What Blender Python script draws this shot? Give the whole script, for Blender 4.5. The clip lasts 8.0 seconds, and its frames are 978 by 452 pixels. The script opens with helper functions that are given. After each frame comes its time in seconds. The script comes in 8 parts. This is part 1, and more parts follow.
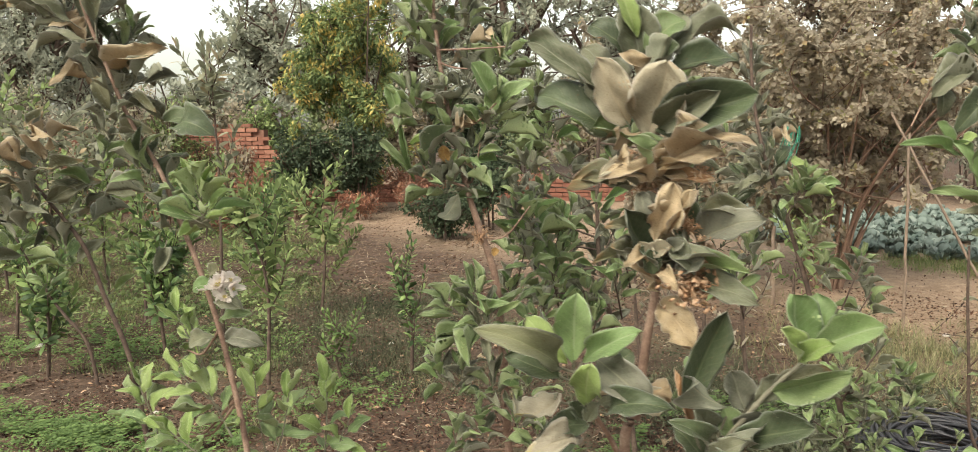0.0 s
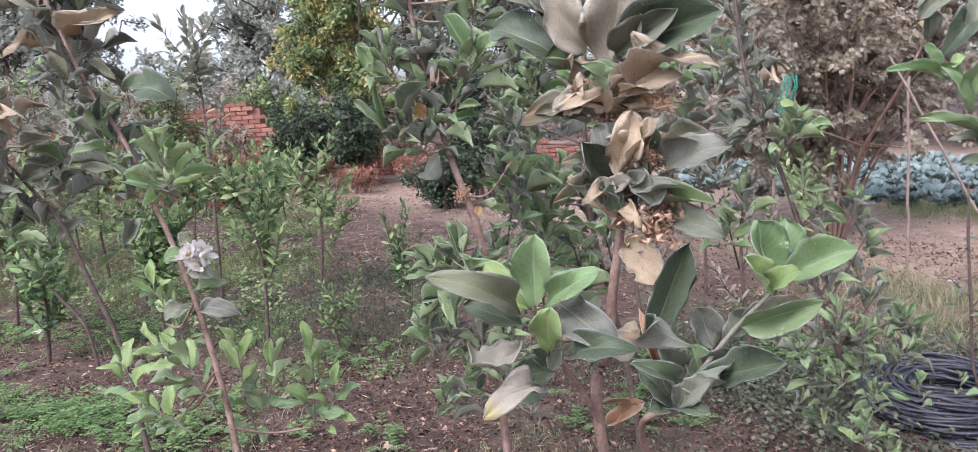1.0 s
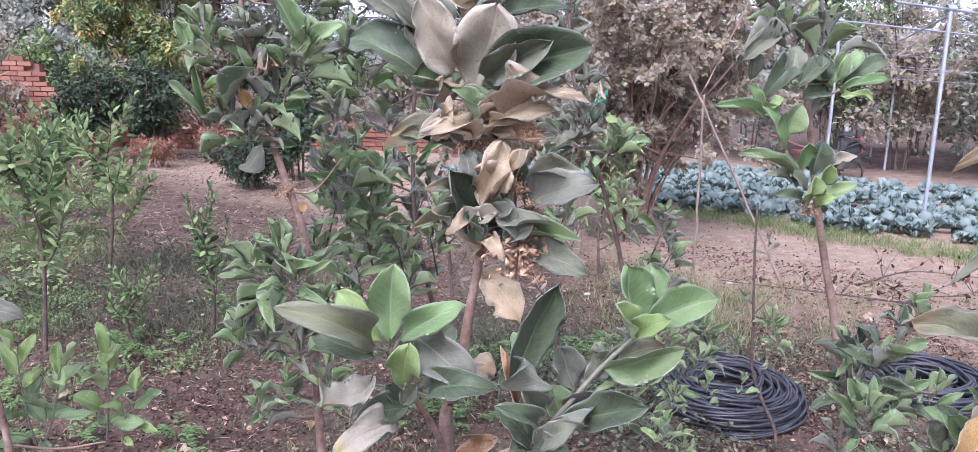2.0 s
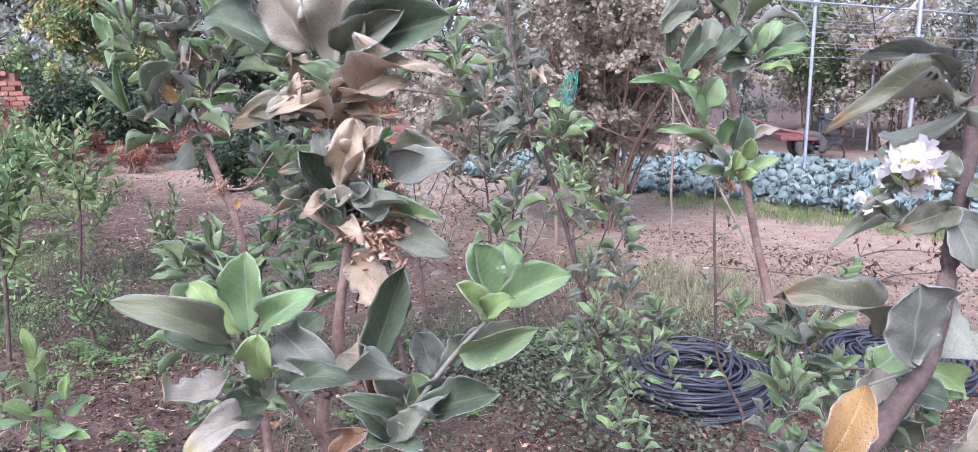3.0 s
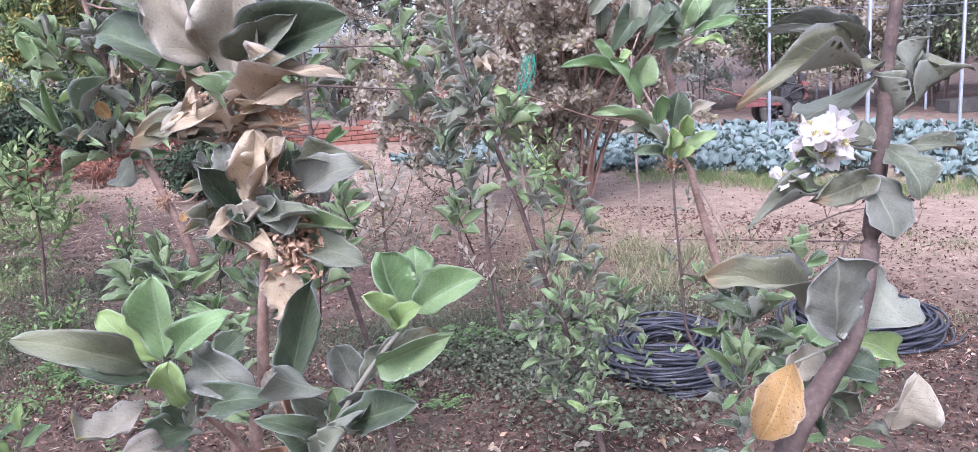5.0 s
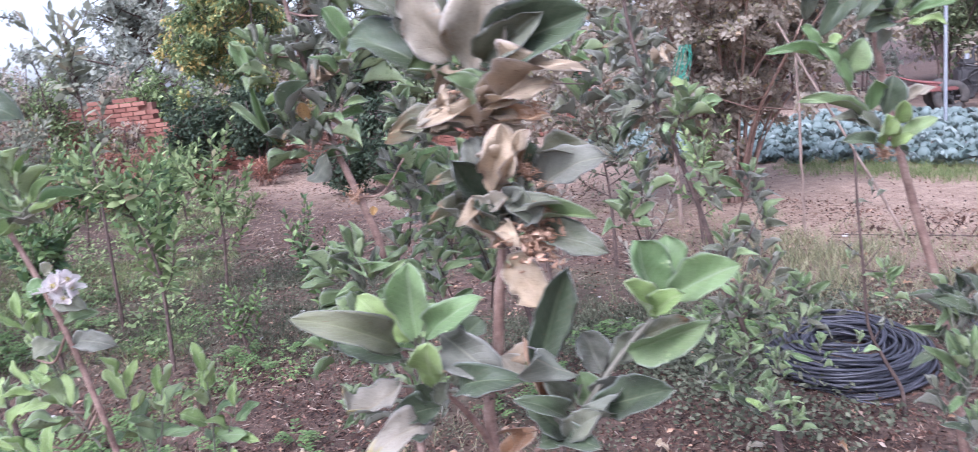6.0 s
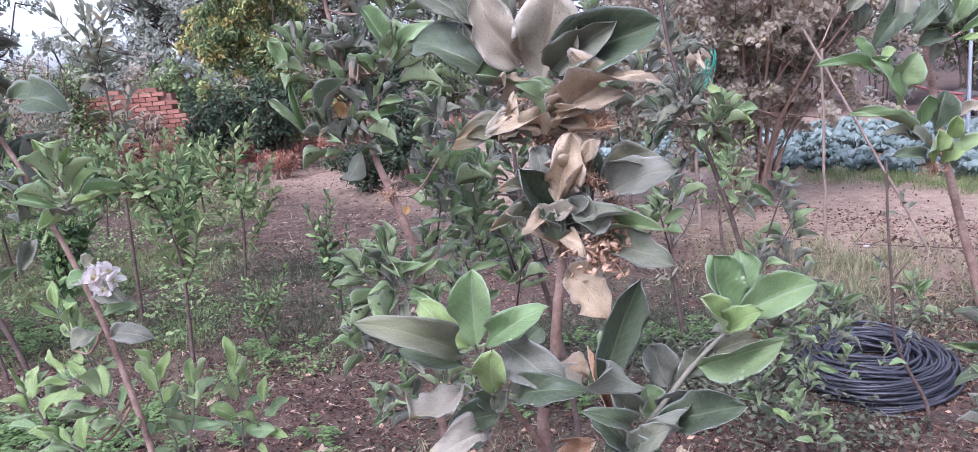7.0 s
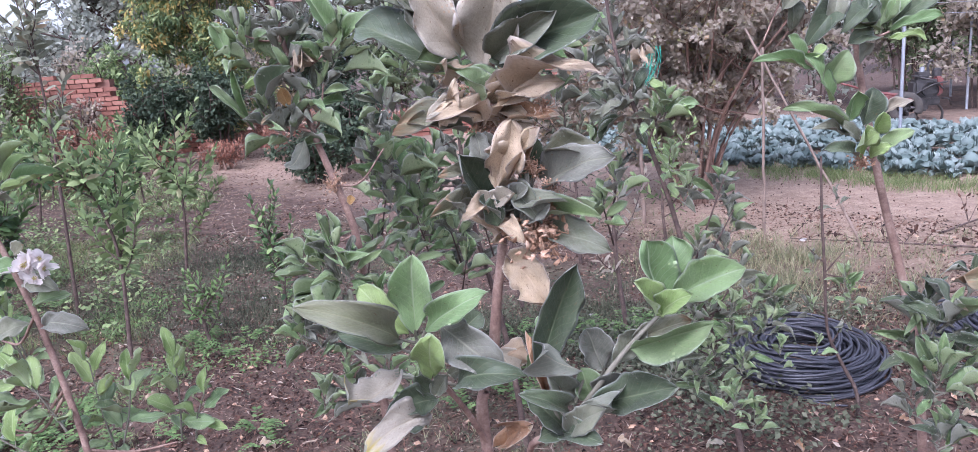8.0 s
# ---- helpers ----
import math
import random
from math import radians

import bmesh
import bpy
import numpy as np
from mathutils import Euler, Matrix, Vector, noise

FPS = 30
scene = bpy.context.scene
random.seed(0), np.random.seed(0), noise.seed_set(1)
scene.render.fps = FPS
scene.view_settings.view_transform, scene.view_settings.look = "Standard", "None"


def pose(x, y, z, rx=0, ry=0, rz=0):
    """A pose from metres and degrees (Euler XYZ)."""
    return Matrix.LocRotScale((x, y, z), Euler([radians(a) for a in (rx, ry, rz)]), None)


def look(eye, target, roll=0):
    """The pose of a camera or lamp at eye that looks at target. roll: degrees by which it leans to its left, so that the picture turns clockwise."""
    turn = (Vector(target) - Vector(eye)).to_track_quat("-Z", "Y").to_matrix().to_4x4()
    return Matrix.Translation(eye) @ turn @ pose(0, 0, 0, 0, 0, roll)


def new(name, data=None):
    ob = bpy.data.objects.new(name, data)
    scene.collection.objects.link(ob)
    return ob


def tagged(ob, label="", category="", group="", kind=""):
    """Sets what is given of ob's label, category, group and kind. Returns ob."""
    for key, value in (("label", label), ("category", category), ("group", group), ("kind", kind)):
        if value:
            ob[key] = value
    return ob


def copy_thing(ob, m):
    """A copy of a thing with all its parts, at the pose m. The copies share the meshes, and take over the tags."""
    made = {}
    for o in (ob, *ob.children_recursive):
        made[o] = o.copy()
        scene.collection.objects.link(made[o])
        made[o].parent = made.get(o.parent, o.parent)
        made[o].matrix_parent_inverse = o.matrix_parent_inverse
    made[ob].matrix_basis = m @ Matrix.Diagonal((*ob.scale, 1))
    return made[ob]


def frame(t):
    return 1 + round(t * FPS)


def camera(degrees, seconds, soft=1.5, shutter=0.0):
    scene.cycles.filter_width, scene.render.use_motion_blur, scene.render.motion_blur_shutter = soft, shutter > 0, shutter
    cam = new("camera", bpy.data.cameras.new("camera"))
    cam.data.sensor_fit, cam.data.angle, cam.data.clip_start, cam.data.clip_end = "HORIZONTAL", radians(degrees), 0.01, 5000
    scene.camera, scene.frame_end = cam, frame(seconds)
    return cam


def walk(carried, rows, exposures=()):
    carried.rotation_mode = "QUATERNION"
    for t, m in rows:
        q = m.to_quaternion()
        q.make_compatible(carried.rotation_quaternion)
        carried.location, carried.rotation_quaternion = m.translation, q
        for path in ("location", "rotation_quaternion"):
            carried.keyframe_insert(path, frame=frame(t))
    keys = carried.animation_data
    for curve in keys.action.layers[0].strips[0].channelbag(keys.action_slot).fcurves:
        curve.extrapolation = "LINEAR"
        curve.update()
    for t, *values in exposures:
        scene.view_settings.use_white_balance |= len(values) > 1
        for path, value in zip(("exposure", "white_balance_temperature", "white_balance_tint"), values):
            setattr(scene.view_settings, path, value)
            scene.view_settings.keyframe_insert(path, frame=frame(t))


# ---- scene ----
cam = camera(63.1, 8.0, soft=0.5, shutter=0.45)
PATH = [
    (0, (0.166, -0.101, 1.485), (-0.137, 1.859, 1.226), -1.0),
    (0.5, (0.22, -0.065, 1.458), (-0.089, 1.894, 1.202), -1.9),
    (1, (0.218, -0.04, 1.442), (-0.1, 1.906, 1.109), -3.7),
    (1.5, (0.193, -0.007, 1.453), (0.2, 1.959, 1.09), 0.5),
    (2, (0.157, 0.011, 1.483), (0.32, 1.967, 1.102), 1.5),
    (2.2, (0.19, 0.012, 1.488), (0.357, 1.967, 1.101), 1.4),
    (3.3, (0.305, 0.045, 1.455), (0.489, 1.996, 1.058), -1.6),
    (3.5, (0.299, 0.047, 1.46), (0.484, 1.995, 1.045), -2.2),
    (4, (0.305, 0.055, 1.47), (0.491, 2.0, 1.043), -2.4),
    (5.3, (0.37, 0.053, 1.466), (0.598, 1.993, 1.039), -5.1),
    (5.5, (0.345, 0.057, 1.463), (0.508, 2.007, 1.043), -5.6),
    (5.7, (0.315, 0.05, 1.468), (0.392, 2.002, 1.053), -6.0),
    (6, (0.26, 0.04, 1.476), (0.147, 1.995, 1.069), -6.6),
    (6.5, (0.203, 0.047, 1.49), (0.061, 2.0, 1.084), -5.8),
    (7, (0.205, 0.041, 1.491), (0.064, 1.994, 1.083), -5.2),
    (7.5, (0.211, 0.046, 1.48), (0.183, 2.001, 1.057), -4.1),
    (8, (0.213, 0.033, 1.484), (0.201, 1.986, 1.05), -4.0),
]
walk(cam, [(t, look(eye, target, roll)) for t, eye, target, roll in PATH],
     ((0.0, 0.43, 7300, 2.0), (0.3, 0.31, 7050, 6.0), (0.5, 0.21, 6700, 10.0), (0.8, 0.5, 5850, 16.0), (1.5, 0.72, 5400, 22.5), (3.5, 0.93, 5210, 23.5), (5.5, 0.91, 5270, 23.5), (6.0, 0.83, 5240, 24.5), (8.0, 0.69, 5250, 25.5)))

# ---- world and light ----
world = bpy.data.worlds.new("sky")
scene.world = world
world.use_nodes = True
wn, wl = world.node_tree.nodes, world.node_tree.links
sky = wn.new("ShaderNodeTexSky")
sky.sky_type, sky.sun_disc = "NISHITA", False
sky.sun_elevation, sky.sun_rotation = radians(48), radians(205)
sky.air_density, sky.dust_density, sky.ozone_density = 1.0, 3.0, 1.0
wash = wn.new("ShaderNodeHueSaturation")
wash.inputs["Saturation"].default_value = 0.3
wash.inputs["Value"].default_value = 1.7
wl.new(sky.outputs[0], wash.inputs["Color"])
wl.new(wash.outputs[0], wn["Background"].inputs["Color"])
wn["Background"].inputs["Strength"].default_value = 0.14

sun_data = bpy.data.lights.new("sun", "SUN")
sun_data.energy, sun_data.angle, sun_data.color = 2.0, radians(24), (1.0, 0.94, 0.87)
sun = new("sun", sun_data)
sun.matrix_world = pose(0, 0, 12, 40, 0, -25)


# ---- materials ----
def node_mat(name):
    m = bpy.data.materials.new(name)
    m.use_nodes = True
    return m, m.node_tree.nodes, m.node_tree.links, m.node_tree.nodes["Principled BSDF"]


def ramp(nodes, stops):
    r = nodes.new("ShaderNodeValToRGB")
    el = r.color_ramp.elements
    while len(el) < len(stops):
        el.new(0.5)
    for e, (p, c) in zip(el, stops):
        e.position, e.color = p, (*c, 1)
    return r


def noise_node(nodes, links, scale, detail=4.0, rough=0.6, vector=None):
    n = nodes.new("ShaderNodeTexNoise")
    n.inputs["Scale"].default_value, n.inputs["Detail"].default_value, n.inputs["Roughness"].default_value = scale, detail, rough
    if vector is not None:
        links.new(vector, n.inputs["Vector"])
    return n


def math_node(nodes, links, op, a, b=0.0):
    n = nodes.new("ShaderNodeMath")
    n.operation = op
    for i, v in enumerate((a, b)):
        if isinstance(v, (int, float)):
            n.inputs[i].default_value = v
        else:
            links.new(v, n.inputs[i])
    return n.outputs[0]


def mix_colour(nodes, links, fac, a, b, blend="MIX"):
    n = nodes.new("ShaderNodeMix")
    n.data_type, n.blend_type = "RGBA", blend
    for sock, v in ((n.inputs[0], fac), (n.inputs[6], a), (n.inputs[7], b)):
        if isinstance(v, (int, float)):
            sock.default_value = v
        elif isinstance(v, tuple):
            sock.default_value = (*v, 1)
        else:
            links.new(v, sock)
    return n.outputs[2]


def muted(c, k=0.13):
    """Takes the edge off a green: dust turns it towards a warm grey."""
    if c[1] <= c[0]:
        return c
    y = 0.35 * c[0] + 0.55 * c[1] + 0.1 * c[2]
    return tuple((1 - k) * v + k * y * w for v, w in zip(c, (1.18, 0.97, 0.82)))


def leaf_material(name, dark, light, vein, rough=0.5, spots=(0.16, 0.1, 0.05), spotted=0.08, glow=0.28, dust=0.3, edge=None, random_from="OBJECT"):
    """A leaf blade: colour drawn leaf by leaf, pale veins along the blade, dust and specks, light passing through."""
    m, n, l, b = node_mat(name)
    dark, light, vein = muted(dark), muted(light), muted(vein)
    uv = n.new("ShaderNodeTexCoord").outputs["UV"]
    rnd = n.new("ShaderNodeObjectInfo").outputs["Random"] if random_from == "OBJECT" else n.new("ShaderNodeNewGeometry").outputs["Random Per Island"]
    r = ramp(n, ((0.0, dark), (1.0, light)))
    l.new(rnd, r.inputs[0])
    col = r.outputs[0]
    sep = n.new("ShaderNodeSeparateXYZ")
    l.new(uv, sep.inputs[0])
    off = n.new("ShaderNodeVectorMath")
    off.operation = "ADD"
    l.new(uv, off.inputs[0])
    l.new(math_node(n, l, "MULTIPLY", rnd, 37.0), off.inputs[1])
    blotch = noise_node(n, l, 4.5, 7, 0.7, off.outputs[0])
    broad = noise_node(n, l, 1.7, 3, 0.5, off.outputs[0])
    br = ramp(n, ((0.4, (0, 0, 0)), (0.62, (1, 1, 1))))
    l.new(blotch.outputs[0], br.inputs[0])
    col = mix_colour(n, l, math_node(n, l, "MULTIPLY", br.outputs[0], dust), col, tuple(0.55 * c + 0.45 * v for c, v in zip(light, (0.36, 0.33, 0.28))))
    fine = noise_node(n, l, 38.0, 3, 0.6, off.outputs[0])
    grain = n.new("ShaderNodeHueSaturation")
    l.new(math_node(n, l, "ADD", math_node(n, l, "ADD", math_node(n, l, "MULTIPLY", fine.outputs[0], 0.8), math_node(n, l, "MULTIPLY", broad.outputs[0], 1.3)), -0.05), grain.inputs["Value"])
    l.new(col, grain.inputs["Color"])
    col = grain.outputs[0]
    across = math_node(n, l, "ABSOLUTE", math_node(n, l, "SUBTRACT", sep.outputs[0], 0.5))
    heart = ramp(n, ((0.12, (0, 0, 0)), (0.5, (1, 1, 1))))
    l.new(math_node(n, l, "ADD", across, math_node(n, l, "MULTIPLY", math_node(n, l, "SUBTRACT", blotch.outputs[0], 0.5), 0.5)), heart.inputs[0])
    col = mix_colour(n, l, math_node(n, l, "MULTIPLY", heart.outputs[0], min(0.5, dust * 0.75)), col, tuple(0.5 * c + 0.5 * v for c, v in zip(light, (0.3, 0.29, 0.25))))
    rib = ramp(n, ((0.0, (1, 1, 1)), (0.035, (0, 0, 0))))
    l.new(across, rib.inputs[0])
    slant = math_node(n, l, "SUBTRACT", math_node(n, l, "MULTIPLY", sep.outputs[1], 9.0), math_node(n, l, "MULTIPLY", across, 6.0))
    side = math_node(n, l, "ABSOLUTE", math_node(n, l, "SUBTRACT", math_node(n, l, "FRACT", slant), 0.5))
    sr = ramp(n, ((0.0, (1, 1, 1)), (0.09, (0, 0, 0))))
    l.new(side, sr.inputs[0])
    veins = math_node(n, l, "MAXIMUM", math_node(n, l, "MULTIPLY", rib.outputs[0], 0.85), math_node(n, l, "MULTIPLY", sr.outputs[0], 0.3))
    col = mix_colour(n, l, veins, col, vein)
    rimr = ramp(n, ((0.455, (0, 0, 0)), (0.49, (1, 1, 1))))
    l.new(across, rimr.inputs[0])
    col = mix_colour(n, l, math_node(n, l, "MULTIPLY", rimr.outputs[0], 0.55), col, tuple(min(0.7, 0.5 * v + 0.3) for v in vein))
    if spotted:
        sp = noise_node(n, l, 26.0, 3, 0.6, off.outputs[0])
        spr = ramp(n, ((0.66 - 0.1 * spotted, (0, 0, 0)), (0.72 - 0.1 * spotted, (1, 1, 1))))
        l.new(sp.outputs[0], spr.inputs[0])
        col = mix_colour(n, l, spr.outputs[0], col, spots)
    if edge:
        er = ramp(n, ((0.86, (0, 0, 0)), (0.98, (1, 1, 1))))
        l.new(math_node(n, l, "MULTIPLY", math_node(n, l, "ADD", sep.outputs[1], math_node(n, l, "MULTIPLY", blotch.outputs[0], 0.6)), 0.75), er.inputs[0])
        col = mix_colour(n, l, er.outputs[0], col, edge)
    l.new(col, b.inputs["Base Color"])
    b.inputs["Roughness"].default_value = rough
    b.inputs["Specular IOR Level"].default_value = 0.28
    b.inputs["Sheen Weight"].default_value = 0.06
    bump = n.new("ShaderNodeBump")
    bump.inputs["Strength"].default_value, bump.inputs["Distance"].default_value = 0.5, 0.002
    l.new(math_node(n, l, "SUBTRACT", math_node(n, l, "ADD", math_node(n, l, "MULTIPLY", blotch.outputs[0], 0.9), math_node(n, l, "MULTIPLY", fine.outputs[0], 0.35)), veins), bump.inputs["Height"])
    l.new(bump.outputs[0], b.inputs["Normal"])
    tr = n.new("ShaderNodeBsdfTranslucent")
    l.new(mix_colour(n, l, 0.5, col, light), tr.inputs["Color"])
    mx = n.new("ShaderNodeMixShader")
    mx.inputs[0].default_value = glow
    l.new(b.outputs[0], mx.inputs[1])
    l.new(tr.outputs[0], mx.inputs[2])
    l.new(mx.outputs[0], n["Material Output"].inputs["Surface"])
    return m


PALE = (0.27, 0.28, 0.2)
LEAF = {
    "dusty": leaf_material("leaf_dusty", (0.085, 0.105, 0.055), (0.19, 0.2, 0.12), PALE, 0.5, dust=0.42),
    "green": leaf_material("leaf_green", (0.12, 0.19, 0.07), (0.25, 0.345, 0.13), (0.28, 0.34, 0.17), 0.42, dust=0.25),
    "bright": leaf_material("leaf_bright", (0.17, 0.29, 0.1), (0.31, 0.44, 0.19), (0.48, 0.56, 0.36), 0.45, dust=0.12, glow=0.45),
    "lime": leaf_material("leaf_lime", (0.23, 0.35, 0.085), (0.34, 0.46, 0.145), (0.5, 0.58, 0.3), 0.45, dust=0.15, glow=0.38),
    "dark": leaf_material("leaf_dark", (0.042, 0.065, 0.03), (0.082, 0.115, 0.052), (0.16, 0.19, 0.105), 0.42, dust=0.16, glow=0.14),
    "slate": leaf_material("leaf_slate", (0.092, 0.102, 0.07), (0.168, 0.175, 0.125), (0.3, 0.29, 0.21), 0.55, dust=0.5),
    "olive": leaf_material("leaf_olive", (0.11, 0.115, 0.055), (0.19, 0.185, 0.1), (0.3, 0.28, 0.19), 0.6, dust=0.5, edge=(0.3, 0.19, 0.1)),
    "tan": leaf_material("leaf_tan", (0.35, 0.262, 0.155), (0.55, 0.42, 0.27), (0.52, 0.39, 0.26), 0.65, dust=0.4, spotted=0.3),
    "brown": leaf_material("leaf_brown", (0.25, 0.13, 0.06), (0.42, 0.24, 0.12), (0.34, 0.17, 0.08), 0.7, dust=0.3, spotted=0.6),
    "pale": leaf_material("leaf_pale", (0.31, 0.27, 0.19), (0.44, 0.385, 0.285), (0.52, 0.44, 0.32), 0.65, dust=0.25),
    "yellow": leaf_material("leaf_yellow", (0.25, 0.135, 0.032), (0.34, 0.195, 0.06), (0.44, 0.3, 0.13), 0.65, dust=0.25, spotted=0.6, spots=(0.05, 0.03, 0.02), glow=0.2),
    "khaki": leaf_material("leaf_khaki", (0.12, 0.135, 0.065), (0.19, 0.2, 0.1), (0.28, 0.28, 0.16), 0.55, dust=0.3),
    "tipped": leaf_material("leaf_tipped", (0.34, 0.3, 0.225), (0.44, 0.385, 0.295), (0.4, 0.34, 0.24), 0.6, dust=0.4, edge=(0.42, 0.34, 0.1)),
}
UNDER = {
    "grey": leaf_material("under_grey", (0.2, 0.22, 0.15), (0.3, 0.31, 0.23), (0.38, 0.35, 0.25), 0.75, dust=0.3),
    "soft": leaf_material("under_soft", (0.36, 0.47, 0.2), (0.46, 0.56, 0.28), (0.55, 0.6, 0.4), 0.65, dust=0.1, glow=0.4),
    "mid": leaf_material("under_mid", (0.23, 0.31, 0.13), (0.33, 0.41, 0.2), (0.42, 0.45, 0.28), 0.65, dust=0.15, glow=0.35),
    "dry": leaf_material("under_dry", (0.36, 0.27, 0.17), (0.48, 0.37, 0.25), (0.42, 0.28, 0.17), 0.75, dust=0.25),
}
BENEATH = {"bright": "soft", "lime": "soft", "green": "mid", "tan": "dry", "brown": "dry", "pale": "dry", "yellow": "dry"}


def crown_material(name, stops, rough=0.5, glow=0.25, clump=0.0):
    """Leaves of a crown: each leaf takes its own colour from the stops; clump gathers like colours on the same boughs."""
    m, n, l, b = node_mat(name)
    r = ramp(n, tuple((p, muted(c, 0.08)) for p, c in stops))
    geo = n.new("ShaderNodeNewGeometry")
    big = noise_node(n, l, 1.3, 3, 0.5, n.new("ShaderNodeTexCoord").outputs["Object"])
    pick = geo.outputs["Random Per Island"]
    if clump:
        bough = noise_node(n, l, 2.4, 2, 0.5, n.new("ShaderNodeTexCoord").outputs["Object"])
        shift = math_node(n, l, "MULTIPLY", math_node(n, l, "SUBTRACT", bough.outputs[0], 0.5), clump)
        pick = math_node(n, l, "ADD", math_node(n, l, "MULTIPLY", pick, 0.75), math_node(n, l, "ADD", shift, 0.125))
    l.new(pick, r.inputs[0])
    hsv = n.new("ShaderNodeHueSaturation")
    l.new(math_node(n, l, "ADD", math_node(n, l, "MULTIPLY", big.outputs[0], 0.7), 0.65), hsv.inputs["Value"])
    l.new(r.outputs[0], hsv.inputs["Color"])
    l.new(hsv.outputs[0], b.inputs["Base Color"])
    b.inputs["Roughness"].default_value = rough
    b.inputs["Specular IOR Level"].default_value = 0.3
    tr = n.new("ShaderNodeBsdfTranslucent")
    l.new(hsv.outputs[0], tr.inputs["Color"])
    mx = n.new("ShaderNodeMixShader")
    mx.inputs[0].default_value = glow
    l.new(b.outputs[0], mx.inputs[1])
    l.new(tr.outputs[0], mx.inputs[2])
    l.new(mx.outputs[0], n["Material Output"].inputs["Surface"])
    return m


CROWN = {
    "grey_tree": crown_material("crown_grey", ((0.0, (0.36, 0.305, 0.235)), (0.4, (0.44, 0.38, 0.3)), (0.75, (0.48, 0.42, 0.335)), (0.9, (0.51, 0.45, 0.36)), (0.95, (0.38, 0.39, 0.18)), (1.0, (0.52, 0.36, 0.23))), 0.85, 0.55),
    "yellow_tree": crown_material("crown_yellow", ((0.0, (0.07, 0.11, 0.045)), (0.42, (0.19, 0.26, 0.1)), (0.66, (0.3, 0.34, 0.13)), (0.78, (0.5, 0.42, 0.14)), (1.0, (0.66, 0.46, 0.17))), 0.8, 0.35, 1.5),
    "green_tree": crown_material("crown_green", ((0.0, (0.11, 0.14, 0.075)), (0.6, (0.2, 0.255, 0.125)), (1.0, (0.36, 0.41, 0.21))), 0.7, 0.35),
    "dark_bush": crown_material("crown_dark", ((0.0, (0.03, 0.05, 0.028)), (0.7, (0.07, 0.1, 0.055)), (1.0, (0.13, 0.165, 0.09))), 0.65, 0.3),
    "apple": crown_material("crown_apple", ((0.0, (0.14, 0.15, 0.1)), (0.5, (0.23, 0.24, 0.165)), (0.88, (0.35, 0.36, 0.25)), (1.0, (0.42, 0.31, 0.2))), 0.65, 0.4),
    # distance haze is put into this leaf colour: paler and greyer than foliage
    "far_tree": crown_material("crown_far_hazed", ((0.0, (0.25, 0.27, 0.22)), (0.5, (0.34, 0.36, 0.29)), (1.0, (0.45, 0.46, 0.37))), 0.8, 0.45),
    "sapling": crown_material("crown_sapling", ((0.0, (0.1, 0.145, 0.055)), (0.5, (0.19, 0.26, 0.1)), (0.85, (0.3, 0.39, 0.15)), (0.97, (0.4, 0.48, 0.2)), (1.0, (0.33, 0.28, 0.16))), 0.65, 0.35),
    "citrus": crown_material("crown_citrus", ((0.0, (0.04, 0.075, 0.03)), (0.6, (0.1, 0.17, 0.055)), (1.0, (0.27, 0.38, 0.13)))),
    "red_dry": crown_material("crown_red", ((0.0, (0.25, 0.1, 0.07)), (0.6, (0.38, 0.17, 0.11)), (1.0, (0.5, 0.3, 0.2)))),
    "straw": crown_material("straw", ((0.0, (0.075, 0.046, 0.030)), (0.4, (0.191, 0.129, 0.087)), (0.8, (0.332, 0.249, 0.178)), (1.0, (0.465, 0.390, 0.307))), 0.8, 0.1),
    "weed": crown_material("crown_weed", ((0.0, (0.09, 0.15, 0.05)), (0.6, (0.14, 0.225, 0.07)), (1.0, (0.2, 0.29, 0.09))), 0.7),
    "grass": crown_material("grass", ((0.0, (0.1, 0.12, 0.055)), (0.5, (0.22, 0.22, 0.11)), (1.0, (0.42, 0.36, 0.22)))),
    "fresh_grass": crown_material("fresh_grass", ((0.0, (0.1, 0.15, 0.045)), (0.6, (0.19, 0.25, 0.085)), (1.0, (0.34, 0.34, 0.16)))),
    "litter": crown_material("litter", ((0.0, (0.015, 0.009, 0.007)), (0.3, (0.058, 0.027, 0.018)), (0.65, (0.141, 0.070, 0.046)), (0.88, (0.241, 0.141, 0.100)), (0.97, (0.315, 0.224, 0.166)), (1.0, (0.373, 0.315, 0.257))), 0.8, 0.05),
    "moss": crown_material("crown_moss", ((0.0, (0.042, 0.046, 0.025)), (0.6, (0.095, 0.104, 0.060)), (1.0, (0.183, 0.183, 0.116))), 0.8, 0.2),
    "cabbage": crown_material("cabbage_leaf", ((0.0, (0.15, 0.21, 0.185)), (0.6, (0.25, 0.315, 0.285)), (1.0, (0.37, 0.43, 0.39))), 0.75, 0.3),
}


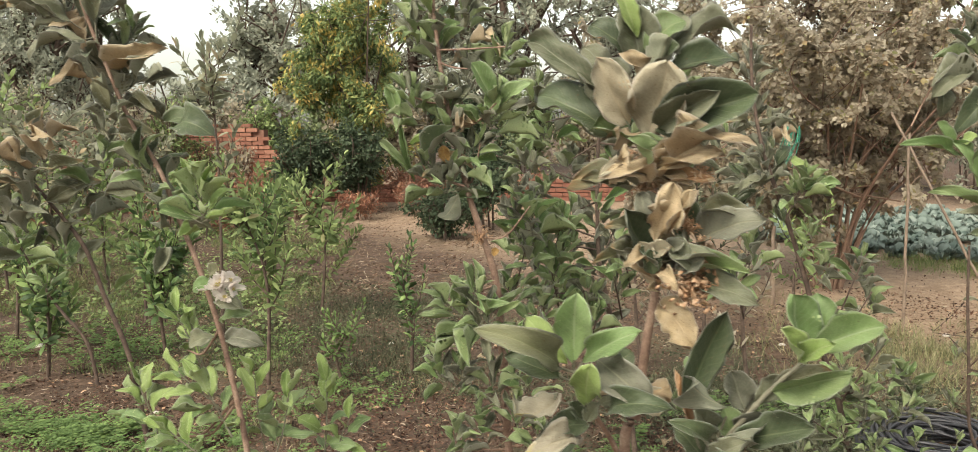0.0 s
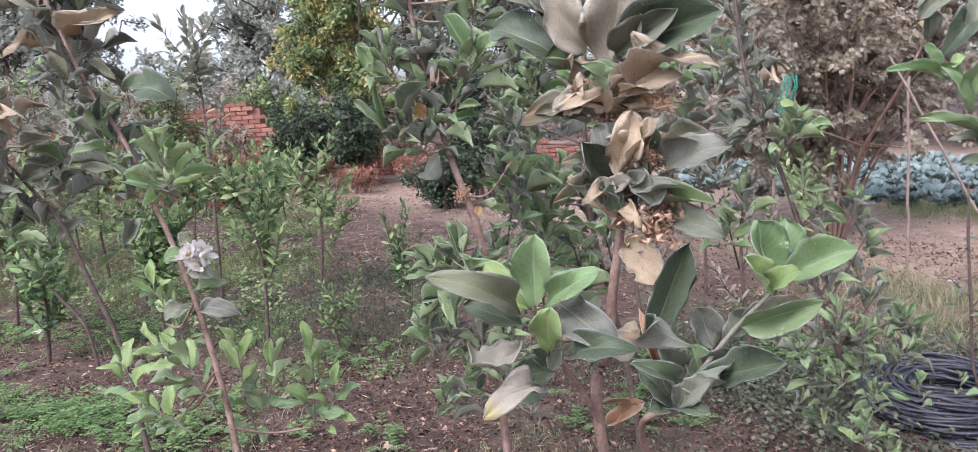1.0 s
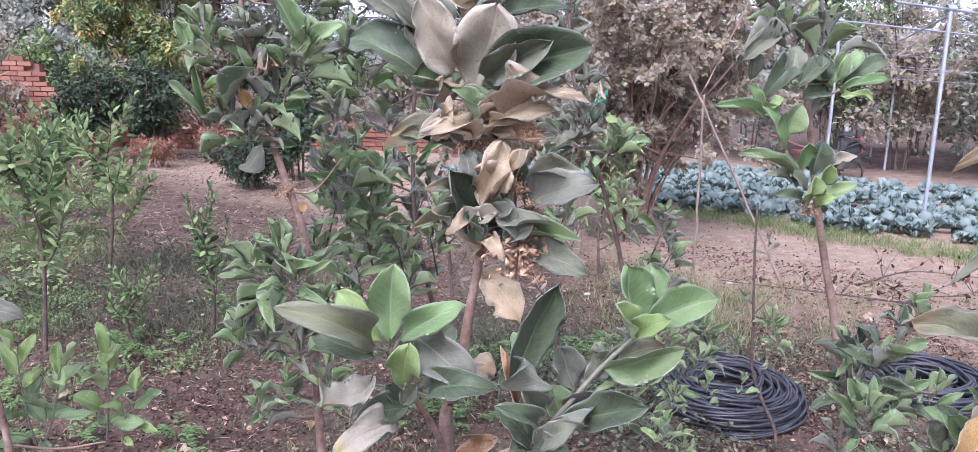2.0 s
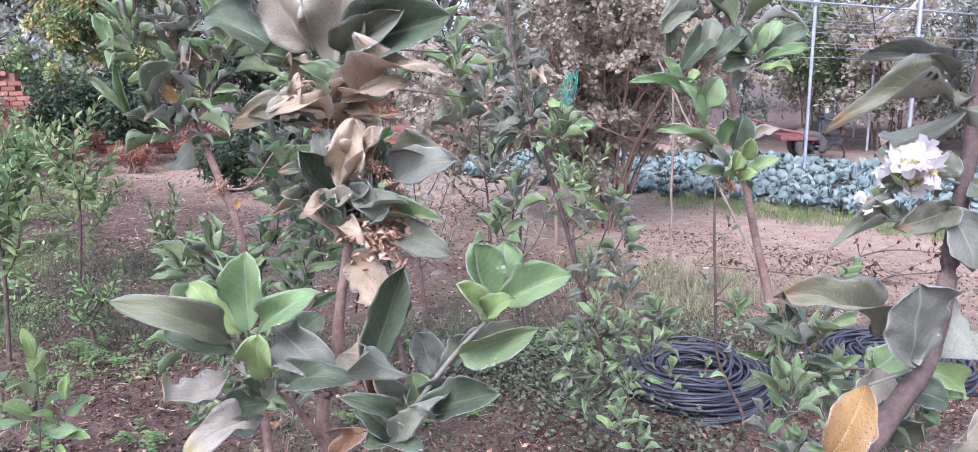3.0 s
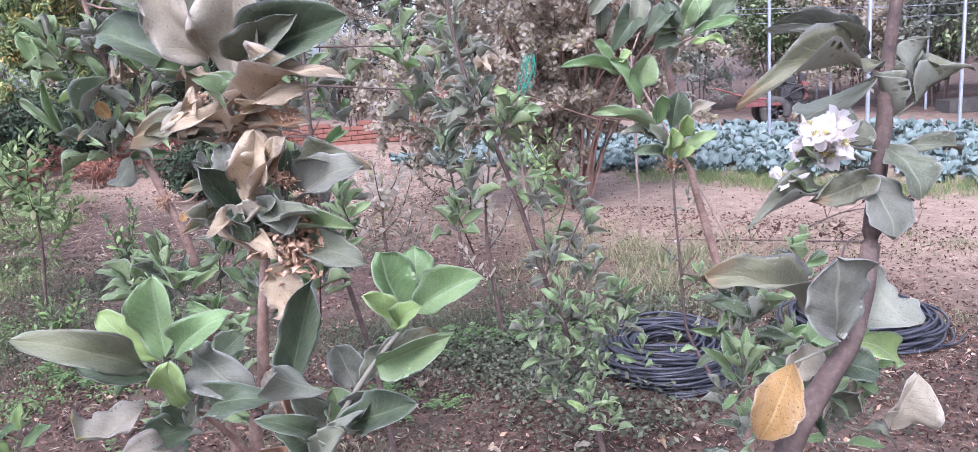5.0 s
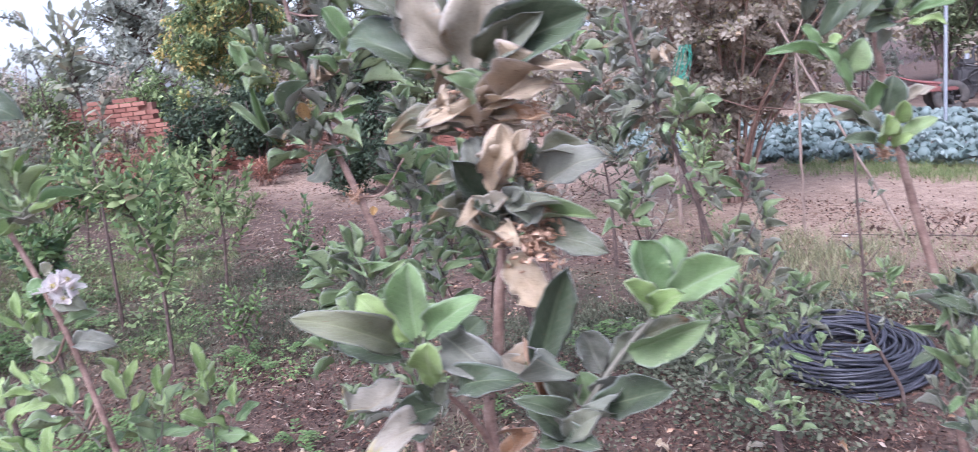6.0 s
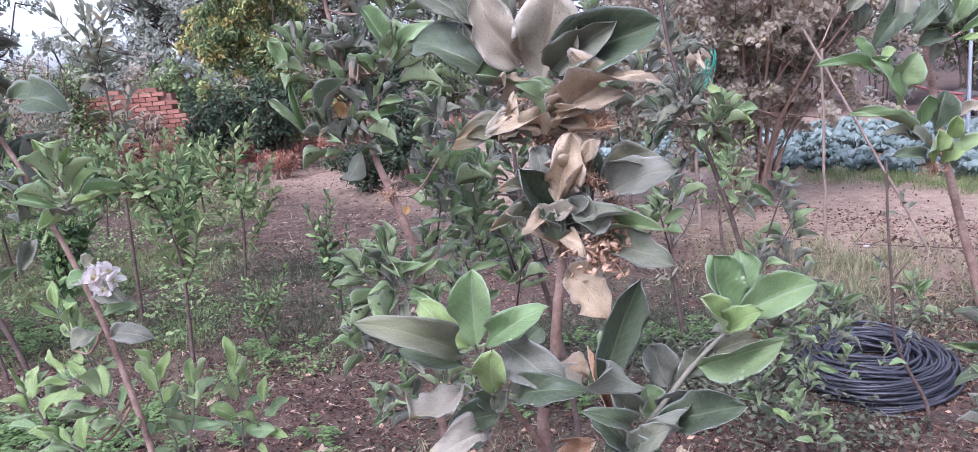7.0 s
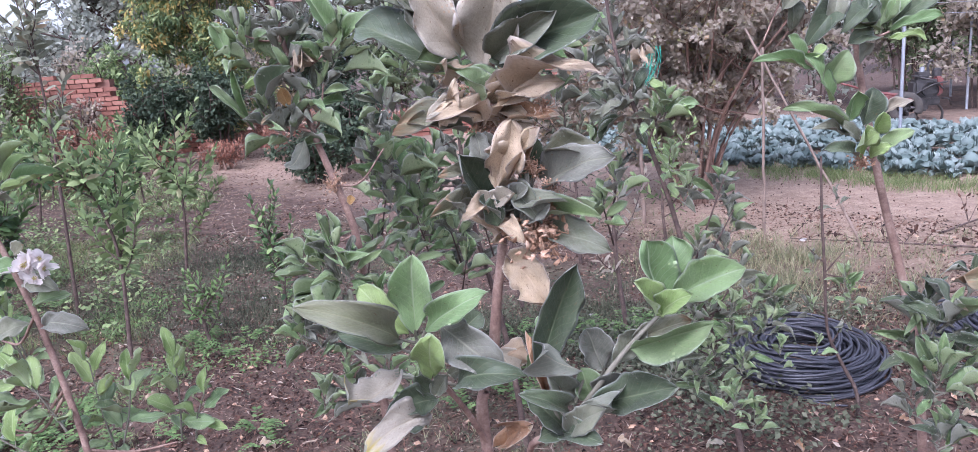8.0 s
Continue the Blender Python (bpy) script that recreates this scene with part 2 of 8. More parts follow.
def rough_material(name, stops, scale=8.0, rough=0.85, bump=0.4, dist=0.01, metal=0.0, fine=60.0):
    """Bark, soil, metal, plastic: colours blended by coarse and fine noise, with relief."""
    m, n, l, b = node_mat(name)
    pos = n.new("ShaderNodeTexCoord").outputs["Object"]
    a, c = noise_node(n, l, scale, 6, 0.65, pos), noise_node(n, l, fine, 4, 0.7, pos)
    v = math_node(n, l, "ADD", math_node(n, l, "MULTIPLY", a.outputs[0], 0.65), math_node(n, l, "MULTIPLY", c.outputs[0], 0.35))
    r = ramp(n, stops)
    l.new(v, r.inputs[0])
    l.new(r.outputs[0], b.inputs["Base Color"])
    b.inputs["Roughness"].default_value, b.inputs["Metallic"].default_value = rough, metal
    bp = n.new("ShaderNodeBump")
    bp.inputs["Strength"].default_value, bp.inputs["Distance"].default_value = bump, dist
    l.new(v, bp.inputs["Height"])
    l.new(bp.outputs[0], b.inputs["Normal"])
    return m


BARK = rough_material("bark_apple", ((0.32, (0.085, 0.046, 0.034)), (0.5, (0.215, 0.132, 0.097)), (0.68, (0.36, 0.26, 0.2)), (0.8, (0.45, 0.36, 0.29))), 34, 0.75, 0.8, 0.003, fine=260)
BARK_DARK = rough_material("bark_dark", ((0.3, (0.035, 0.023, 0.019)), (0.5, (0.085, 0.055, 0.043)), (0.68, (0.17, 0.12, 0.092)), (0.8, (0.26, 0.21, 0.165))), 30, 0.85, 0.8, 0.004, fine=220)
BARK_RED = rough_material("bark_red", ((0.3, (0.12, 0.07, 0.05)), (0.55, (0.24, 0.15, 0.11)), (0.75, (0.36, 0.26, 0.2))), 10, 0.85, 0.5, 0.004, fine=90)
TWIG = rough_material("twig", ((0.3, (0.11, 0.105, 0.07)), (0.55, (0.18, 0.165, 0.12)), (0.75, (0.27, 0.24, 0.18))), 40, 0.7, 0.2, 0.001, fine=300)
BAMBOO = rough_material("stake_wood", ((0.3, (0.12, 0.08, 0.06)), (0.55, (0.23, 0.165, 0.125)), (0.75, (0.34, 0.26, 0.2))), 12, 0.7, 0.3, 0.002, fine=120)
PIPE = rough_material("black_pipe", ((0.35, (0.018, 0.018, 0.022)), (0.6, (0.055, 0.053, 0.062)), (0.8, (0.19, 0.175, 0.17))), 14, 0.42, 0.12, 0.001, fine=120)
STEEL = rough_material("galvanised_steel", ((0.3, (0.32, 0.33, 0.36)), (0.6, (0.48, 0.49, 0.52)), (0.8, (0.6, 0.6, 0.62))), 6, 0.45, 0.1, 0.001, 0.6, fine=50)
MORTAR = rough_material("mortar", ((0.3, (0.14, 0.065, 0.048)), (0.7, (0.24, 0.125, 0.09))), 9, 0.95, 0.5, 0.006)
RED_PAINT = rough_material("red_paint", ((0.3, (0.1, 0.03, 0.027)), (0.55, (0.2, 0.065, 0.055)), (0.75, (0.22, 0.14, 0.11))), 22, 0.5, 0.1, 0.002)
ENGINE = rough_material("engine_grime", ((0.3, (0.02, 0.02, 0.02)), (0.7, (0.09, 0.08, 0.075))), 14, 0.55, 0.2, 0.003, 0.3)
RUBBER = rough_material("tyre_rubber", ((0.3, (0.025, 0.024, 0.023)), (0.7, (0.1, 0.085, 0.07))), 10, 0.85, 0.3, 0.004)
NETTING = rough_material("green_net", ((0.3, (0.02, 0.2, 0.13)), (0.7, (0.05, 0.36, 0.25))), 30, 0.6, 0.1, 0.001)
PETAL = crown_material("petal_white", ((0.0, (0.72, 0.65, 0.61)), (1.0, (0.83, 0.77, 0.73))), 0.6, 0.55)
STAMEN = rough_material("stamen_yellow", ((0.3, (0.5, 0.4, 0.1)), (0.7, (0.66, 0.6, 0.3))), 60, 0.7, 0.1, 0.001)
DRIED = rough_material("dried_blossom", ((0.3, (0.2, 0.095, 0.05)), (0.5, (0.4, 0.24, 0.145)), (0.7, (0.58, 0.46, 0.35))), 60, 0.8, 0.3, 0.001, fine=240)
STONE = rough_material("pale_stone", ((0.3, (0.4, 0.37, 0.34)), (0.7, (0.62, 0.58, 0.54))), 20, 0.85, 0.3, 0.004)


def brick_material():
    m, n, l, b = node_mat("red_brick")
    r = ramp(n, ((0.0, (0.19, 0.06, 0.042)), (0.5, (0.31, 0.115, 0.078)), (1.0, (0.42, 0.19, 0.135))))
    l.new(n.new("ShaderNodeObjectInfo").outputs["Random"], r.inputs[0])
    pos = n.new("ShaderNodeTexCoord").outputs["Object"]
    a = noise_node(n, l, 9, 6, 0.7, pos)
    col = mix_colour(n, l, math_node(n, l, "MULTIPLY", a.outputs[0], 0.5), r.outputs[0], (0.2, 0.13, 0.09))
    l.new(col, b.inputs["Base Color"])
    b.inputs["Roughness"].default_value = 0.9
    bp = n.new("ShaderNodeBump")
    bp.inputs["Strength"].default_value, bp.inputs["Distance"].default_value = 0.5, 0.008
    l.new(a.outputs[0], bp.inputs["Height"])
    l.new(bp.outputs[0], b.inputs["Normal"])
    return m


BRICK = brick_material()


def soil_material():
    """Red-brown orchard soil, damp and littered near, dry and pinkish where it lies bare."""
    m, n, l, b = node_mat("orchard_soil")
    pos = n.new("ShaderNodeTexCoord").outputs["Object"]
    a, c, d = noise_node(n, l, 0.55, 5, 0.6, pos), noise_node(n, l, 7, 7, 0.7, pos), noise_node(n, l, 55, 5, 0.75, pos)
    r = ramp(n, ((0.32, (0.015, 0.009, 0.006)), (0.45, (0.060, 0.035, 0.023)), (0.57, (0.133, 0.080, 0.055)), (0.7, (0.274, 0.187, 0.137))))
    v = math_node(n, l, "ADD", math_node(n, l, "MULTIPLY", c.outputs[0], 0.5), math_node(n, l, "MULTIPLY", d.outputs[0], 0.5))
    l.new(v, r.inputs[0])
    sep = n.new("ShaderNodeSeparateXYZ")
    l.new(pos, sep.inputs[0])
    inland = math_node(n, l, "ADD", math_node(n, l, "MULTIPLY", sep.outputs[0], 0.71), math_node(n, l, "MULTIPLY", sep.outputs[1], 0.70))
    inland = math_node(n, l, "ADD", inland, math_node(n, l, "MULTIPLY", a.outputs[0], 1.6))
    bare = n.new("ShaderNodeMapRange")
    bare.inputs["From Min"].default_value, bare.inputs["From Max"].default_value = 5.3, 6.6
    l.new(inland, bare.inputs["Value"])
    beyond = n.new("ShaderNodeMapRange")
    beyond.inputs["From Min"].default_value, beyond.inputs["From Max"].default_value = 15.5, 13.5
    l.new(inland, beyond.inputs["Value"])
    dry = ramp(n, ((0.32, (0.15, 0.098, 0.067)), (0.5, (0.285, 0.195, 0.136)), (0.66, (0.45, 0.33, 0.24))))
    l.new(v, dry.inputs[0])
    col = mix_colour(n, l, math_node(n, l, "MULTIPLY", bare.outputs[0], beyond.outputs[0]), r.outputs[0], dry.outputs[0])
    moss = ramp(n, ((0.52, (0, 0, 0)), (0.68, (1, 1, 1))))
    l.new(a.outputs[0], moss.inputs[0])
    green = math_node(n, l, "MULTIPLY", moss.outputs[0], math_node(n, l, "SUBTRACT", 0.5, math_node(n, l, "MULTIPLY", bare.outputs[0], 0.5)))
    col = mix_colour(n, l, green, col, (0.11, 0.125, 0.06))
    l.new(col, b.inputs["Base Color"])
    b.inputs["Roughness"].default_value = 0.95
    bp = n.new("ShaderNodeBump")
    bp.inputs["Strength"].default_value, bp.inputs["Distance"].default_value = 0.8, 0.03
    l.new(v, bp.inputs["Height"])
    l.new(bp.outputs[0], b.inputs["Normal"])
    return m


SOIL = soil_material()


# ---- building helpers ----
class Shape:
    """Collects vertices and faces for one mesh."""

    def __init__(self):
        self.verts, self.faces, self.count = [], [], 0

    def add(self, verts, faces):
        self.verts.append(np.asarray(verts, float).reshape(-1, 3))
        self.faces.append(np.asarray(faces, int) + self.count)
        self.count += len(self.verts[-1])
        return self

    def tube(self, points, radii, sides=7, closed=False, wobble=0.0, rng=None):
        """A round rod along the points, whose radius runs through the radii."""
        pts = np.asarray(points, float)
        rad = np.interp(np.linspace(0, 1, len(pts)), np.linspace(0, 1, len(np.atleast_1d(radii))), np.atleast_1d(radii))
        way = np.roll(pts, -1, 0) - np.roll(pts, 1, 0) if closed else np.gradient(pts, axis=0)
        way /= np.linalg.norm(way, axis=1)[:, None] + 1e-12
        ref = np.where(np.abs(way[:, 2:3]) > 0.9, [[1.0, 0, 0]], [[0, 0, 1.0]])
        u = np.cross(way, ref)
        u /= np.linalg.norm(u, axis=1)[:, None]
        v = np.cross(way, u)
        a = np.arange(sides) * 2 * np.pi / sides
        ring = np.cos(a)[None, :, None] * u[:, None] + np.sin(a)[None, :, None] * v[:, None]
        size = rad[:, None, None] * (1 + (wobble * rng.standard_normal((len(pts), sides, 1)) if wobble else 0))
        verts = (pts[:, None] + ring * size).reshape(-1, 3)
        n = len(pts)
        i, j = np.meshgrid(np.arange(n if closed else n - 1), np.arange(sides), indexing="ij")
        i, j, i2, j2 = i.ravel(), j.ravel(), (i.ravel() + 1) % n, (j.ravel() + 1) % sides
        return self.add(verts, np.stack([i * sides + j, i2 * sides + j, i2 * sides + j2, i * sides + j2], 1))

    def box(self, lo, hi):
        x0, y0, z0 = lo
        x1, y1, z1 = hi
        v = [(x0, y0, z0), (x1, y0, z0), (x1, y1, z0), (x0, y1, z0), (x0, y0, z1), (x1, y0, z1), (x1, y1, z1), (x0, y1, z1)]
        return self.add(v, [(0, 3, 2, 1), (4, 5, 6, 7), (0, 1, 5, 4), (1, 2, 6, 5), (2, 3, 7, 6), (3, 0, 4, 7)])

    def mesh(self, name, material, smooth=True):
        me = bpy.data.meshes.new(name)
        verts = np.concatenate(self.verts)
        faces = [f for block in self.faces for f in block.tolist()]
        me.from_pydata(verts.tolist(), [], faces)
        me.polygons.foreach_set("use_smooth", [smooth] * len(me.polygons))
        me.materials.append(material)
        return me


def part(name, data, parent, label=""):
    """Links a mesh as one part under a thing or under a part."""
    ob = new(name, data)
    ob.parent = parent
    return tagged(ob, label)


def thing(name, label, category, at=(0, 0, 0), group=""):
    ob = new(name)
    ob.location = at
    return tagged(ob, label, category, group)


def bend(points, steps=5):
    """A smooth line through the points."""
    p = np.asarray(points, float)
    if len(p) < 3:
        return p[0] + np.linspace(0, 1, steps + 1)[:, None] * (p[-1] - p[0])
    q = np.vstack([2 * p[0] - p[1], p, 2 * p[-1] - p[-2]])
    out = []
    for i in range(1, len(q) - 2):
        for s in np.arange(steps) / steps:
            a, b, c, d = q[i - 1], q[i], q[i + 1], q[i + 2]
            out.append(0.5 * (2 * b + (c - a) * s + (2 * a - 5 * b + 4 * c - d) * s**2 + (3 * b - a - 3 * c + d) * s**3))
    return np.array(out + [p[-1]])


def unit(v):
    v = np.asarray(v, float)
    return v / (np.linalg.norm(v, axis=-1, keepdims=True) + 1e-12)


# ---- leaves ----
def blade(kind, wave, rows, cols, blunt, crumple=1.0):
    """One side of a leaf one unit long and one wide: arched, cupped, folded or twisted."""
    v, u = np.meshgrid(np.linspace(0, 1, rows), np.linspace(-1, 1, cols + 1), indexing="ij")
    rng = np.random.default_rng(int(wave * 10) + 3)
    a, b, c, d = rng.uniform(0, 6.28, 4)
    half = (v + 1e-6) ** 0.78 * (1.0001 - v) ** blunt
    half = 0.5 * half / half.max()
    half = np.where(v > 0.995, 0.02, np.where(v < 0.005, 0.02, half))
    arch, cup, twist, curl = {"arch": (0.1, 0.3, 0.1, 0.1), "flat": (0.03, 0.12, 0.15, 0.06), "cup": (-0.08, 0.5, 0.1, 0.08),
                              "fold": (0.06, 0.85, 0.15, 0.03), "twist": (0.14, 0.35, 0.7, 0.14), "droop": (0.26, 0.32, 0.2, 0.12)}[kind]
    x = u * half
    z = arch * 4 * v * (1 - v) + cup * np.abs(x) ** 1.2
    ang = twist * (v - 0.4)
    x, z = x * np.cos(ang), z + x * np.sin(ang) * 0.8
    z = z - 0.55 * np.clip(v - 0.72, 0, 1) ** 2 * (1.6 if kind in ("arch", "droop", "twist") else 0.6)
    side = np.where(u < 0, a, b)
    z = z + 0.075 * crumple * np.abs(u) ** 3 * np.sin(v * rng.uniform(6, 10) + side) + 0.022 * np.abs(u) ** 7
    z = z + curl * np.sin(v * 8 + c) * u * np.abs(u) * 0.45 + 0.02 * crumple * np.sin(v * 21 + side * 2) * np.abs(u) ** 4
    z = z + 0.012 * crumple * np.sin(v * 13 + u * 5 + d)
    bite = np.where((u > 0) == (wave % 4 < 2), 1.0, 0.0) * np.abs(u) ** 3 * np.exp(-(((v - rng.uniform(0.45, 0.85)) / rng.uniform(0.03, 0.08)) ** 2))
    x = x * (1 - 0.16 * (crumple - 0.4) * bite)
    x = x * (1 + 0.035 * np.sin(v * 23 + side) + 0.09 * np.sin(v * 6 + side * 2)) + 0.04 * crumple * np.sin(v * 4 + d) * v
    return np.stack([x, v, z], -1), np.stack([u * 0.5 + 0.5, v], -1)


def leaf_mesh(tint, kind, wave, slim=False):
    """A leaf with an upper and a paler under side."""
    rows, cols = (12, 6) if slim else (19, 10)
    blunt = 0.48 if tint in ("bright", "lime", "yellow", "slate", "pale", "tipped") else 0.58
    blunt = 0.78 if slim else blunt
    top, uv = blade(kind, wave, rows, cols, blunt, {"tan": 2.9, "brown": 2.8, "pale": 1.6, "tipped": 1.8, "olive": 1.6, "dusty": 1.2, "slate": 1.2}.get(tint, 1.0))
    n = rows * (cols + 1)
    low = top - np.array([0, 0, 0.008])
    verts = np.concatenate([top.reshape(-1, 3), low.reshape(-1, 3)])
    faces = []
    for i in range(rows - 1):
        for j in range(cols):
            a = i * (cols + 1) + j
            faces.append((a, a + 1, a + cols + 2, a + cols + 1))
    under = [tuple(n + k for k in reversed(f)) for f in faces]
    rim = [i * (cols + 1) for i in range(rows)]
    rim2 = [i * (cols + 1) + cols for i in range(rows)]
    sides = [(a, b, b + n, a + n) for a, b in zip(rim, rim[1:])] + [(b, a, a + n, b + n) for a, b in zip(rim2, rim2[1:])]
    me = bpy.data.meshes.new("leaf")
    me.from_pydata(verts.tolist(), [], faces + under + sides)
    me.materials.append(LEAF[tint])
    me.materials.append(UNDER[BENEATH.get(tint, "grey")])
    me.polygons.foreach_set("material_index", [0] * len(faces) + [1] * len(under) + [0] * len(sides))
    me.polygons.foreach_set("use_smooth", [True] * len(me.polygons))
    layer = me.uv_layers.new(name="UVMap")
    flat = np.concatenate([uv.reshape(-1, 2)] * 2)
    loops = np.empty(len(me.loops), int)
    me.loops.foreach_get("vertex_index", loops)
    layer.data.foreach_set("uv", flat[loops].ravel())
    return me


LEAF_MESHES = {}


def leaf(plant, base, tip, width, tint="dusty", kind="arch", roll=0.0, back=False):
    """One leaf of a plant from the foot of its blade to its tip. roll turns it about its length, back shows its under side."""
    base, tip = Vector(base), Vector(tip)
    along = tip - base
    size = along.length
    y = along.normalized()
    facing = Vector((0.0, -0.8, 0.6)) if not back else Vector((0.0, 0.85, -0.5))
    z = facing - facing.dot(y) * y
    if z.length < 0.15:
        z = Vector((0.3, -0.3, 0.9)) - Vector((0.3, -0.3, 0.9)).dot(y) * y
    z = (Matrix.Rotation(radians(roll), 3, y) @ z.normalized()).normalized()
    x = y.cross(z)
    wave = len(plant.children) % 5
    key = (tint, kind, wave)
    if key not in LEAF_MESHES:
        LEAF_MESHES[key] = leaf_mesh(tint, kind, wave * 2.1)
    ob = part("leaf", LEAF_MESHES[key], plant)
    m = Matrix((x * width, y * size, z * size)).transposed().to_4x4()
    m.translation = base
    ob.matrix_basis = Matrix.Translation(-plant.location) @ m
    return ob


def rosette(plant, twigs, at, n, length, tints, seed, axis=(0, 0, 1), spread=(12, 72), wide=0.42, foot=0.008):
    """A whorl of leaves round a shoot tip, the outer ones longer and more level, with their stalks."""
    rng = random.Random(seed)
    at, axis = Vector(at), Vector(axis).normalized()
    side = axis.orthogonal().normalized()
    turn = rng.uniform(0, 360)
    n, length = round(n * 1.35), length * 1.0
    for i in range(n):
        f = i / max(1, n - 1)
        out = Matrix.Rotation(radians(turn + i * 137.5 + rng.uniform(-18, 18)), 3, axis) @ side
        a = radians(spread[0] + (spread[1] - spread[0]) * f + rng.uniform(-12, 12))
        way = axis * math.cos(a) + out * math.sin(a)
        start = at - axis * length * (1.0 * f) * rng.uniform(0.8, 1.1)
        size = length * (0.6 + 0.45 * f) * rng.uniform(0.75, 1.15)
        base = start + way * (foot + 0.16 * size)
        drop = Vector((0, 0, -1)) * size * rng.uniform(-0.05, 0.22) * f
        tint = rng.choice(tints) if rng.random() < 0.75 or f > 0.5 else tints[0]
        kind = rng.choice(("cup", "fold", "arch", "fold") if tint in ("bright", "lime") or f < 0.4 else ("arch", "fold", "cup", "twist", "droop", "fold"))
        leaf_free(plant, base, base + way * size + drop, size * wide * rng.uniform(0.85, 1.15), tint, kind, rng.uniform(-50, 50), out)
        twigs.tube(bend([start, base - way * 0.002, base + way * 0.006], 3), (0.0016, 0.0012), 5)


def shoot(plant, twigs, foot, tip, n, length, tints, seed, wide=0.5):
    """A young upright shoot: alternate leaves up its stalk, the topmost folded upright, the lower ones spreading."""
    rng = random.Random(seed)
    foot, tip = Vector(foot), Vector(tip)
    axis = (tip - foot).normalized()
    side = axis.orthogonal().normalized()
    turn = rng.uniform(0, 360)
    twigs.tube(bend([foot, (foot + tip) / 2 + Vector((rng.gauss(0, 0.004), rng.gauss(0, 0.004), 0)), tip], 4), (0.0026, 0.0015), 6)
    for i in range(n):
        f = i / max(1, n - 1)
        out = Matrix.Rotation(radians(turn + i * 150 + rng.uniform(-22, 22)), 3, axis) @ side
        a = radians(16 + 60 * f**0.7 + rng.uniform(-9, 9))
        way = axis * math.cos(a) + out * math.sin(a)
        start = tip - (tip - foot) * 0.92 * f
        size = length * (0.72 + 0.4 * math.sin(math.pi * min(1, 0.2 + 0.75 * f))) * rng.uniform(0.85, 1.12)
        base = start + way * (0.006 + 0.08 * size)
        tint = tints[0] if f < 0.4 else rng.choice(tints)
        leaf_free(plant, base, base + way * size - Vector((0, 0, 0.12 * size * f)), size * wide * (0.75 if f < 0.2 else 1) * rng.uniform(0.9, 1.15), tint, rng.choice(("flat", "cup", "arch", "flat")), rng.uniform(-25, 25), out)
        twigs.tube(bend([start, base], 2), (0.0014, 0.0012), 5)


def leaf_free(plant, base, tip, width, tint, kind, roll, out):
    """A leaf whose upper side looks up and inward to its shoot."""
    base, tip = Vector(base), Vector(tip)
    y = (tip - base).normalized()
    z = Vector((0.05, -0.5, 0.85)) - 0.3 * Vector(out)
    z = z - z.dot(y) * y
    z = (Matrix.Rotation(radians(roll), 3, y) @ z.normalized()).normalized()
    x = y.cross(z)
    size = (tip - base).length
    wave = len(plant.children) % 5
    key = (tint, kind, wave, "slim")
    if key not in LEAF_MESHES:
        LEAF_MESHES[key] = leaf_mesh(tint, kind, wave * 2.1, True)
    ob = part("leaf", LEAF_MESHES[key], plant)
    m = Matrix((x * width, y * size, z * size)).transposed().to_4x4()
    m.translation = base
    ob.matrix_basis = Matrix.Translation(-plant.location) @ m


def scatter_leaves(shape, at, ways, normals, lengths, ratio=0.48, arch=0.12, detail=3):
    """Many small folded leaves at once into one mesh: eight, five or four vertices each."""
    at, y = np.asarray(at, float), unit(ways)
    z = np.asarray(normals, float)
    z = unit(z - (z * y).sum(1)[:, None] * y)
    x = np.cross(y, z)
    size = np.asarray(lengths, float)[:, None]
    if detail == 3:
        spots = ((0, 0, 0), (-0.42, 0.35, 0.06), (0, 0.35, arch * 0.9), (0.42, 0.35, 0.06), (-0.36, 0.72, 0.03), (0, 0.72, arch * 0.7), (0.36, 0.72, 0.03), (0, 1, -0.03))
        quads, tris = ((1, 2, 5, 4), (2, 3, 6, 5)), ((0, 2, 1), (0, 3, 2), (4, 5, 7), (5, 6, 7))
    elif detail == 2:
        spots = ((0, 0, 0), (-0.45, 0.5, 0.03), (0, 0.52, arch), (0.45, 0.5, 0.03), (0, 1, -0.03))
        quads, tris = (), ((0, 2, 1), (0, 3, 2), (1, 2, 4), (2, 3, 4))
    else:
        spots = ((0, 0, 0), (0.47, 0.5, arch * 0.8), (0, 1, 0), (-0.47, 0.45, arch * 0.5))
        quads, tris = (), ((0, 1, 2), (0, 2, 3))
    verts = np.stack([at + size * (a * ratio * 1.15 * x + b * y + c * z) for a, b, c in spots], 1)
    n, k = len(at), len(spots)
    base = np.arange(n)[:, None, None] * k
    shape.add(verts.reshape(-1, 3), (base + np.array(tris)[None]).reshape(-1, 3))
    if quads:
        shape.faces.append((base + np.array(quads)[None]).reshape(-1, 4) + shape.count - n * k)
    return shape


def random_ways(rng, n, up=0.0):
    v = rng.standard_normal((n, 3))
    v[:, 2] += up
    return unit(v)


# ---- ground ----
def ground_height(x, y):
    return 0.02 * np.sin(x * 1.7 + 0.6 * y) * np.cos(y * 1.3 - 0.4 * x) + 0.012 * np.sin(x * 4.1 + 1.0) * np.sin(y * 3.7)


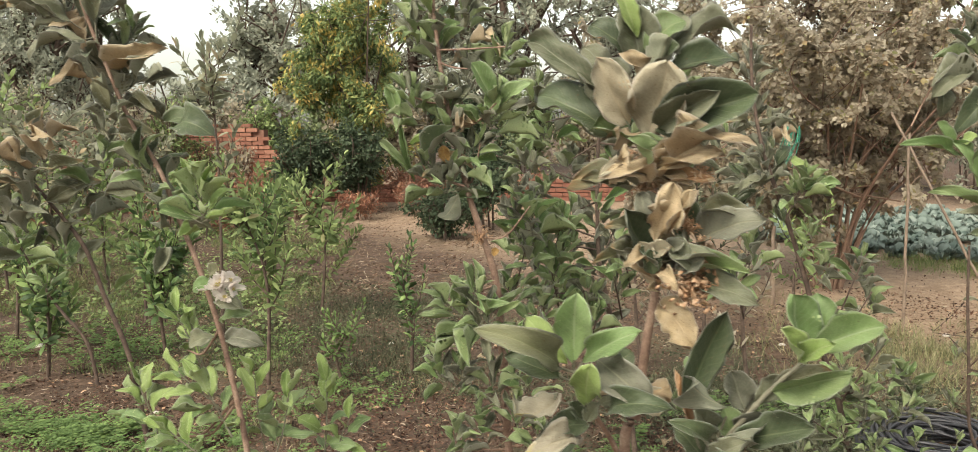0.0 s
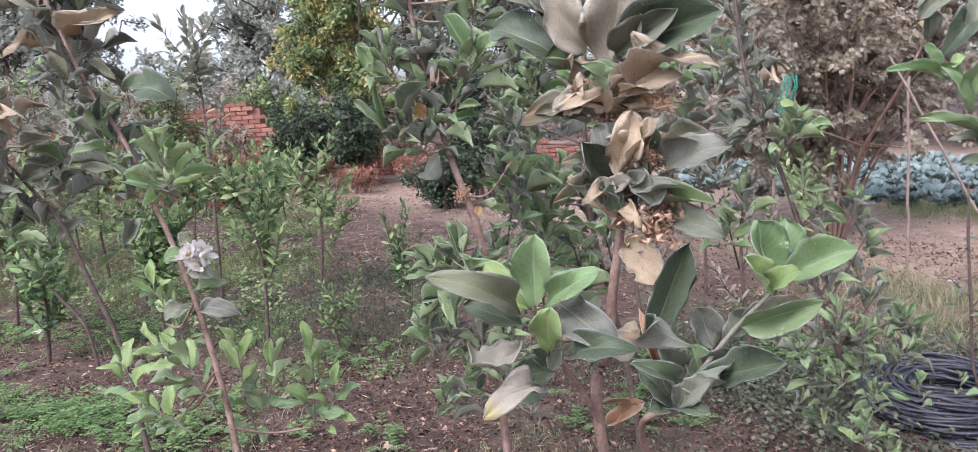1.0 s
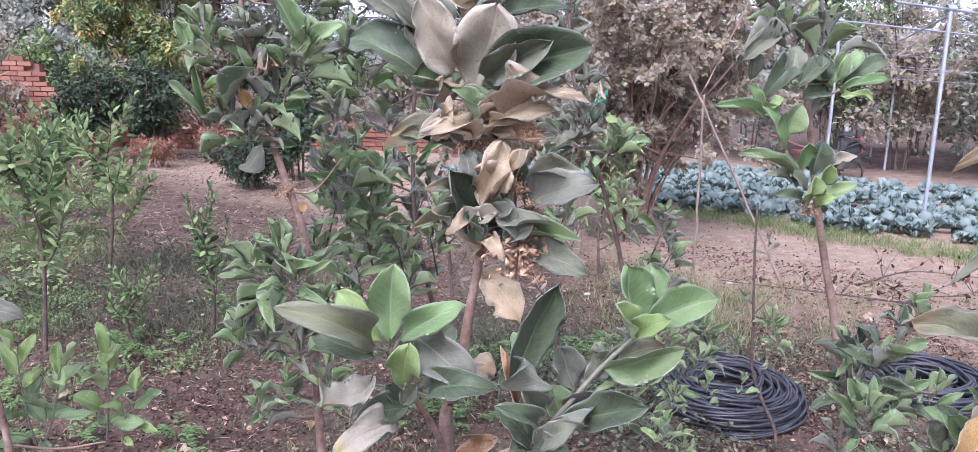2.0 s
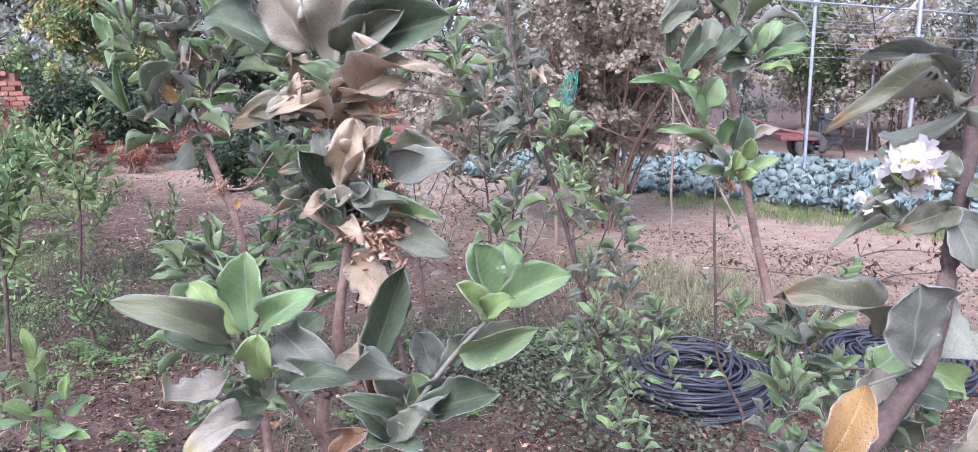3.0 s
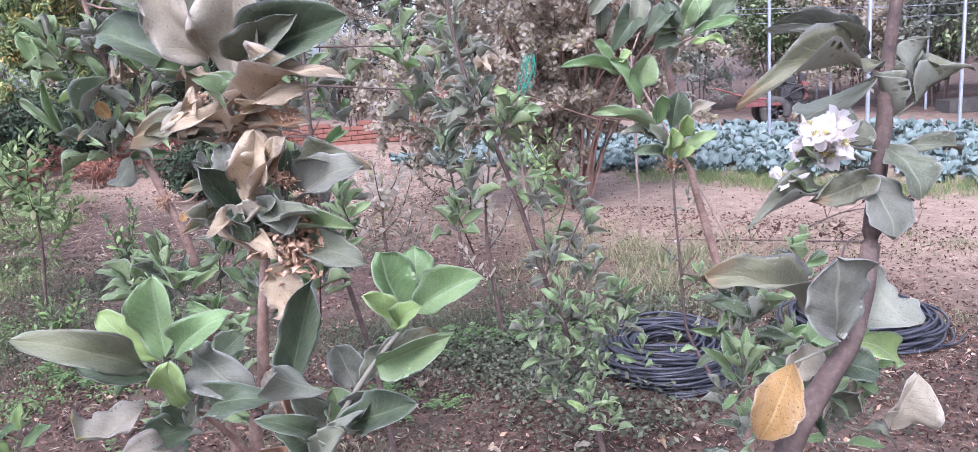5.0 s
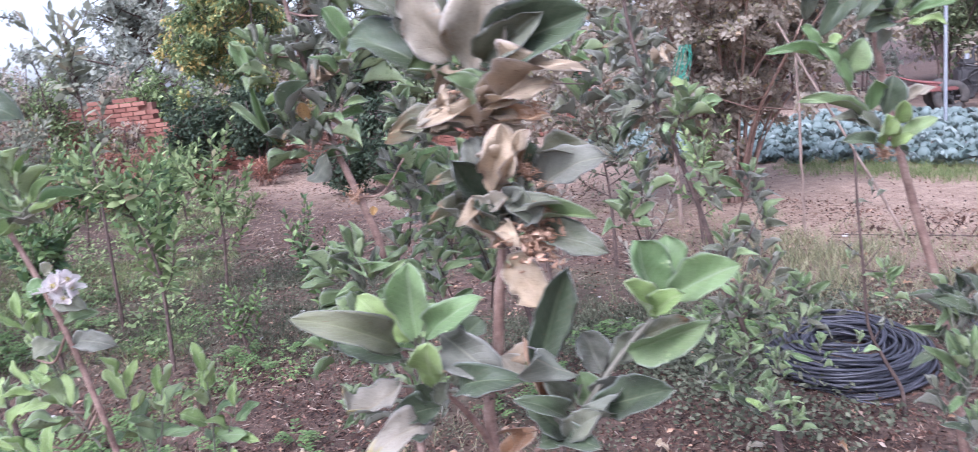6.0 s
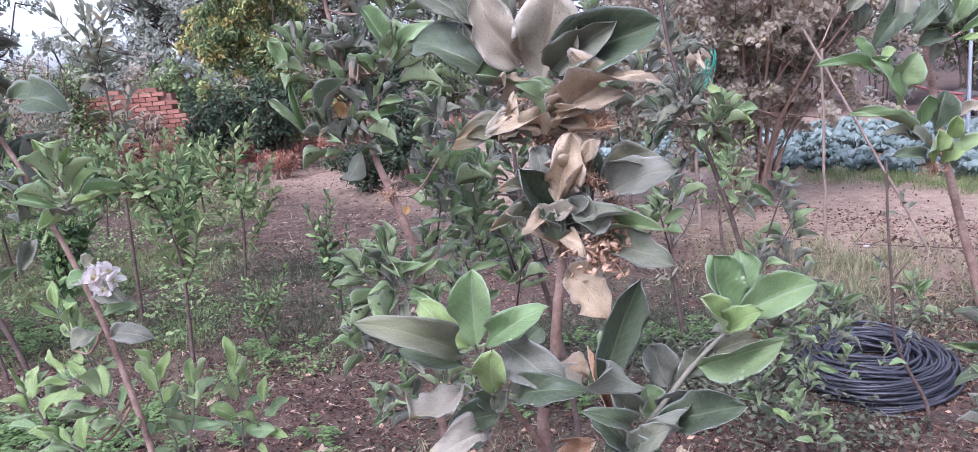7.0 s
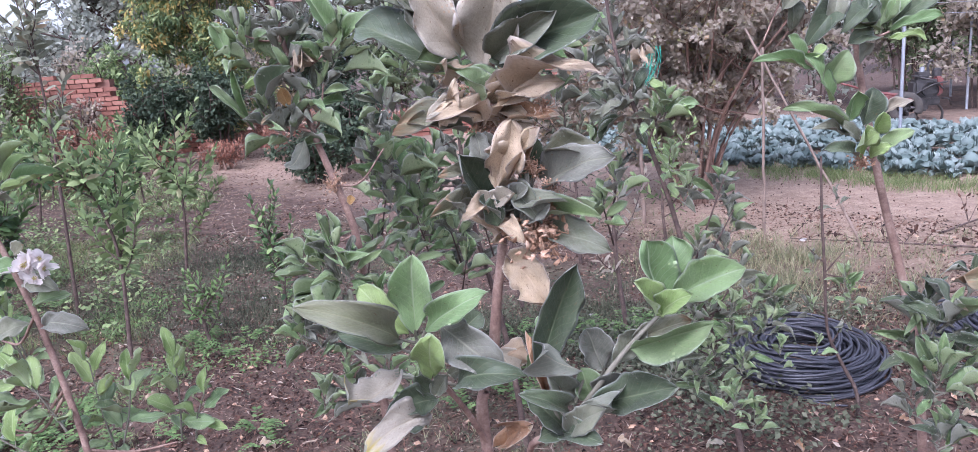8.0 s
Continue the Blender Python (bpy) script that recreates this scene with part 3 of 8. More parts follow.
def build_ground():
    near = np.linspace(-14, 16, 200)
    xs = np.concatenate([[-600, -200, -80, -40, -22], near, [24, 42, 80, 200, 600]])
    ys = np.concatenate([[-300, -100, -40, -15, -6], np.linspace(-2, 24, 180), [32, 50, 90, 200, 700]])
    gx, gy = np.meshgrid(xs, ys, indexing="ij")
    rng = np.random.default_rng(5)
    inside = (np.abs(gx) < 17) & (gy > -3) & (gy < 25)
    gz = np.where(inside, ground_height(gx, gy) + 0.006 * rng.standard_normal(gx.shape), 0.0)
    n, m = gx.shape
    i, j = np.meshgrid(np.arange(n - 1), np.arange(m - 1), indexing="ij")
    a = (i * m + j).ravel()
    s = Shape().add(np.stack([gx, gy, gz], -1), np.stack([a, a + m, a + m + 1, a + 1], 1))
    tagged(new("ground", s.mesh("ground", SOIL)), "red-brown orchard soil with bare dry patches", "ground", kind="structure")


build_ground()


def strewn(name, label, category, material, points, size, up=0.35, ratio=0.55, lift=0.006, seed=1, arch=0.25, detail=2):
    """Fallen leaves and scraps lying about on the soil."""
    rng = np.random.default_rng(seed)
    n = len(points)
    p = np.column_stack([points, ground_height(points[:, 0], points[:, 1]) + lift])
    ways = rng.standard_normal((n, 3)) * (1, 1, up)
    nor = rng.standard_normal((n, 3)) * 0.45 + (0, 0, 1)
    s = scatter_leaves(Shape(), p, ways, nor, size * rng.uniform(0.5, 1.4, n), ratio, arch, detail)
    tagged(new(name, s.mesh(name, material)), label, category, kind="stuff")


def spread_points(rng, n, x0, x1, y0, y1, keep=None):
    p = np.column_stack([rng.uniform(x0, x1, n), rng.uniform(y0, y1, n)])
    return p[keep(p)] if keep else p


def inland(p):
    return 0.71 * p[:, 0] + 0.70 * p[:, 1]


def patchy(p, scale, cut, seed):
    return np.array([noise.noise((x * scale, y * scale, seed)) for x, y in p]) > cut


RNG = np.random.default_rng(11)
strewn("leaf_litter", "fallen dry red-brown leaves and scraps on soil", "leaf litter", CROWN["litter"],
       spread_points(RNG, 44000, -5.5, 4.5, 1.2, 7.2, lambda p: (inland(p) < 6.6) & (patchy(p, 0.8, -0.2, 3.0))), 0.026, seed=2, ratio=0.36, detail=1)
strewn("dry_debris", "dark dry leaves and stalks on bare soil", "debris", CROWN["litter"],
       spread_points(RNG, 1000, -1.0, 7.0, 4.0, 9.5, lambda p: (inland(p) > 5.3) & (inland(p) < 7.4) & patchy(p, 0.9, 0.08, 8.0)), 0.042, up=0.9, ratio=0.3, seed=3, lift=0.012)
strewn("far_litter", "dry leaves scattered over the far ground", "leaf litter", CROWN["litter"],
       spread_points(RNG, 22000, -9, 1.0, 6.5, 13.5, lambda p: (inland(p) < 7.5) & patchy(p, 0.5, -0.1, 5.0)), 0.03, seed=4, ratio=0.35, detail=1)


strewn("path_straw", "dry straw and dead grass on the earth path", "straw", CROWN["straw"],
       spread_points(RNG, 20000, -6.0, 1.0, 6.4, 13.5, lambda p: patchy(p, 0.6, -0.15, 15.0)), 0.07, up=0.35, ratio=0.1, seed=10, lift=0.012, arch=0.05, detail=1)
strewn("near_litter", "small crumbled red-brown leaf litter on soil", "leaf litter", CROWN["litter"],
       spread_points(RNG, 42000, -2.8, 3.2, 1.8, 4.6), 0.018, up=0.7, seed=8, ratio=0.4, detail=1)
strewn("pale_chips", "small bleached leaf and bark chips on soil", "leaf litter", DRIED,
       spread_points(RNG, 900, -3.2, 3.4, 2.0, 6.2, lambda p: inland(p) < 6.4), 0.03, up=0.3, ratio=0.6, seed=9, lift=0.012)
strewn("straw", "pale broken straw and twigs on soil", "straw", CROWN["straw"],
       spread_points(RNG, 30000, -4.6, 4.2, 1.8, 7.0, lambda p: inland(p) < 7.0), 0.05, up=0.18, ratio=0.06, seed=6, lift=0.01, arch=0.02, detail=1)
strewn("soil_clods", "small dry soil clods and leaf bits", "soil", CROWN["litter"],
       spread_points(RNG, 3500, 0.0, 8.0, 3.5, 9.0, lambda p: (inland(p) > 5.4) & (inland(p) < 7.9)), 0.02, up=0.6, ratio=0.6, seed=7, arch=0.5)


def grass(name, label, material, points, height, blades, seed):
    """Tufts of thin bent blades."""
    rng = np.random.default_rng(seed)
    c = np.repeat(points, blades, 0) + rng.normal(0, 0.035, (len(points) * blades, 2))
    n = len(c)
    root = np.column_stack([c, ground_height(c[:, 0], c[:, 1]) - 0.004])
    lean = np.column_stack([rng.normal(0, 0.45, n), rng.normal(0, 0.45, n), np.ones(n)])
    lean = unit(lean) * (height * rng.uniform(0.4, 1.25, n))[:, None]
    side = unit(np.column_stack([rng.standard_normal((n, 2)), np.zeros(n)])) * 0.0013 * (1 + height * 3)
    mid = root + lean * 0.55
    tip = root + lean + np.column_stack([lean[:, :2] * 0.6, -0.12 * lean[:, 2]])
    v = np.stack([root - side, root + side, mid + side * 0.8, mid - side * 0.8, tip], 1).reshape(-1, 3)
    b = np.arange(n)[:, None] * 5
    s = Shape().add(v, b + np.array([[0, 1, 2, 3]]))
    s.faces.append(b + np.array([[3, 2, 4]]))
    tagged(new(name, s.mesh(name, material)), label, "grass", kind="stuff")


grass("dry_grass", "thin dry yellow-green grass tufts on soil", CROWN["grass"],
      spread_points(RNG, 3600, -5, 4.2, 2.2, 7.5, lambda p: (inland(p) < 6.4) & patchy(p, 0.9, 0.24, 1.0)), 0.075, 9, 21)
grass("tall_grass", "yellow-green grass patch beside a stake", CROWN["grass"],
      np.column_stack([RNG.normal(1.95, 0.42, 200), RNG.normal(4.85, 0.45, 200)]), 0.15, 16, 22)
grass("edge_grass", "fresh green grass strip along the cabbage bed", CROWN["fresh_grass"],
      (lambda u, v: np.column_stack([-0.70 * u + 0.71 * v, 0.71 * u + 0.70 * v]))(RNG.uniform(-1.5, 3.9, 620) + RNG.normal(0, 0.1, 620), RNG.normal(8.02, 0.17, 620)), 0.13, 13, 23)
grass("orchard_grass", "low green grass between the saplings", CROWN["fresh_grass"],
      spread_points(RNG, 8500, -9, -1.9, 4.2, 11, lambda p: patchy(p, 0.7, -0.05, 4.0) & (p[:, 0] < -0.7 - 0.25 * p[:, 1])), 0.1, 9, 24)


def weeds(name, label, points, size, n_leaves, height, material, seed):
    """Low broad-leaved weeds hugging the soil."""
    rng = np.random.default_rng(seed)
    c = np.repeat(points, n_leaves, 0) + rng.normal(0, 0.05, (len(points) * n_leaves, 2))
    n = len(c)
    p = np.column_stack([c, ground_height(c[:, 0], c[:, 1]) + height * rng.uniform(0.1, 1.0, n)])
    s = scatter_leaves(Shape(), p, random_ways(rng, n, 0.2) * (1, 1, 0.5), rng.normal(0, 0.4, (n, 3)) + (0, -0.2, 1), size * rng.uniform(0.6, 1.3, n), 0.6, 0.12, 2 if size > 0.018 else 1)
    tagged(new(name, s.mesh(name, material)), label, "weeds", kind="stuff")


weeds("ground_weeds", "low ferny green weeds on damp soil", spread_points(RNG, 1300, -4.6, -0.9, 2.3, 5.2, lambda p: patchy(p, 1.1, 0.0, 6.0)), 0.02, 18, 0.07, CROWN["weed"], 31)
weeds("creeping_weeds", "grey-green creeping weeds on the path", spread_points(RNG, 500, -2.8, 1.2, 4.2, 7.0, lambda p: patchy(p, 0.9, 0.08, 7.0)), 0.024, 14, 0.06, CROWN["moss"], 32)
weeds("path_weeds", "small green seedlings among leaf litter", spread_points(RNG, 260, -1.8, 2.4, 2.2, 4.6, lambda p: patchy(p, 1.3, 0.12, 9.0)), 0.016, 12, 0.045, CROWN["moss"], 33)


weeds("moss_weeds", "dense low grey-green weeds over damp soil", np.vstack([
    np.column_stack([RNG.normal(x, sx, k), RNG.normal(y, sy, k)]) for x, y, sx, sy, k in
    ((0.75, 4.05, 0.4, 0.22, 420), (0.2, 4.1, 0.3, 0.25, 220), (-2.0, 6.2, 0.5, 0.4, 420), (-1.5, 5.0, 0.5, 0.5, 260), (-0.75, 4.3, 0.35, 0.3, 220), (-0.9, 5.6, 0.35, 0.25, 260), (-2.6, 5.0, 0.5, 0.5, 260), (1.15, 3.6, 0.2, 0.2, 120), (0.2, 2.9, 0.5, 0.3, 130))]),
      0.016, 11, 0.04, CROWN["moss"], 34)
def fern_weeds(name, label, points, seed):
    """Low spreading weeds with fronds of paired leaflets."""
    rng = np.random.default_rng(seed)
    at, ways, size = [], [], []
    for x, y in points:
        for a in rng.uniform(0, 6.28, 6):
            long, rise = rng.uniform(0.07, 0.15), rng.uniform(0.03, 0.09)
            for f in np.linspace(0.25, 1.0, 7):
                p = np.array([x + long * f * math.cos(a), y + long * f * math.sin(a), float(ground_height(x, y)) + rise * math.sin(2.2 * f) + 0.005])
                for side in (-1, 1):
                    b = a + side * 1.05
                    at.append(p)
                    ways.append((math.cos(b), math.sin(b), 0.1))
                    size.append(0.034 * (1.15 - 0.6 * f))
    n = len(at)
    s = scatter_leaves(Shape(), at, np.array(ways), rng.normal(0, 0.25, (n, 3)) + (0, 0, 1), np.array(size), 0.5, 0.1, 2)
    tagged(new(name, s.mesh(name, CROWN["weed"])), label, "weeds", kind="stuff")


fern_weeds("fern_weeds", "bright green ferny weeds creeping over damp soil", np.vstack([
    np.column_stack([RNG.normal(x, sx, k), RNG.normal(y, sy, k)]) for x, y, sx, sy, k in
    ((-2.2, 3.2, 0.3, 0.1, 34), (-1.75, 3.0, 0.2, 0.1, 12), (-2.7, 3.35, 0.3, 0.15, 18), (-1.36, 4.1, 0.12, 0.1, 7), (-0.75, 2.9, 0.18, 0.1, 3), (0.25, 3.3, 0.2, 0.15, 8), (0.8, 3.9, 0.3, 0.15, 16), (1.15, 3.75, 0.15, 0.15, 14), (-3.3, 4.6, 0.4, 0.4, 40))]), 36)
weeds("row_weeds", "mixed green weeds between the young trees", spread_points(RNG, 2100, -8.5, -1.9, 4.4, 10.5, lambda p: (p[:, 0] < -0.9 - 0.24 * p[:, 1]) & patchy(p, 0.8, -0.12, 14.0)), 0.04, 9, 0.13, CROWN["sapling"], 37)
weeds("coil_weeds", "grey-green weeds round the pipe coil", np.vstack([
    np.column_stack([RNG.normal(x, sx, k), RNG.normal(y, sy, k)]) for x, y, sx, sy, k in
    ((0.98, 3.3, 0.16, 0.25, 170), (0.7, 3.6, 0.2, 0.2, 110), (1.7, 3.95, 0.3, 0.12, 90), (2.05, 3.1, 0.1, 0.25, 60), (1.2, 2.75, 0.2, 0.1, 40))]), 0.026, 12, 0.11, CROWN["moss"], 38)
grass("fine_grass", "thin grey-green grass among the weeds", CROWN["moss"], np.vstack([
    np.column_stack([RNG.normal(x, 0.35, k), RNG.normal(y, 0.25, k)]) for x, y, k in
    ((0.85, 4.15, 220), (0.3, 4.2, 120), (-1.7, 5.9, 200), (-0.9, 4.3, 160), (-2.3, 5.1, 180), (-1.4, 4.7, 140), (1.1, 3.7, 80))]), 0.1, 10, 35)


# ---- brick wall ----
def wall_top(x):
    """Height of the broken wall along its length."""
    if x < -6.75:
        return 1.5
    if x < -5.6:
        return 1.5 - (x + 6.75) / 1.15 * 1.08
    if x < 0.75 or x > 2.1:
        return 0.42 + 0.05 * math.sin(5 * x)
    return 0.98 + 0.14 * math.sin(4 * x + 1) + 0.08 * math.sin(13 * x)


def build_wall():
    core = Shape()
    y = 14.6
    x = -12.0
    while x < 4.0:
        core.box((x, y + 0.02, 0), (x + 0.5, y + 0.22, max(0.05, wall_top(x + 0.25) - 0.09)))
        x += 0.5
    wall = tagged(new("wall_north", core.mesh("wall_core", MORTAR, False)), "broken red brick boundary wall, low towards its end", "wall", kind="structure")
    b = Shape().box((-0.112, -0.05, -0.035), (0.112, 0.05, 0.035)).mesh("brick", BRICK, False)
    rng = random.Random(4)
    rest = Shape()
    course, made = 0, 0
    z = 0.05
    while z < 1.62:
        x = -12.0 + (0.12 if course % 2 else 0)
        while x < 4.0:
            if z < wall_top(x) + rng.uniform(-0.06, 0.06):
                if -7.9 < x < -4.2 and made < 300:
                    o = part("brick", b, wall)
                    o.matrix_basis = pose(x, y + rng.uniform(-0.008, 0.004), z, 0, rng.uniform(-1, 1), rng.uniform(-1.5, 1.5))
                    made += 1
                else:
                    d = rng.uniform(-0.006, 0.006)
                    rest.box((x - 0.112, y - 0.05 + d, z - 0.035), (x + 0.112, y + 0.05 + d, z + 0.035))
            x += 0.24
        z += 0.085
        course += 1
    tagged(part("brickwork", rest.mesh("brickwork", BRICK, False), wall), kind="stuff")


# ---- trees and shrubs ----
def leafy(name, label, category, stems, crown, n, size, material, bark, seed, up=0.0, ratio=0.48, at=(0, 0, 0), group="", twig=0.006, detail=2):
    """A tree or shrub: tapering stems that fork, and leaves set along the twigs. stems: lists of points with foot and tip radius."""
    rng = np.random.default_rng(seed)
    tree = thing(name, label, category, at, group)
    wood, ends = Shape(), []
    for pts, r0, r1 in stems:
        line = bend(pts, 6)
        wood.tube(line, (r0, r1), 8, wobble=0.05, rng=rng)
        ends.append(line)
    centre, radii = np.array(crown[0], float), np.array(crown[1], float)
    boughs = []
    for line in ends:
        for k in range(max(3, int(26 / len(ends)) + 2)):
            s = line[int(len(line) * rng.uniform(0.4, 0.99))]
            goal = centre + radii * unit(rng.standard_normal(3)) * rng.uniform(0.45, 1.0) ** 0.6
            reach = np.linalg.norm(goal - s) / (0.65 * radii.max())
            if reach > 1:
                goal = s + (goal - s) / reach
            mid = (s + goal) / 2 + rng.normal(0, 0.12, 3) * radii
            b = bend([s, mid, goal], 5)
            wood.tube(b, (r1 * 0.8, twig * 0.6), 5)
            boughs.append(b)
    twigs = []
    for b in boughs:
        for k in range(5):
            s = b[rng.integers(2, len(b))]
            e = s + unit(rng.standard_normal(3) + (0, 0, 0.15)) * radii.mean() * rng.uniform(0.12, 0.4)
            wood.tube(np.array([s, (s + e) / 2 + rng.normal(0, 0.02, 3), e]), (twig * 0.7, twig * 0.25), 4)
            twigs.append((s, e))
    part("trunk", wood.mesh("trunk", bark), tree)
    a, e = np.array([t[0] for t in twigs]), np.array([t[1] for t in twigs])
    pick = rng.integers(0, len(twigs), n)
    f = rng.uniform(0.15, 1.05, n)[:, None]
    p = a[pick] + (e - a)[pick] * f + rng.normal(0, size * 0.5, (n, 3))
    ways = random_ways(rng, n, up) + 0.5 * unit((e - a)[pick])
    p[:, 2] = np.maximum(p[:, 2], 0.03)
    s = scatter_leaves(Shape(), p, ways, rng.normal(0, 0.6, (n, 3)) + (0, -0.2, 1), size * rng.uniform(0.55, 1.3, n), ratio, 0.12, detail)
    part("crown", s.mesh("crown", material), tree)
    return tree


def fan(rng, foot, n, spread, height, lean=(0, 0)):
    """Stems that rise and spread from one foot."""
    out = []
    for i in range(n):
        a = 2 * math.pi * i / n + rng.uniform(-0.3, 0.3)
        d = spread * rng.uniform(0.5, 1.0)
        top = (foot[0] + lean[0] + d * math.cos(a), foot[1] + lean[1] + d * math.sin(a), height * rng.uniform(0.8, 1.05))
        mid = (foot[0] + 0.35 * (top[0] - foot[0]) + rng.uniform(-0.05, 0.05), foot[1] + 0.35 * (top[1] - foot[1]), 0.5 * top[2])
        out.append(([(foot[0] + 0.12 * math.cos(a), foot[1] + 0.12 * math.sin(a), -0.02), mid, top], rng.uniform(0.014, 0.024), 0.009))
    return out


RND = random.Random(8)
leafy("spreading_fruit_tree", "many-stemmed fruit tree with dull grey-green leaves", "tree",
      fan(RND, (2.05, 7.2), 26, 1.25, 1.75, (-0.1, 0.0)), ((1.25, 7.1, 2.32), (2.35, 1.5, 1.78)), 115000, 0.047, CROWN["grey_tree"], BARK_RED, 41, -0.7, 0.7, detail=1)
leafy("yellowing_tree", "tree with yellow and green autumn leaves", "tree",
      fan(RND, (-4.1, 13.2), 6, 0.8, 3.6), ((-4.1, 13.0, 2.5), (1.3, 1.1, 2.1)), 24000, 0.095, CROWN["yellow_tree"], BARK_DARK, 42, -1.0, 0.4)
for k, (x, y) in enumerate(((-4.85, 12.6), (-3.95, 12.5))):
    leafy("dark_shrub", "dense dark green shrub against the wall", "shrub",
          fan(RND, (x, y), 5, 0.6, 1.2), ((x, y, 0.95), (0.75, 0.6, 0.75)), 5200, 0.09, CROWN["dark_bush"], BARK_DARK, 430 + k, group="dark shrubs")
leafy("round_shrub", "low rounded dark green shrub", "shrub",
      fan(RND, (-1.95, 9.8), 6, 0.45, 0.5), ((-1.95, 9.8, 0.38), (0.62, 0.5, 0.36)), 4200, 0.07, CROWN["dark_bush"], BARK_DARK, 44)
leafy("tall_dark_shrub", "dark blue-green shrub behind the path", "shrub",
      fan(RND, (-1.55, 10.6), 5, 0.4, 1.1), ((-1.5, 10.6, 0.8), (0.6, 0.5, 0.6)), 3600, 0.08, CROWN["dark_bush"], BARK_DARK, 45)
for k, (x, y, w, h) in enumerate(((-4.1, 13.5, 0.6, 0.5), (-3.5, 14.0, 0.7, 0.55), (-1.75, 10.9, 0.35, 0.36), (-5.2, 10.2, 0.6, 0.3), (-6.5, 11.1, 0.7, 0.34), (-7.4, 12.7, 0.7, 0.42), (-8.4, 12.6, 0.7, 0.42), (-5.2, 11.4, 0.55, 0.3), (-9.4, 13.6, 0.7, 0.5), (-8.0, 10.4, 0.7, 0.3), (-4.7, 11.85, 0.5, 0.34), (-3.7, 11.8, 0.45, 0.3), (-2.95, 12.3, 0.5, 0.4), (-5.6, 13.0, 0.5, 0.42), (-6.3, 13.7, 0.55, 0.5), (-7.2, 13.9, 0.6, 0.5), (-2.6, 14.0, 0.6, 0.5), (-5.3, 13.9, 0.6, 0.5), (-1.4, 13.8, 0.6, 0.45), (0.7, 13.9, 0.6, 0.6), (1.5, 14.0, 0.6, 0.55), (2.3, 13.9, 0.6, 0.6))):
    leafy("dry_shrub", "dry reddish shrub at the foot of the wall", "shrub", fan(RND, (x, y), 5, w * 0.7, h * 1.2), ((x, y, h * 0.8), (w, w * 0.6, h * 0.6)), 1300, 0.06,
          CROWN["red_dry"], BARK_RED, 50 + k, 0.6, 0.25, group="dry shrubs at the wall", detail=1)

# far trees beyond the wall and the field, most with haze in the crown colour
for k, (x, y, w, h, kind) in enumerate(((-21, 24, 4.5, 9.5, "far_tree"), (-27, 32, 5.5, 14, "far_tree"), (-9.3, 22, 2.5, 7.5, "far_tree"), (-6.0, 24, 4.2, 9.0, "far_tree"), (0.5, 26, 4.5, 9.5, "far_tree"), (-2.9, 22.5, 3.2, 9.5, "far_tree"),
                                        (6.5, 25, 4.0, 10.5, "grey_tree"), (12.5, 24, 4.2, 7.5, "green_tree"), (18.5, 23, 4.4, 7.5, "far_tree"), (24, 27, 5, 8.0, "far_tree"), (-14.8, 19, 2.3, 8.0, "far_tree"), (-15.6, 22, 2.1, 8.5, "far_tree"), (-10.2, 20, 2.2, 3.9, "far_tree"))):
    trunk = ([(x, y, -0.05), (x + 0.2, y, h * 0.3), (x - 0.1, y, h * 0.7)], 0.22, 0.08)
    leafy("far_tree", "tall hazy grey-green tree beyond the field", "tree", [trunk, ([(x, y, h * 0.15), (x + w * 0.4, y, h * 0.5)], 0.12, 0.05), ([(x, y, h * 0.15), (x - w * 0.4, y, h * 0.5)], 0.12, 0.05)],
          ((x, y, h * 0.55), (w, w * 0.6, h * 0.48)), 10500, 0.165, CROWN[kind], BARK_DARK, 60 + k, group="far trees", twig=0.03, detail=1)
for k in range(11):
    u, v = -4.6 + 1.35 * k, 15.1 + 0.5 * (k % 2)
    x, y = -0.70 * u + 0.71 * v, 0.71 * u + 0.70 * v
    # every third shrub takes the crown colour paled for haze
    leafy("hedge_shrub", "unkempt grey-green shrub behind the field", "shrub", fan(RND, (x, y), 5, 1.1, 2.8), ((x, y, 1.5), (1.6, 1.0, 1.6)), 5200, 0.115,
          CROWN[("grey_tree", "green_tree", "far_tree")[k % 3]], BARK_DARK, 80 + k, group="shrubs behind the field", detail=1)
for k in range(11):
    u, v = -9.5 + 1.5 * k, 18.2 + 0.5 * (k % 2)
    x, y = -0.70 * u + 0.71 * v, 0.71 * u + 0.70 * v
    leafy("hedge_shrub", "dense dark green shrub closing the field", "shrub", fan(RND, (x, y), 5, 1.0, 2.2), ((x, y, 1.25), (1.5, 0.9, 1.35)), 4600, 0.13,
          CROWN[("green_tree", "grey_tree", "green_tree")[k % 3]], BARK_DARK, 140 + k, group="shrubs closing the field", detail=1)
for k in range(9):
    x = -5.4 + 1.3 * k
    leafy("backing_shrub", "dense green shrub behind the low wall", "shrub", fan(RND, (x, 16.2), 5, 0.8, 2.2), ((x, 16.2, 1.05), (1.2, 0.7, 1.2)), 4200, 0.12,
          CROWN[("green_tree", "grey_tree", "dark_bush")[k % 3]], BARK_DARK, 110 + k, group="shrubs behind the wall", detail=1)
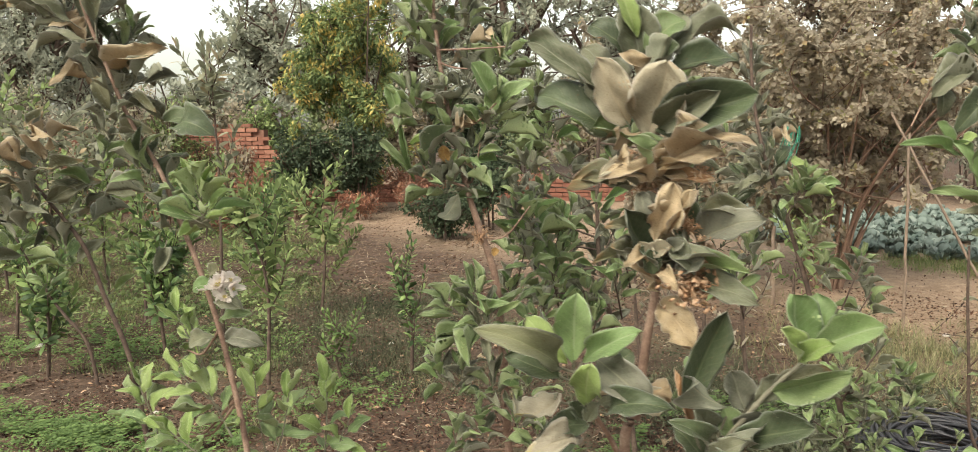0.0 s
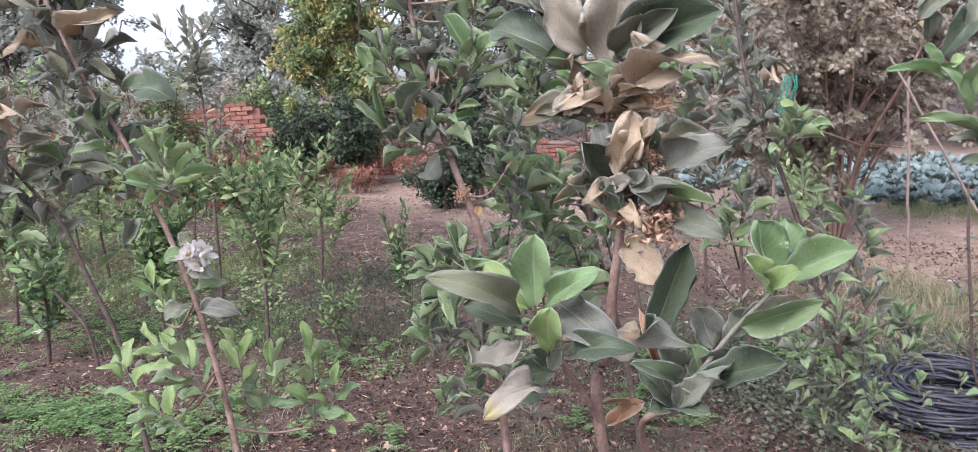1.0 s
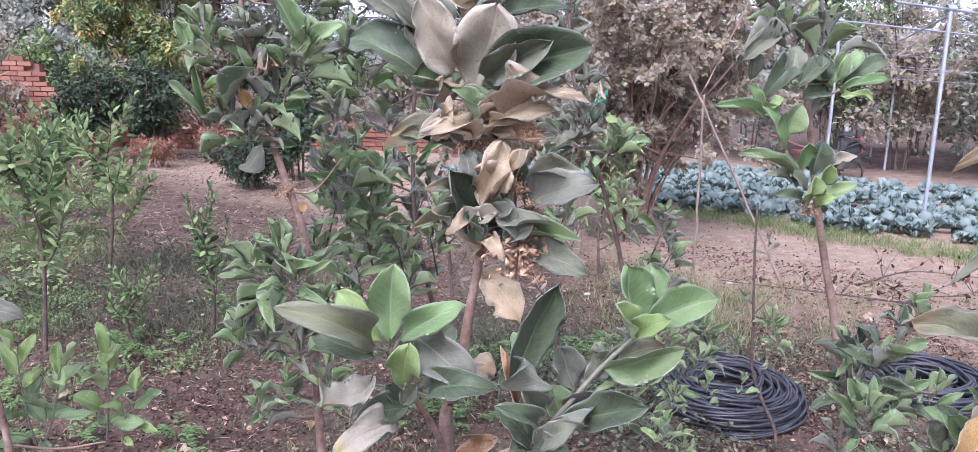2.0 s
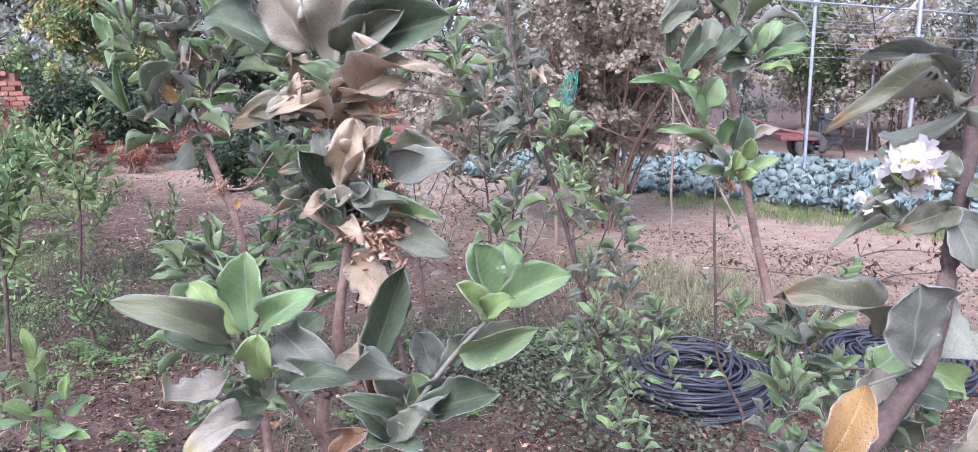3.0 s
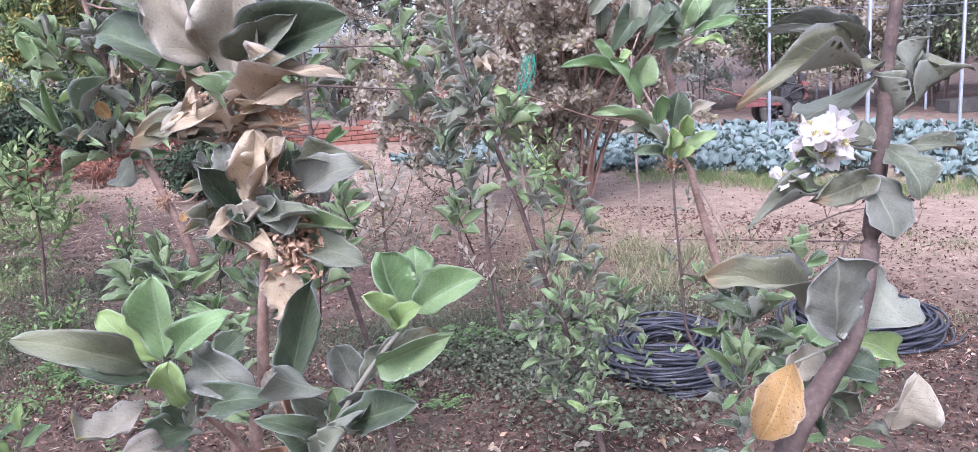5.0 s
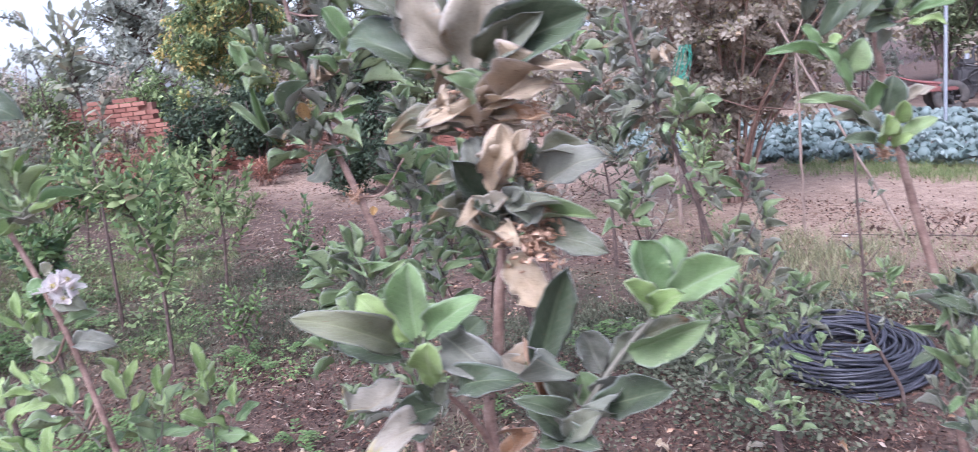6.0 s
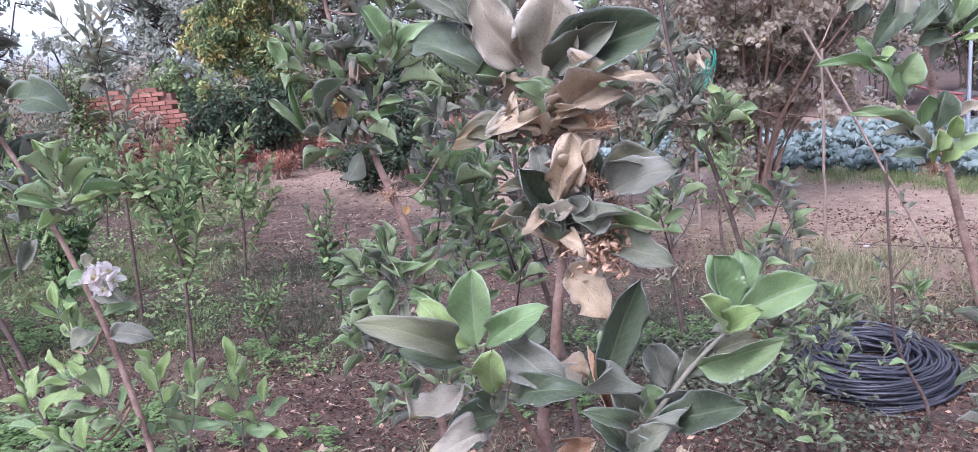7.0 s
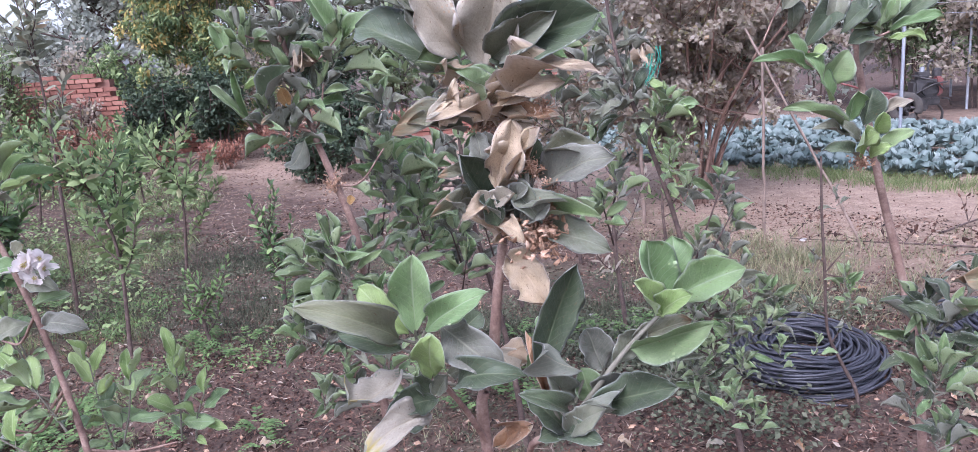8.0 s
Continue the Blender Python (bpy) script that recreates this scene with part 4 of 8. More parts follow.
for k in range(11):
    x = -15.6 + 1.08 * k
    y = 15.9 if k % 2 == 0 else 16.6
    # the far_tree crown brings its painted haze to every third shrub here
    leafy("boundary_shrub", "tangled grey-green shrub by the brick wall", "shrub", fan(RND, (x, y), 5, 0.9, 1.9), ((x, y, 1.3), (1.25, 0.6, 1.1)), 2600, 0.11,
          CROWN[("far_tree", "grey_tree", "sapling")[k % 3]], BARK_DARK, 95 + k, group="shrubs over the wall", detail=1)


for k, (x, y, w, h) in enumerate(((-7.9, 13.7, 0.5, 1.7), (-8.6, 13.8, 0.55, 1.9), (-9.3, 13.7, 0.5, 1.6), (-10.9, 13.8, 0.6, 1.8), (-7.4, 14.1, 0.4, 1.0), (-6.9, 14.2, 0.5, 0.9), (-6.1, 14.2, 0.5, 0.7), (-5.5, 14.1, 0.45, 0.6))):
    leafy("straggling_shrub", "thin straggling shrub in front of the brick wall", "shrub", fan(RND, (x, y), 6, w * 0.8, h * 1.2), ((x, y, h * 0.7), (w, 0.25, h * 0.65)), round(900 * h), 0.08,
          CROWN[("sapling", "grey_tree")[k % 2]], BARK_DARK, 300 + k, 0.3, group="shrubs before the wall")


# ---- rows of young trees ----
def young_tree(x, y, h, seed, kind="sapling", w=0.3, shoots=9, size=0.085, label="leafy green young tree in the orchard row"):
    """A slim stem with upright side shoots, each set with alternate leaves that spread lower down and fold upright at its tip."""
    rng = np.random.default_rng(seed)
    tree = thing("young_tree", label, "young tree", group="young trees in rows")
    wood = Shape()
    stem = bend([(x, y, -0.03), (x + rng.uniform(-0.06, 0.06), y + rng.uniform(-0.04, 0.04), h * 0.5), (x + rng.uniform(-0.1, 0.1), y + rng.uniform(-0.08, 0.08), h * 0.88)], 7)
    wood.tube(stem, (0.013, 0.004), 8, wobble=0.05, rng=rng)
    lines = [stem[len(stem) // 2:]]
    for k in range(shoots):
        s = stem[int(len(stem) * rng.uniform(0.28, 0.92))]
        a = k * 2.4 + rng.uniform(-0.4, 0.4)
        reach = w * rng.uniform(0.45, 1.0)
        rise = rng.uniform(0.16, 0.34) * (0.6 + 0.4 * h)
        e = s + (reach * math.cos(a), reach * math.sin(a), rise)
        line = bend([s, s + (e - s) * (0.55, 0.55, 0.35), e], 4)
        wood.tube(line, (0.005, 0.002), 5)
        lines.append(line)
    at, ways, normals, sizes = [], [], [], []
    for line in lines:
        m = rng.integers(18, 27)
        for i in range(m):
            f = 0.12 + 0.9 * (i / (m - 1))
            q = min(len(line) - 1.001, f * (len(line) - 1))
            j = int(q)
            p = line[j] + (line[j + 1] - line[j]) * (q - j)
            axis = unit(line[j + 1] - line[j])
            a = i * 2.4 + rng.uniform(-0.3, 0.3)
            out = unit(np.array([math.cos(a), math.sin(a), 0.0]) - axis * (axis[0] * math.cos(a) + axis[1] * math.sin(a)))
            tilt = math.radians(72 - 50 * f**2 + rng.uniform(-14, 14))
            at.append(p + out * 0.006)
            ways.append(axis * math.cos(tilt) + out * math.sin(tilt) + (0, 0, -0.18 * (1 - f)))
            normals.append(axis - 0.4 * out + rng.normal(0, 0.25, 3))
            sizes.append(size * (1.0 - 0.3 * f) * rng.uniform(0.75, 1.2))
    part("stem", wood.mesh("stem", BARK_DARK), tree)
    leaves = scatter_leaves(Shape(), at, np.array(ways), np.array(normals), np.array(sizes), 0.4, 0.1, 3)
    part("crown", leaves.mesh("crown", CROWN[kind]), tree)
    return tree


SPOTS = ((-1.8, 4.12, 1.2, 0.24, 9), (-2.02, 5.56, 1.15, 0.34, 13), (-2.5, 4.25, 0.95, 0.2, 12), (-3.5, 4.55, 0.85, 0.2, 6), (-3.3, 5.3, 1.1, 0.3, 10), (-2.9, 6.5, 1.05, 0.3, 11), (-3.5, 7.5, 0.95, 0.3, 8),
         (-4.2, 6.2, 1.2, 0.32, 11), (-4.4, 8.0, 1.0, 0.32, 8), (-5.2, 7.2, 1.1, 0.32, 8), (-5.0, 9.4, 0.9, 0.3, 7), (-6.4, 8.9, 1.0, 0.34, 8), (-6.0, 10.6, 0.9, 0.32, 7), (-7.4, 9.6, 1.1, 0.36, 8),
         (-4.5, 10.6, 0.7, 0.26, 6), (-7.0, 11.6, 0.9, 0.36, 7), (-8.6, 11.2, 1.1, 0.4, 8), (-9.6, 12.6, 1.1, 0.4, 8), (-3.9, 4.7, 1.0, 0.28, 10), (-4.8, 5.4, 1.1, 0.32, 11),
         (-6.2, 6.4, 1.3, 0.36, 12), (-7.6, 7.6, 1.4, 0.42, 12), (-3.7, 8.9, 0.8, 0.3, 9), (-3.2, 4.1, 0.7, 0.22, 8), (-4.6, 4.2, 0.9, 0.28, 9), (-5.6, 4.9, 1.1, 0.3, 10))
for k, (x, y, h, w, n) in enumerate(SPOTS):
    young_tree(x, y, h, 200 + k, ("sapling", "sapling", "citrus")[k % 3], w, round(n * 1.4), 0.092 if y < 6 else 0.11)
young_tree(-1.0, 4.34, 0.72, 240, "citrus", 0.13, 10, 0.062, "small bushy young tree with narrow leaves")
young_tree(-1.34, 4.12, 0.36, 241, "weed", 0.14, 9, 0.05, "low bright green bushy weed")
young_tree(0.87, 3.95, 1.1, 242, "grey_tree", 0.2, 5, 0.06, "thin dark-stemmed young tree with small leaves")
young_tree(0.35, 4.4, 0.95, 244, "grey_tree", 0.3, 9, 0.07)
young_tree(0.8, 5.4, 1.1, 245, "moss", 0.4, 13, 0.07)
young_tree(-2.5, 4.95, 2.25, 247, "apple", 0.24, 8, 0.115, "tall slim apple sapling with grey-green leaf whorls")
for k, (x, y, h) in enumerate(((-6.6, 10.9, 1.55), (-7.7, 11.7, 1.8), (-5.9, 9.7, 1.35), (-8.9, 12.0, 1.7))):
    young_tree(x, y, h, 270 + k, ("apple", "grey_tree")[k % 2], 0.45, 12, 0.11, "grey-brown half-bare apple tree in the orchard row")
young_tree(1.45, 5.6, 0.8, 246, "sapling", 0.3, 9, 0.08)


ORCHARD = ((-4.3, 5.6, 1.75), (-5.2, 6.2, 2.0), (-5.9, 8.6, 1.9), (-7.3, 8.2, 2.3), (-9.6, 10.6, 2.4), (-10.4, 13.0, 2.6), (-6.4, 6.6, 2.0), (-7.8, 6.4, 2.3))
for k, (x, y, h) in enumerate(ORCHARD):
    young_tree(x, y, h, 260 + k, ("apple", "sapling", "apple")[k % 3], 0.6, 22, 0.115, "grey-green apple tree in the orchard row")


# ---- cabbage bed ----
def cabbage_leaf(s, rng, length, width, angle, tilt, z0):
    """One wide wavy leaf that leans out from the heart."""
    v, u = np.meshgrid(np.linspace(0, 1, 6), np.linspace(-1, 1, 6), indexing="ij")
    half = width * np.sin(np.pi * (0.12 + 0.8 * v)) ** 0.7
    out = length * v
    rise = out * math.tan(tilt) * (1 - 0.45 * v) + 0.035 * np.abs(u) ** 2 * (1 - v) + 0.035 * np.sin(u * 7 + v * 9 + rng.uniform(0, 6)) * v
    x, y = out, u * half
    c, n = math.cos(angle), math.sin(angle)
    pts = np.stack([x * c - y * n, x * n + y * c, rise + z0], -1)
    i, j = np.meshgrid(np.arange(5), np.arange(5), indexing="ij")
    a = (i * 6 + j).ravel()
    s.add(pts, np.stack([a, a + 1, a + 7, a + 6], 1))


def build_cabbages():
    kinds = []
    for k in range(3):
        rng = random.Random(70 + k)
        outer, heart = Shape(), Shape()
        for i in range(20):
            cabbage_leaf(outer, rng, rng.uniform(0.11, 0.21), rng.uniform(0.045, 0.075), i * 2.4, rng.uniform(0.3, 1.0), 0.02)
        a, b = np.meshgrid(np.linspace(0, 2 * np.pi, 13)[:-1], np.linspace(0.02, 0.8, 6) * np.pi, indexing="ij")
        r = 0.06 * (1 + 0.12 * np.sin(3 * a + 2 * b + k) + 0.06 * np.sin(5 * a - 3 * b))
        i, j = np.meshgrid(np.arange(12), np.arange(5), indexing="ij")
        i, j, i2 = i.ravel(), j.ravel(), (i.ravel() + 1) % 12
        heart.add(np.stack([r * np.sin(b) * np.cos(a), r * np.sin(b) * np.sin(a), 0.12 + r * np.cos(b)], -1), np.stack([i * 6 + j, i2 * 6 + j, i2 * 6 + j + 1, i * 6 + j + 1], 1))
        kinds.append((outer.mesh("outer_leaves", CROWN["cabbage"]), heart.mesh("heart", CROWN["cabbage"])))
    rng = random.Random(12)
    first = []
    for k in range(3):
        c = thing("cabbage", "blue-green cabbage growing in a dense bed", "cabbage", (0, 0, 0), "cabbages in the bed")
        tagged(part("outer_leaves", kinds[k][0], c), kind="stuff")
        part("heart", kinds[k][1], c)
        first.append(c)
    used = [False] * 3
    u = -2.0
    while u < 7.9:
        v = 8.4
        while v < 12.2:
            a, b = u + rng.uniform(-0.08, 0.08), v + rng.uniform(-0.08, 0.08)
            x, y = -0.70 * a + 0.71 * b, 0.71 * a + 0.70 * b
            k = rng.randrange(3)
            place = pose(x, y, 0.0, 0, 0, rng.uniform(0, 360)) @ Matrix.Scale(rng.uniform(0.8, 1.15), 4)
            if not used[k]:
                first[k].matrix_basis = place
                used[k] = True
            elif rng.random() < 0.95:
                copy = copy_thing(first[k], place)
                copy.scale = [rng.uniform(0.8, 1.15)] * 3
            v += 0.37
        u += 0.37


# ---- trellis, stakes, pipe coils ----
def straight(name, label, category, foot, top, r, material, group="", knots=0):
    rng = np.random.default_rng(int(abs(foot[0] * 100)) + 7)
    t = np.linspace(0, 1, 14)[:, None]
    pts = np.array(foot) + t * (np.array(top) - np.array(foot)) + rng.normal(0, r * 0.25 * knots, (14, 3))
    pts[0, 2] = foot[2] - 0.03
    s = Shape().tube(pts, (r, r * 0.8), 8, wobble=0.06 * knots, rng=rng)
    cap = pts[-1]
    s.tube(np.array([cap, cap + (pts[-1] - pts[-2]) * 0.02]), (r * 0.8, r * 0.05), 8)
    return tagged(new(name, s.mesh(name, material)), label, category, group)


straight("wooden_stake", "slim upright wooden stake in the soil", "stake", (2.15, 5.58, 0), (2.13, 5.6, 1.36), 0.011, BAMBOO, "wooden stakes", 1)
straight("wooden_stake", "slim leaning wooden stake beside a tree", "stake", (2.68, 5.18, 0), (1.98, 5.5, 1.5), 0.01, BAMBOO, "wooden stakes", 1)
straight("wooden_stake", "short pale wooden stake in the soil", "stake", (1.45, 6.43, 0), (1.44, 6.42, 0.62), 0.018, BAMBOO, "wooden stakes", 1)
straight("wooden_stake", "thin grey wooden stake behind the saplings", "stake", (0.72, 9.2, 0), (0.75, 9.2, 1.05), 0.02, BAMBOO, "wooden stakes", 1)


def build_trellis():
    """A frame of galvanised posts, top rails and wires."""
    frame_ob = thing("trellis", "galvanised steel trellis of posts, rails and wires", "trellis")
    posts = ((5.3, 9.85), (5.25, 7.65), (8.0, 13.0), (9.2, 12.2), (7.1, 8.7), (10.4, 10.6), (12.2, 13.5), (9.0, 15.2))
    for x, y in posts:
        s = Shape().tube(np.array([(x, y, -0.05), (x, y, 1.2), (x, y, 2.25)]), 0.021, 10)
        s.tube(np.array([(x - 0.045, y, 2.2), (x + 0.045, y, 2.2)]), 0.034, 8)
        part("post", s.mesh("post", STEEL), frame_ob)
    for a, b, z in (((4.6, 9.3), (12.4, 13.7), 2.2), ((4.4, 7.2), (11.6, 11.2), 2.2), ((5.25, 7.65), (9.0, 15.2), 2.14), ((7.1, 8.7), (12.2, 13.5), 2.1)):
        part("rail", Shape().tube(np.array([(*a, z), ((a[0] + b[0]) / 2, (a[1] + b[1]) / 2, z - 0.03), (*b, z)]), 0.013, 8).mesh("rail", STEEL), frame_ob)
    rng = random.Random(3)
    for k in range(8):
        z = 1.55 + 0.1 * k + rng.uniform(-0.03, 0.03)
        a, b = (4.5 + rng.uniform(-0.3, 0.3), 8.6 + 0.35 * k), (13.0, 11.0 + 0.4 * k)
        mid = ((a[0] + b[0]) / 2, (a[1] + b[1]) / 2, z - rng.uniform(0.04, 0.12))
        part("wire", Shape().tube(bend([(*a, z), mid, (*b, z + rng.uniform(-0.1, 0.1))], 8), 0.003, 5).mesh("wire", STEEL), frame_ob)


build_trellis()


def pipe_coil(at, rx, ry, n, turn, seed, label):
    """A heap of black pipe wound in uneven loops."""
    rng = random.Random(seed)
    coil = thing("pipe_coil", label, "pipe coil", (*at, 0), "pipe coils")
    for i in range(n):
        f = i / n
        r = 0.4 + 0.6 * rng.random() ** 0.6
        cx, cy = rng.uniform(-0.045, 0.045), rng.uniform(-0.05, 0.05)
        z = 0.012 + 0.15 * f * (1.1 - 0.5 * r)
        tx, ty, ph = rng.uniform(-0.05, 0.05), rng.uniform(-0.05, 0.05), rng.uniform(0, 6)
        a = np.linspace(0, 2 * np.pi, 48, endpoint=False)
        wob = 1 + 0.03 * np.sin(2 * a + ph) + 0.02 * np.sin(3 * a + 2 * ph)
        x, y = cx + rx * r * wob * np.cos(a), cy + ry * r * wob * np.sin(a)
        c, s = math.cos(turn), math.sin(turn)
        pts = np.stack([x * c - y * s, x * s + y * c, np.maximum(0.008, z + tx * x + ty * y + 0.01 * np.sin(3 * a + ph))], -1)
        part("pipe_loop", Shape().tube(pts, 0.0066, 7, True).mesh("pipe_loop", PIPE), coil)
    for k in range(3):
        a = rng.uniform(0, 6.3)
        p = np.array([(rx * 0.9 * math.cos(a), ry * 0.9 * math.sin(a), 0.05), (rx * 1.15 * math.cos(a + 0.5), ry * 1.15 * math.sin(a + 0.5), 0.02), (rx * 1.3 * math.cos(a + 0.9), ry * 1.25 * math.sin(a + 0.9), 0.01)])
        part("loose_end", Shape().tube(bend(p, 6), 0.005, 7).mesh("loose_end", PIPE), coil)


pipe_coil((1.55, 3.38), 0.32, 0.36, 74, -0.25, 5, "loose coil of black plastic irrigation pipe on soil")
pipe_coil((2.55, 3.45), 0.34, 0.34, 60, 0.3, 6, "second coil of black pipe behind a sapling")


# ---- walking tractor ----
def wheel(parent, x, y, r, w):
    a = np.linspace(0, 2 * np.pi, 28, endpoint=False)
    tyre = part("wheel", Shape().tube(np.stack([x + r * 0.8 * np.cos(a), 0 * a + y, r + r * 0.8 * np.sin(a)], -1), r * 0.2 + w * 0.2, 9, True).mesh("tyre", RUBBER), parent)
    rim = Shape()
    for k in range(5):
        c = 2 * np.pi * k / 5
        rim.tube(np.array([(x, y, r), (x + r * 0.7 * math.cos(c), y, r + r * 0.7 * math.sin(c))]), 0.025, 6)
    rim.tube(np.array([(x, y - 0.06, r), (x, y + 0.06, r)]), 0.06, 8)
    part("rim", rim.mesh("rim", ENGINE), tyre)


def rounded_box(lo, hi, material, name, r=0.03):
    bm = bmesh.new()
    bmesh.ops.create_cube(bm, size=1.0)
    size, mid = [h - l for l, h in zip(lo, hi)], [(h + l) / 2 for l, h in zip(lo, hi)]
    bmesh.ops.transform(bm, matrix=Matrix.Translation(mid) @ Matrix.Diagonal((*size, 1)), verts=bm.verts)
    bmesh.ops.bevel(bm, geom=bm.edges[:], offset=r, segments=2, affect="EDGES")
    me = bpy.data.meshes.new(name)
    bm.to_mesh(me)
    bm.free()
    me.materials.append(material)
    return me


def build_tractor():
    t = thing("walking_tractor", "small red walking tractor with dark engine and wheels", "tractor", (6.5, 11.95, 0))
    wheel(t, -0.12, -0.28, 0.24, 0.1)
    wheel(t, -0.12, 0.28, 0.24, 0.1)
    part("chassis", rounded_box((-0.2, -0.16, 0.25), (0.42, 0.16, 0.4), ENGINE, "chassis"), t)
    part("engine", rounded_box((0.02, -0.18, 0.4), (0.4, 0.18, 0.66), ENGINE, "engine", 0.04), t)
    part("fuel_tank", rounded_box((0.05, -0.15, 0.66), (0.3, 0.15, 0.78), ENGINE, "fuel_tank", 0.05), t)
    part("mudguard", rounded_box((-0.62, -0.34, 0.34), (-0.02, 0.34, 0.42), RED_PAINT, "mudguard", 0.015), t, "faded red painted mudguard")
    part("gearbox", rounded_box((-0.1, -0.14, 0.16), (0.26, 0.14, 0.34), ENGINE, "gearbox", 0.03), t)
    part("air_filter", Shape().tube(np.array([(0.42, 0.08, 0.6), (0.42, 0.08, 0.8)]), 0.07, 12).tube(np.array([(0.42, 0.08, 0.8), (0.42, 0.08, 0.83)]), (0.07, 0.02), 12).mesh("air_filter", ENGINE), t)
    part("radiator_cap", Shape().tube(np.array([(0.16, -0.05, 0.78), (0.16, -0.05, 0.86)]), 0.035, 10).mesh("radiator_cap", STEEL), t)
    for k, (a, b) in enumerate((((0.05, -0.19, 0.45), (0.5, -0.2, 0.62)), ((0.1, -0.2, 0.7), (0.46, -0.16, 0.5)), ((0.46, -0.1, 0.35), (0.62, -0.02, 0.24)))):
        part("hose", Shape().tube(bend([a, ((a[0] + b[0]) / 2, a[1] - 0.05, (a[2] + b[2]) / 2 + 0.05), b], 5), 0.014, 6).mesh("hose", ENGINE), t)
    part("hood", rounded_box((0.34, -0.14, 0.4), (0.46, 0.14, 0.7), RED_PAINT, "hood", 0.03), t)
    part("flywheel", Shape().tube(np.array([(0.25, -0.24, 0.5), (0.25, -0.18, 0.5)]), 0.12, 16).mesh("flywheel", ENGINE), t)
    for s in (-0.18, 0.18):
        part("handlebar", Shape().tube(bend([(-0.1, s, 0.42), (-0.6, s * 1.3, 0.52), (-1.0, s * 1.5, 0.66)], 6), 0.016, 7).mesh("handlebar", RED_PAINT), t)
    part("exhaust", Shape().tube(bend([(0.3, 0.1, 0.7), (0.3, 0.12, 0.9), (0.36, 0.12, 0.95)], 5), 0.022, 8).mesh("exhaust", ENGINE), t)
    part("front_stand", Shape().tube(bend([(0.4, 0, 0.3), (0.5, 0, 0.15), (0.5, 0, 0.0)], 5), 0.02, 7).mesh("front_stand", ENGINE), t)
    t.rotation_euler = (0, 0, radians(-12))
    t.scale = (0.92, 0.92, 0.92)


build_tractor()


# ---- apple saplings ----
def branch(plant, line, radii, sides, rng):
    """One side branch of a sapling."""
    ob = part("branch", Shape().tube(line, radii, sides, wobble=0.04, rng=rng).mesh("branch", BARK), plant)
    ob.matrix_basis = Matrix.Translation(-plant.location)


def finish(plant, wood, twigs, bark):
    """Closes a sapling: its stem, and its stalks where it has any."""
    for c in plant.children:
        if c.name.startswith("branch"):
            c.data.materials[0] = bark
    for s, name, mat in ((wood, "stem", bark), (twigs, "stalk_growth", TWIG)):
        if s.count:
            ob = part(name, s.mesh(name, mat), plant)
            ob.matrix_basis = Matrix.Translation(-plant.location)
            if name == "stalk_growth":
                tagged(ob, kind="stuff")


def blossom(plant, at, n, seed, size=0.02):
    """A cluster of white five-petalled flowers."""
    rng = random.Random(seed)
    for i in range(n):
        c = Vector(at) + Vector((rng.uniform(-1.5, 1.5), rng.gauss(0, 0.5), rng.uniform(-0.9, 0.9))) * size * 1.35
        turn = Vector((rng.gauss(0, 1.0), -0.8, rng.gauss(0.6, 0.8))).to_track_quat("Z", "Y").to_matrix().to_4x4()
        petals, heart = Shape(), Shape()
        for k in range(5):
            a = 2 * math.pi * k / 5 + rng.uniform(-0.15, 0.15)
            v, u = np.meshgrid(np.linspace(0, 1, 5), np.linspace(-1, 1, 5), indexing="ij")
            half = 0.44 * size * np.sin(np.pi * (0.1 + 0.78 * v)) ** 0.8
            x, y, z = size * (0.1 + v), u * half, size * (0.6 * v**1.6 * rng.uniform(-0.6, 2.2) + 0.25 * np.abs(u) ** 2 + 0.16 * np.sin(5 * u + 7 * v + k + i) * v)
            pts = np.stack([x * math.cos(a) - y * math.sin(a), x * math.sin(a) + y * math.cos(a), z], -1)
            i0, j0 = np.meshgrid(np.arange(4), np.arange(4), indexing="ij")
            q = (i0 * 5 + j0).ravel()
            petals.add(pts, np.stack([q, q + 1, q + 6, q + 5], 1))
        for k in range(8):
            a = 2 * math.pi * k / 8
            heart.tube(np.array([(0, 0, 0), (0.12 * size * math.cos(a), 0.12 * size * math.sin(a), 0.3 * size), (0.25 * size * math.cos(a), 0.25 * size * math.sin(a), 0.45 * size)]), (0.0004, 0.0009), 4)
        ob = part("flower", petals.mesh("petals", PETAL), plant, "white five-petalled blossom")
        ob.matrix_basis = Matrix.Translation(c - plant.location) @ turn
        part("stamen_tuft", heart.mesh("stamen_tuft", STAMEN), ob)


def dry_blossom(plant, at, n, radius, seed):
    """Withered blossom remains: crumpled tan scraps on thin stalks."""
    rng = np.random.default_rng(seed)
    n *= 13
    p = np.array(at) + rng.normal(0, 0.5, (n, 3)) * radius
    s = scatter_leaves(Shape(), p, random_ways(rng, n), rng.standard_normal((n, 3)), radius * rng.uniform(0.15, 0.5, n), 0.32, 0.5)
    for q in p[: n // 5]:
        s.tube(np.array([np.array(at) - (0, 0, radius * 0.6), (q + at) / 2, q]), (0.0009, 0.0006), 4)
    ob = part("dried_blossom", s.mesh("dried_blossom", DRIED), plant, "withered tan blossom remains")
    ob.matrix_basis = Matrix.Translation(-plant.location)



